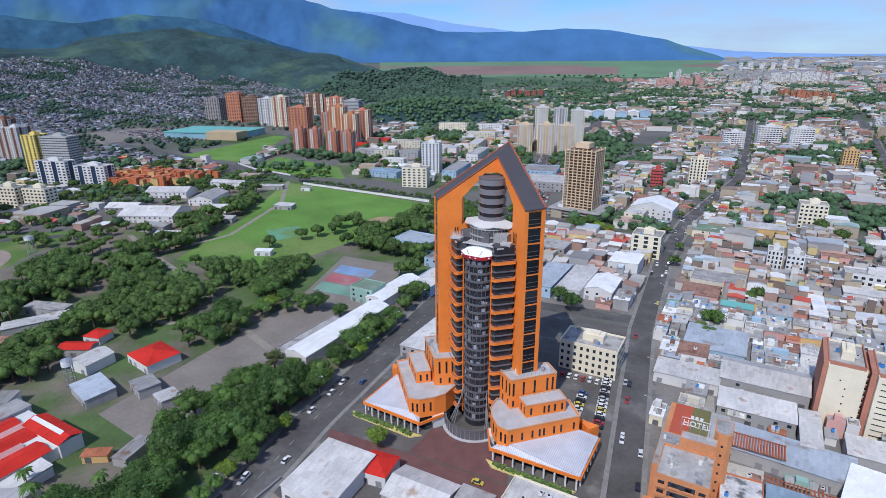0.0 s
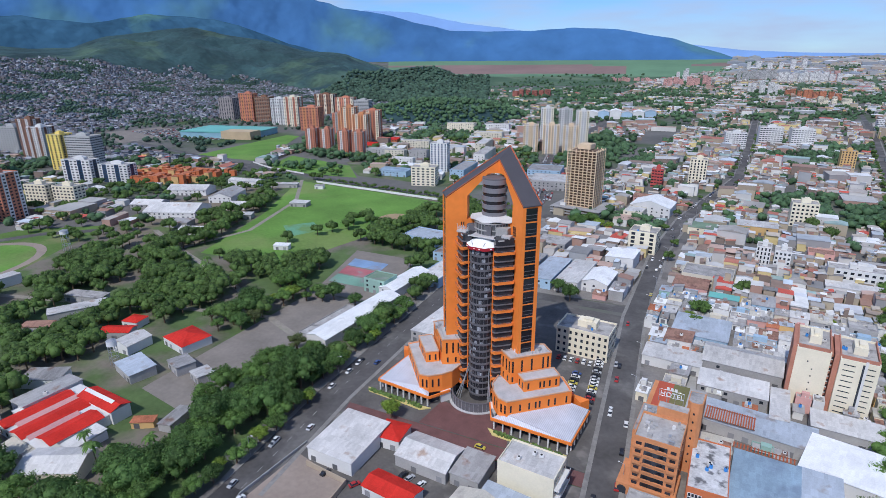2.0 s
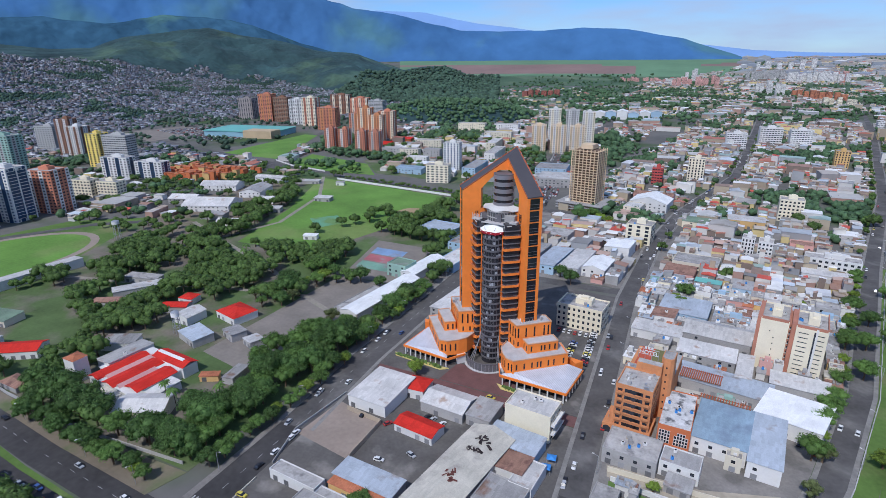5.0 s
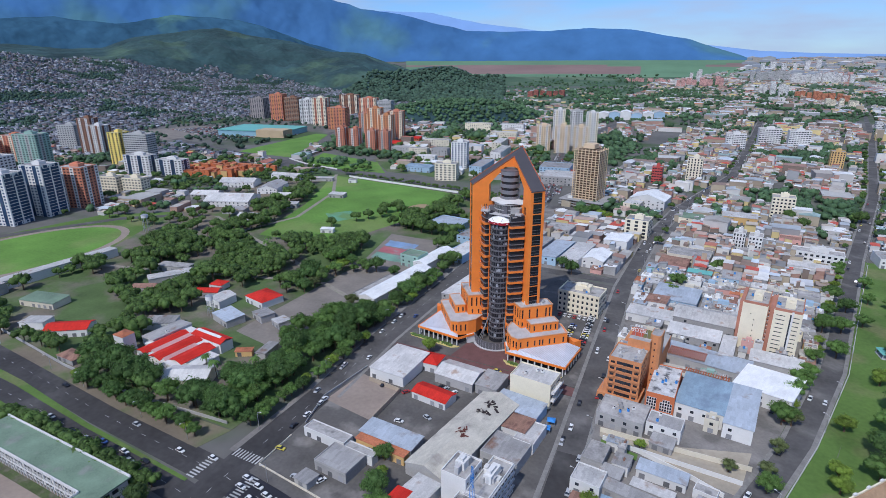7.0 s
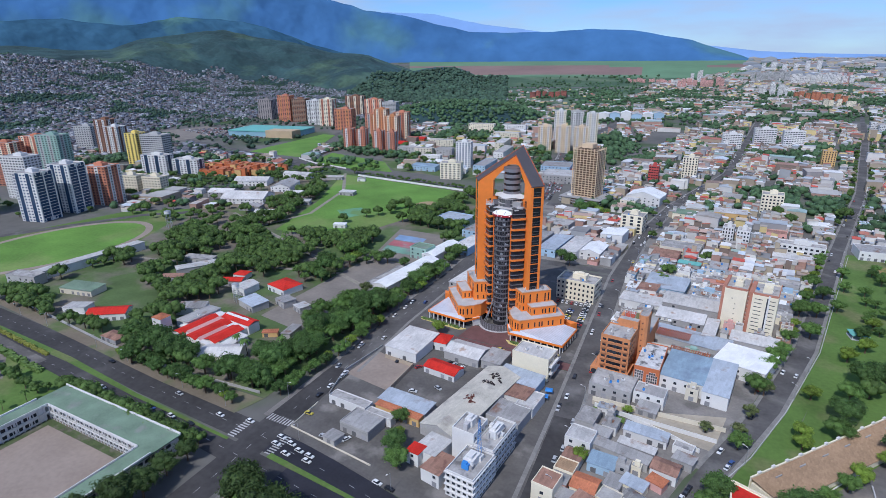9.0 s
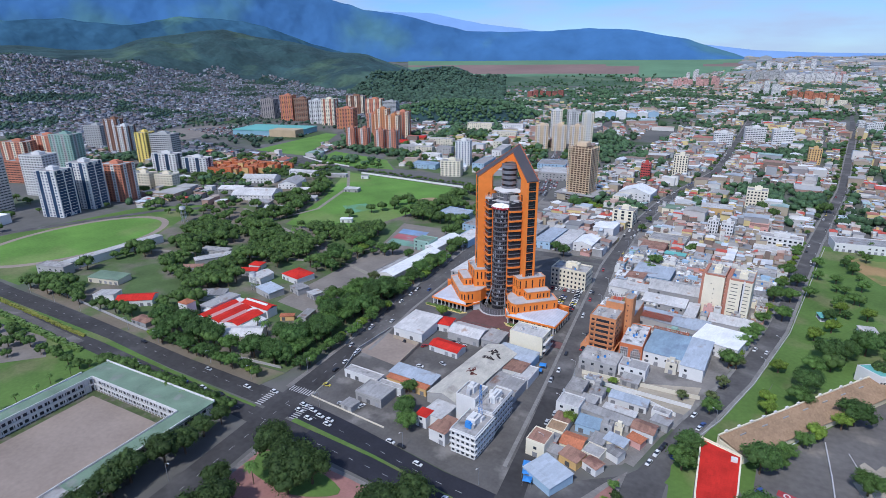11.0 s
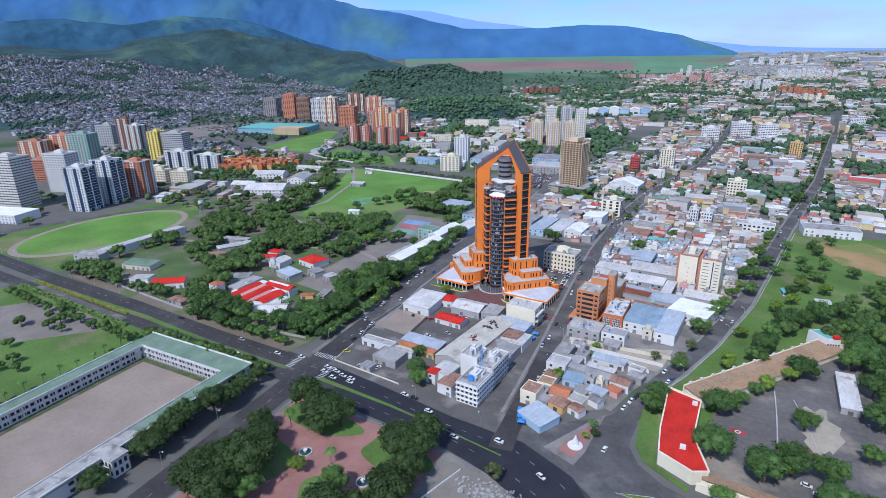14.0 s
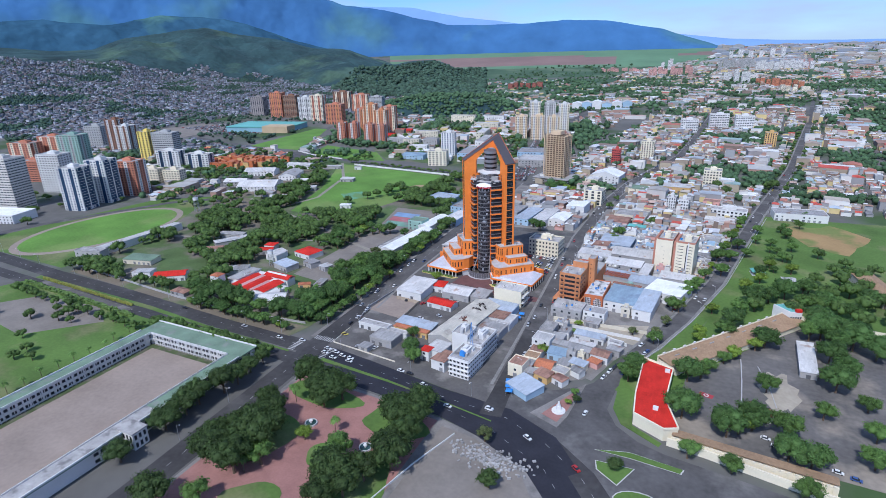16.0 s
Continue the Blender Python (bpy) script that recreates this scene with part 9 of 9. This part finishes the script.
# ---- vehicles ----
def car_kind(paint, label, van=False):
    e = thing("van" if van else "car", label, "van" if van else "car", 0, 0, -500)
    m = Mesh()
    hgt = 1.35 if van else 0.85
    m.loft([(-2.15, -0.85, .35), (2.15, -0.85, .35), (2.15, 0.85, .35), (-2.15, 0.85, .35)], [(-2.1, -0.82, hgt), (2.0, -0.8, hgt - .1), (2.0, 0.8, hgt - .1), (-2.1, 0.82, hgt)])
    part("body", m, paint, e)
    m = Mesh()
    t0 = 1.95 if van else 1.42
    m.loft([(-1.7, -0.78, hgt - .05), (1.1, -0.78, hgt - .05), (1.1, 0.78, hgt - .05), (-1.7, 0.78, hgt - .05)], [(-1.3, -0.66, t0), (0.4, -0.66, t0), (0.4, 0.66, t0), (-1.3, 0.66, t0)])
    part("cabin_glass", m, WINDOW, e)
    m = Mesh()
    m.box(-1.28, 0.38, -0.64, 0.64, t0, t0 + .05)
    part("roof", m, paint, e)
    for wx in (-1.35, 1.35):
        for wy in (-0.78, 0.78):
            w = Mesh()
            w.tube((wx, wy - 0.1, .32), (wx, wy + 0.1, .32), 0.32, sides=10)
            part("wheel", w, RUBBER, e)
    return e


PAINTS = [("car_white", (0.75, 0.75, 0.74), "white"), ("car_silver", (0.45, 0.46, 0.48), "silver"), ("car_black", (0.02, 0.02, 0.025), "black"), ("car_red", (0.4, 0.03, 0.03), "dark red"), ("car_blue", (0.05, 0.10, 0.28), "blue"), ("car_yellow", (0.6, 0.5, 0.08), "yellow")]
CARS = [car_kind(M(n, c, 0.35, 0.1, var=0.03, spec=0.5), "small %s car on the asphalt" % w) for n, c, w in PAINTS] + [car_kind(M("car_white"), "white delivery van on the asphalt", True)]


def park(x, y, deg, k=None, z=0.1):
    k = random.choices(range(7), (9, 5, 5, 2, 2, 1, 2))[0] if k is None else k
    copy_thing(CARS[k], pose(x, y, z, 0, 0, deg))


random.seed(21)
for x, y in ((-51, -149), (-44, -150.5), (-38, -152.5), (-32, -153), (-31, -156), (-42, -156.5), (-50, -153.5)):
    park(x, y, -5, 0)
for x, y, a in ((2, -153, -6), (8, -153.5, -6), (-95, -161, -3), (-101, -163.5, -3), (-108, -161, -3), (-113, -164, -3), (-122, -161, -3), (-130, -163, -3), (-160, -161, -3), (-88, -150, -3), (-72, -147, -3), (-120, -147, -3), (-180, -143, -3), (104, -150, 80), (109, -190, -40), (84, -179, -28), (40, -172, -8), (20, -160, -6), (60, -166, -4)):
    park(x, y, a)
for path, w, n in ((AV_WEST, 4, 26), (ST_EAST, 2.6, 24), (ST_EAST, 4.3, 46), (CURVE, 3, 26)):
    for _ in range(n):
        i = random.randrange(len(path) - 4)
        (xa, ya), (xb, yb) = path[i], path[i + 1]
        t, sd = random.random(), random.choice((-1, 1))
        if ya + (yb - ya) * t < -128:
            continue
        a = math.atan2(yb - ya, xb - xa)
        park(xa + (xb - xa) * t - sd * w * math.sin(a), ya + (yb - ya) * t + sd * w * math.cos(a), math.degrees(a) + (180 if sd > 0 else 0))
for k in range(14):
    park(36.0 - k * 0.22, 14 + k * 2.9, 4, z=0.17)
for k in range(8):
    park(26.5 - k * 0.1, 14 + k * 3.0, 4, z=0.17)
for k in range(6):
    park(14 + k * 3.1, 46.5, 92, z=0.17)
for x, y, a in ((-40, -70.6, 80), (-14, -59.5, 75), (-11, -60, 75), (-6, -61, 75), (-27, -71, 60), (-8, -84, -20), (-18, -92, 10), (5, -33.5, -2), (-52, -130, 5), (-35, -140, 10), (-25, -137, 70), (147, -112, 60), (182, -136, -10), (186, -140, -10), (214, -150, -10), (208, -148, -10), (134, -12, 70), (129, -8, 80)):
    park(x, y, a, z=0.17)
lot_cars = Mesh()
for k in range(700):
    i, j = k % 50, k // 50
    if random.random() < 0.8:
        lot_cars.obox(-1000 + i * 4.6 + j * 6 + random.uniform(-.4, .4), 560 - i * 1.2 + j * 8.5, 1.8, 4.2, 0.3, 1.4, 12)
for k in range(220):
    u = random.random()
    lot_cars.obox(-96 - u * 66 + random.choice((-7, -4, 4, 7, 14, 17, 20)), 340 + u * 330, 1.8, 4.2, 0.3, 1.4, 9)
for k in range(260):
    u = random.random()
    lot_cars.obox(-86 - u * 66 + random.choice((-9, -6, -2, 2, 6, 9)), 310 + u * 420, 1.8, 4.2, 0.3, 1.4, 9)
tagged(new("parked_cars", lot_cars.data("parked_cars", M("far_car_paint", rough=0.4, palette=[(0.42, 0.43, 0.44), (0.2, 0.2, 0.22), (0.05, 0.05, 0.06), (0.25, 0.05, 0.05), (0.12, 0.13, 0.16), (0.5, 0.5, 0.5)]))), "rows of small cars parked by the mall and boulevard", "cars", kind="stuff")
for o in CARS:
    for c in list(o.children):
        bpy.data.objects.remove(c)
    bpy.data.objects.remove(o)

# ---- roof gear, walls, poles ----
random.seed(33)
tank = thing("water_tank", "round blue plastic water tank on a roof", "water tank", 0, 0, -500)
m = Mesh()
m.loft([(0.6 * math.cos(a), 0.6 * math.sin(a), 0) for a in [i * math.pi / 6 for i in range(12)]], [(0.52 * math.cos(a), 0.52 * math.sin(a), 1.2) for a in [i * math.pi / 6 for i in range(12)]])
part("drum", m, BLUE, tank)
m = Mesh()
m.disc(0, 0, 0.3, 1.2, 1.38, 10)
part("lid", m, M("tank_lid", (0.05, 0.05, 0.06)), tank)
tank2 = thing("water_tank", "pale grey square water tank on a roof", "water tank", 0, 0, -500)
m = Mesh()
m.box(-0.9, 0.9, -0.7, 0.7, 0.3, 1.7)
part("drum", m, GREY, tank2)
m = Mesh()
m.box(-0.95, 0.95, -0.75, 0.75, 0, 0.3)
part("stand", m, CONCRETE, tank2)
cooler = thing("air_conditioner", "white boxy air conditioner unit on a roof", "air conditioner", 0, 0, -500)
m = Mesh()
m.box(-0.75, 0.75, -0.55, 0.55, 0.15, 1.15)
part("casing", m, WHITE, cooler)
m = Mesh()
m.disc(0, 0, 0.42, 1.15, 1.22, 12)
part("fan_grille", m, RUBBER, cooler)
for x, y, z in ROOF_GEAR:
    copy_thing(random.choice((tank, tank2, cooler, cooler)), pose(x, y, z + 0.1, 0, 0, random.uniform(0, 90)))
for x, y, z, n in ((24, 60, 13.9, 7), (28, -45, 12.4, 3), (70, -46, 6.7, 6), (83.6, -21, 11.0, 5), (87, -46, 6.3, 2), (-178, -86, 5.6, 1), (163, 222, 10.3, 4), (27, 232, 16.3, 2), (119, 63, 26.3, 2), (134, 58, 26.7, 3)):
    for _ in range(n):
        copy_thing(random.choice((tank2, cooler, tank)), pose(x + random.uniform(-5, 5), y + random.uniform(-4, 4), z, 0, 0, random.uniform(0, 90)))
for o in (tank, tank2, cooler):
    for c in list(o.children):
        bpy.data.objects.remove(c)
    bpy.data.objects.remove(o)
for i, (path, hgt, mt) in enumerate((([(121, -92), (131, -70), (145, -28), (164, 44), (198, 236)], 0.9, TERRACE), ([(63, -58), (92, -57), (121, -56)], 2.4, BEIGE), ([(72, -64), (118, -66)], 2.2, WHITE),
                                     ([(-57, -60), (-60, -92), (-54, -112)], 1.3, GREY), ([(-49, -70), (-30, -72), (-29, -96)], 2.4, CONCRETE), ([(-85, -128), (-140, -133), (-200, -132), (-340, -119)], 1.6, GREY), ([(-54, -121), (-53, -141), (-6, -146)], 0.9, BEIGE),
                                     ([(52, -190), (44, -215), (36, -250)], 0.9, WHITE), ([(-354, 325), (-185, 308)], 2.4, WHITE), ([(-520, 394), (-470, 372), (-400, 358)], 2.0, WHITE), ([(65, -62.5), (80, -64.8), (100, -71), (112, -76)], 2.2, WHITE))):
    m = Mesh()
    r_, l_ = ribbon(path, 0.35)
    for k in range(len(path) - 1):
        m.prism([r_[k], r_[k + 1], l_[k + 1], l_[k]], 0, hgt, True)
    structure("wall_boundary_%d" % (i + 1), m, mt, "plain low boundary wall", "wall")
lamp = thing("street_lamp", "grey steel street lamp with curved arm", "street lamp", 0, 0, -500)
m = Mesh()
m.tube((0, 0, 0), (0, 0, 8.5), 0.12, 0.08, 6)
part("pole", m, METAL, lamp)
m = Mesh()
m.tube((0, 0, 8.5), (1.8, 0, 9.2), 0.07, 0.05, 5)
part("arm", m, METAL, lamp)
m = Mesh()
m.box(1.6, 2.4, -0.16, 0.16, 9.12, 9.3)
part("lamp_head", m, WHITE, lamp)
for path, off in ((AV_WEST, 8.4), (ST_EAST, -6.0), (AV_NORTH, 7.4), (CURVE, -7.2)):
    for (xa, ya), (xb, yb) in zip(path, path[1:]):
        ln = math.hypot(xb - xa, yb - ya)
        a = math.atan2(yb - ya, xb - xa)
        for s in range(int(ln / 32)):
            t = (s + 0.5) * 32 / ln
            if -330 < ya < 420:
                copy_thing(lamp, pose(xa + (xb - xa) * t - off * math.sin(a), ya + (yb - ya) * t + off * math.cos(a), 0.05, 0, 0, math.degrees(a) + (-90 if off > 0 else 90)))
for c in list(lamp.children):
    bpy.data.objects.remove(c)
bpy.data.objects.remove(lamp)
gaz = thing("gazebo", "open gazebo with a teal hipped roof on posts", "gazebo", 185, 76, 0.1, 12)
m = Mesh()
m.loft([(-4.6, -4.6, 2.9), (4.6, -4.6, 2.9), (4.6, 4.6, 2.9), (-4.6, 4.6, 2.9)], [(-.6, -.6, 4.9), (.6, -.6, 4.9), (.6, .6, 4.9), (-.6, .6, 4.9)])
part("roof", m, TEAL, gaz)
for px in (-4, 0, 4):
    for py in (-4, 4):
        m = Mesh()
        m.box(px - .15, px + .15, py - .15, py + .15, 0, 2.95)
        part("post", m, WHITE, gaz)
m = Mesh()
m.box(-4.4, 4.4, -4.4, 4.4, 0, 0.2)
part("floor_slab", m, TERRACE, gaz)
rub = Mesh()
for _ in range(260):
    x, y = random.gauss(72, 8), random.gauss(-199, 3)
    rub.obox(x, y, random.uniform(0.4, 1.6), random.uniform(0.4, 1.3), 0.2, random.uniform(0.4, 1.4), random.uniform(0, 90))
tagged(new("rubble", rub.data("rubble", M("broken_concrete", (0.36, 0.35, 0.34), 0.95, island=0.5))), "heap of broken pale concrete slabs", "rubble", kind="stuff")
# basins in the square
for x, y in ((-15, -211), (19, -215)):
    f = thing("fountain", "small round stone fountain basin in the square", "fountain", x, y, 0.2)
    m = Mesh()
    m.ring(0, 0, 2.6, 3.1, 0, 0.7, 24)
    part("rim", m, TERRACE, f)
    m = Mesh()
    m.disc(0, 0, 2.6, 0, 0.45, 24)
    part("water", m, M("still_water", (0.04, 0.08, 0.08), 0.1, var=0.05, spec=0.5), f)
    m = Mesh()
    m.disc(0, 0, 0.5, 0.45, 1.6, 12)
    m.disc(0, 0, 1.0, 1.6, 1.75, 12)
    part("pedestal", m, WHITE, f)
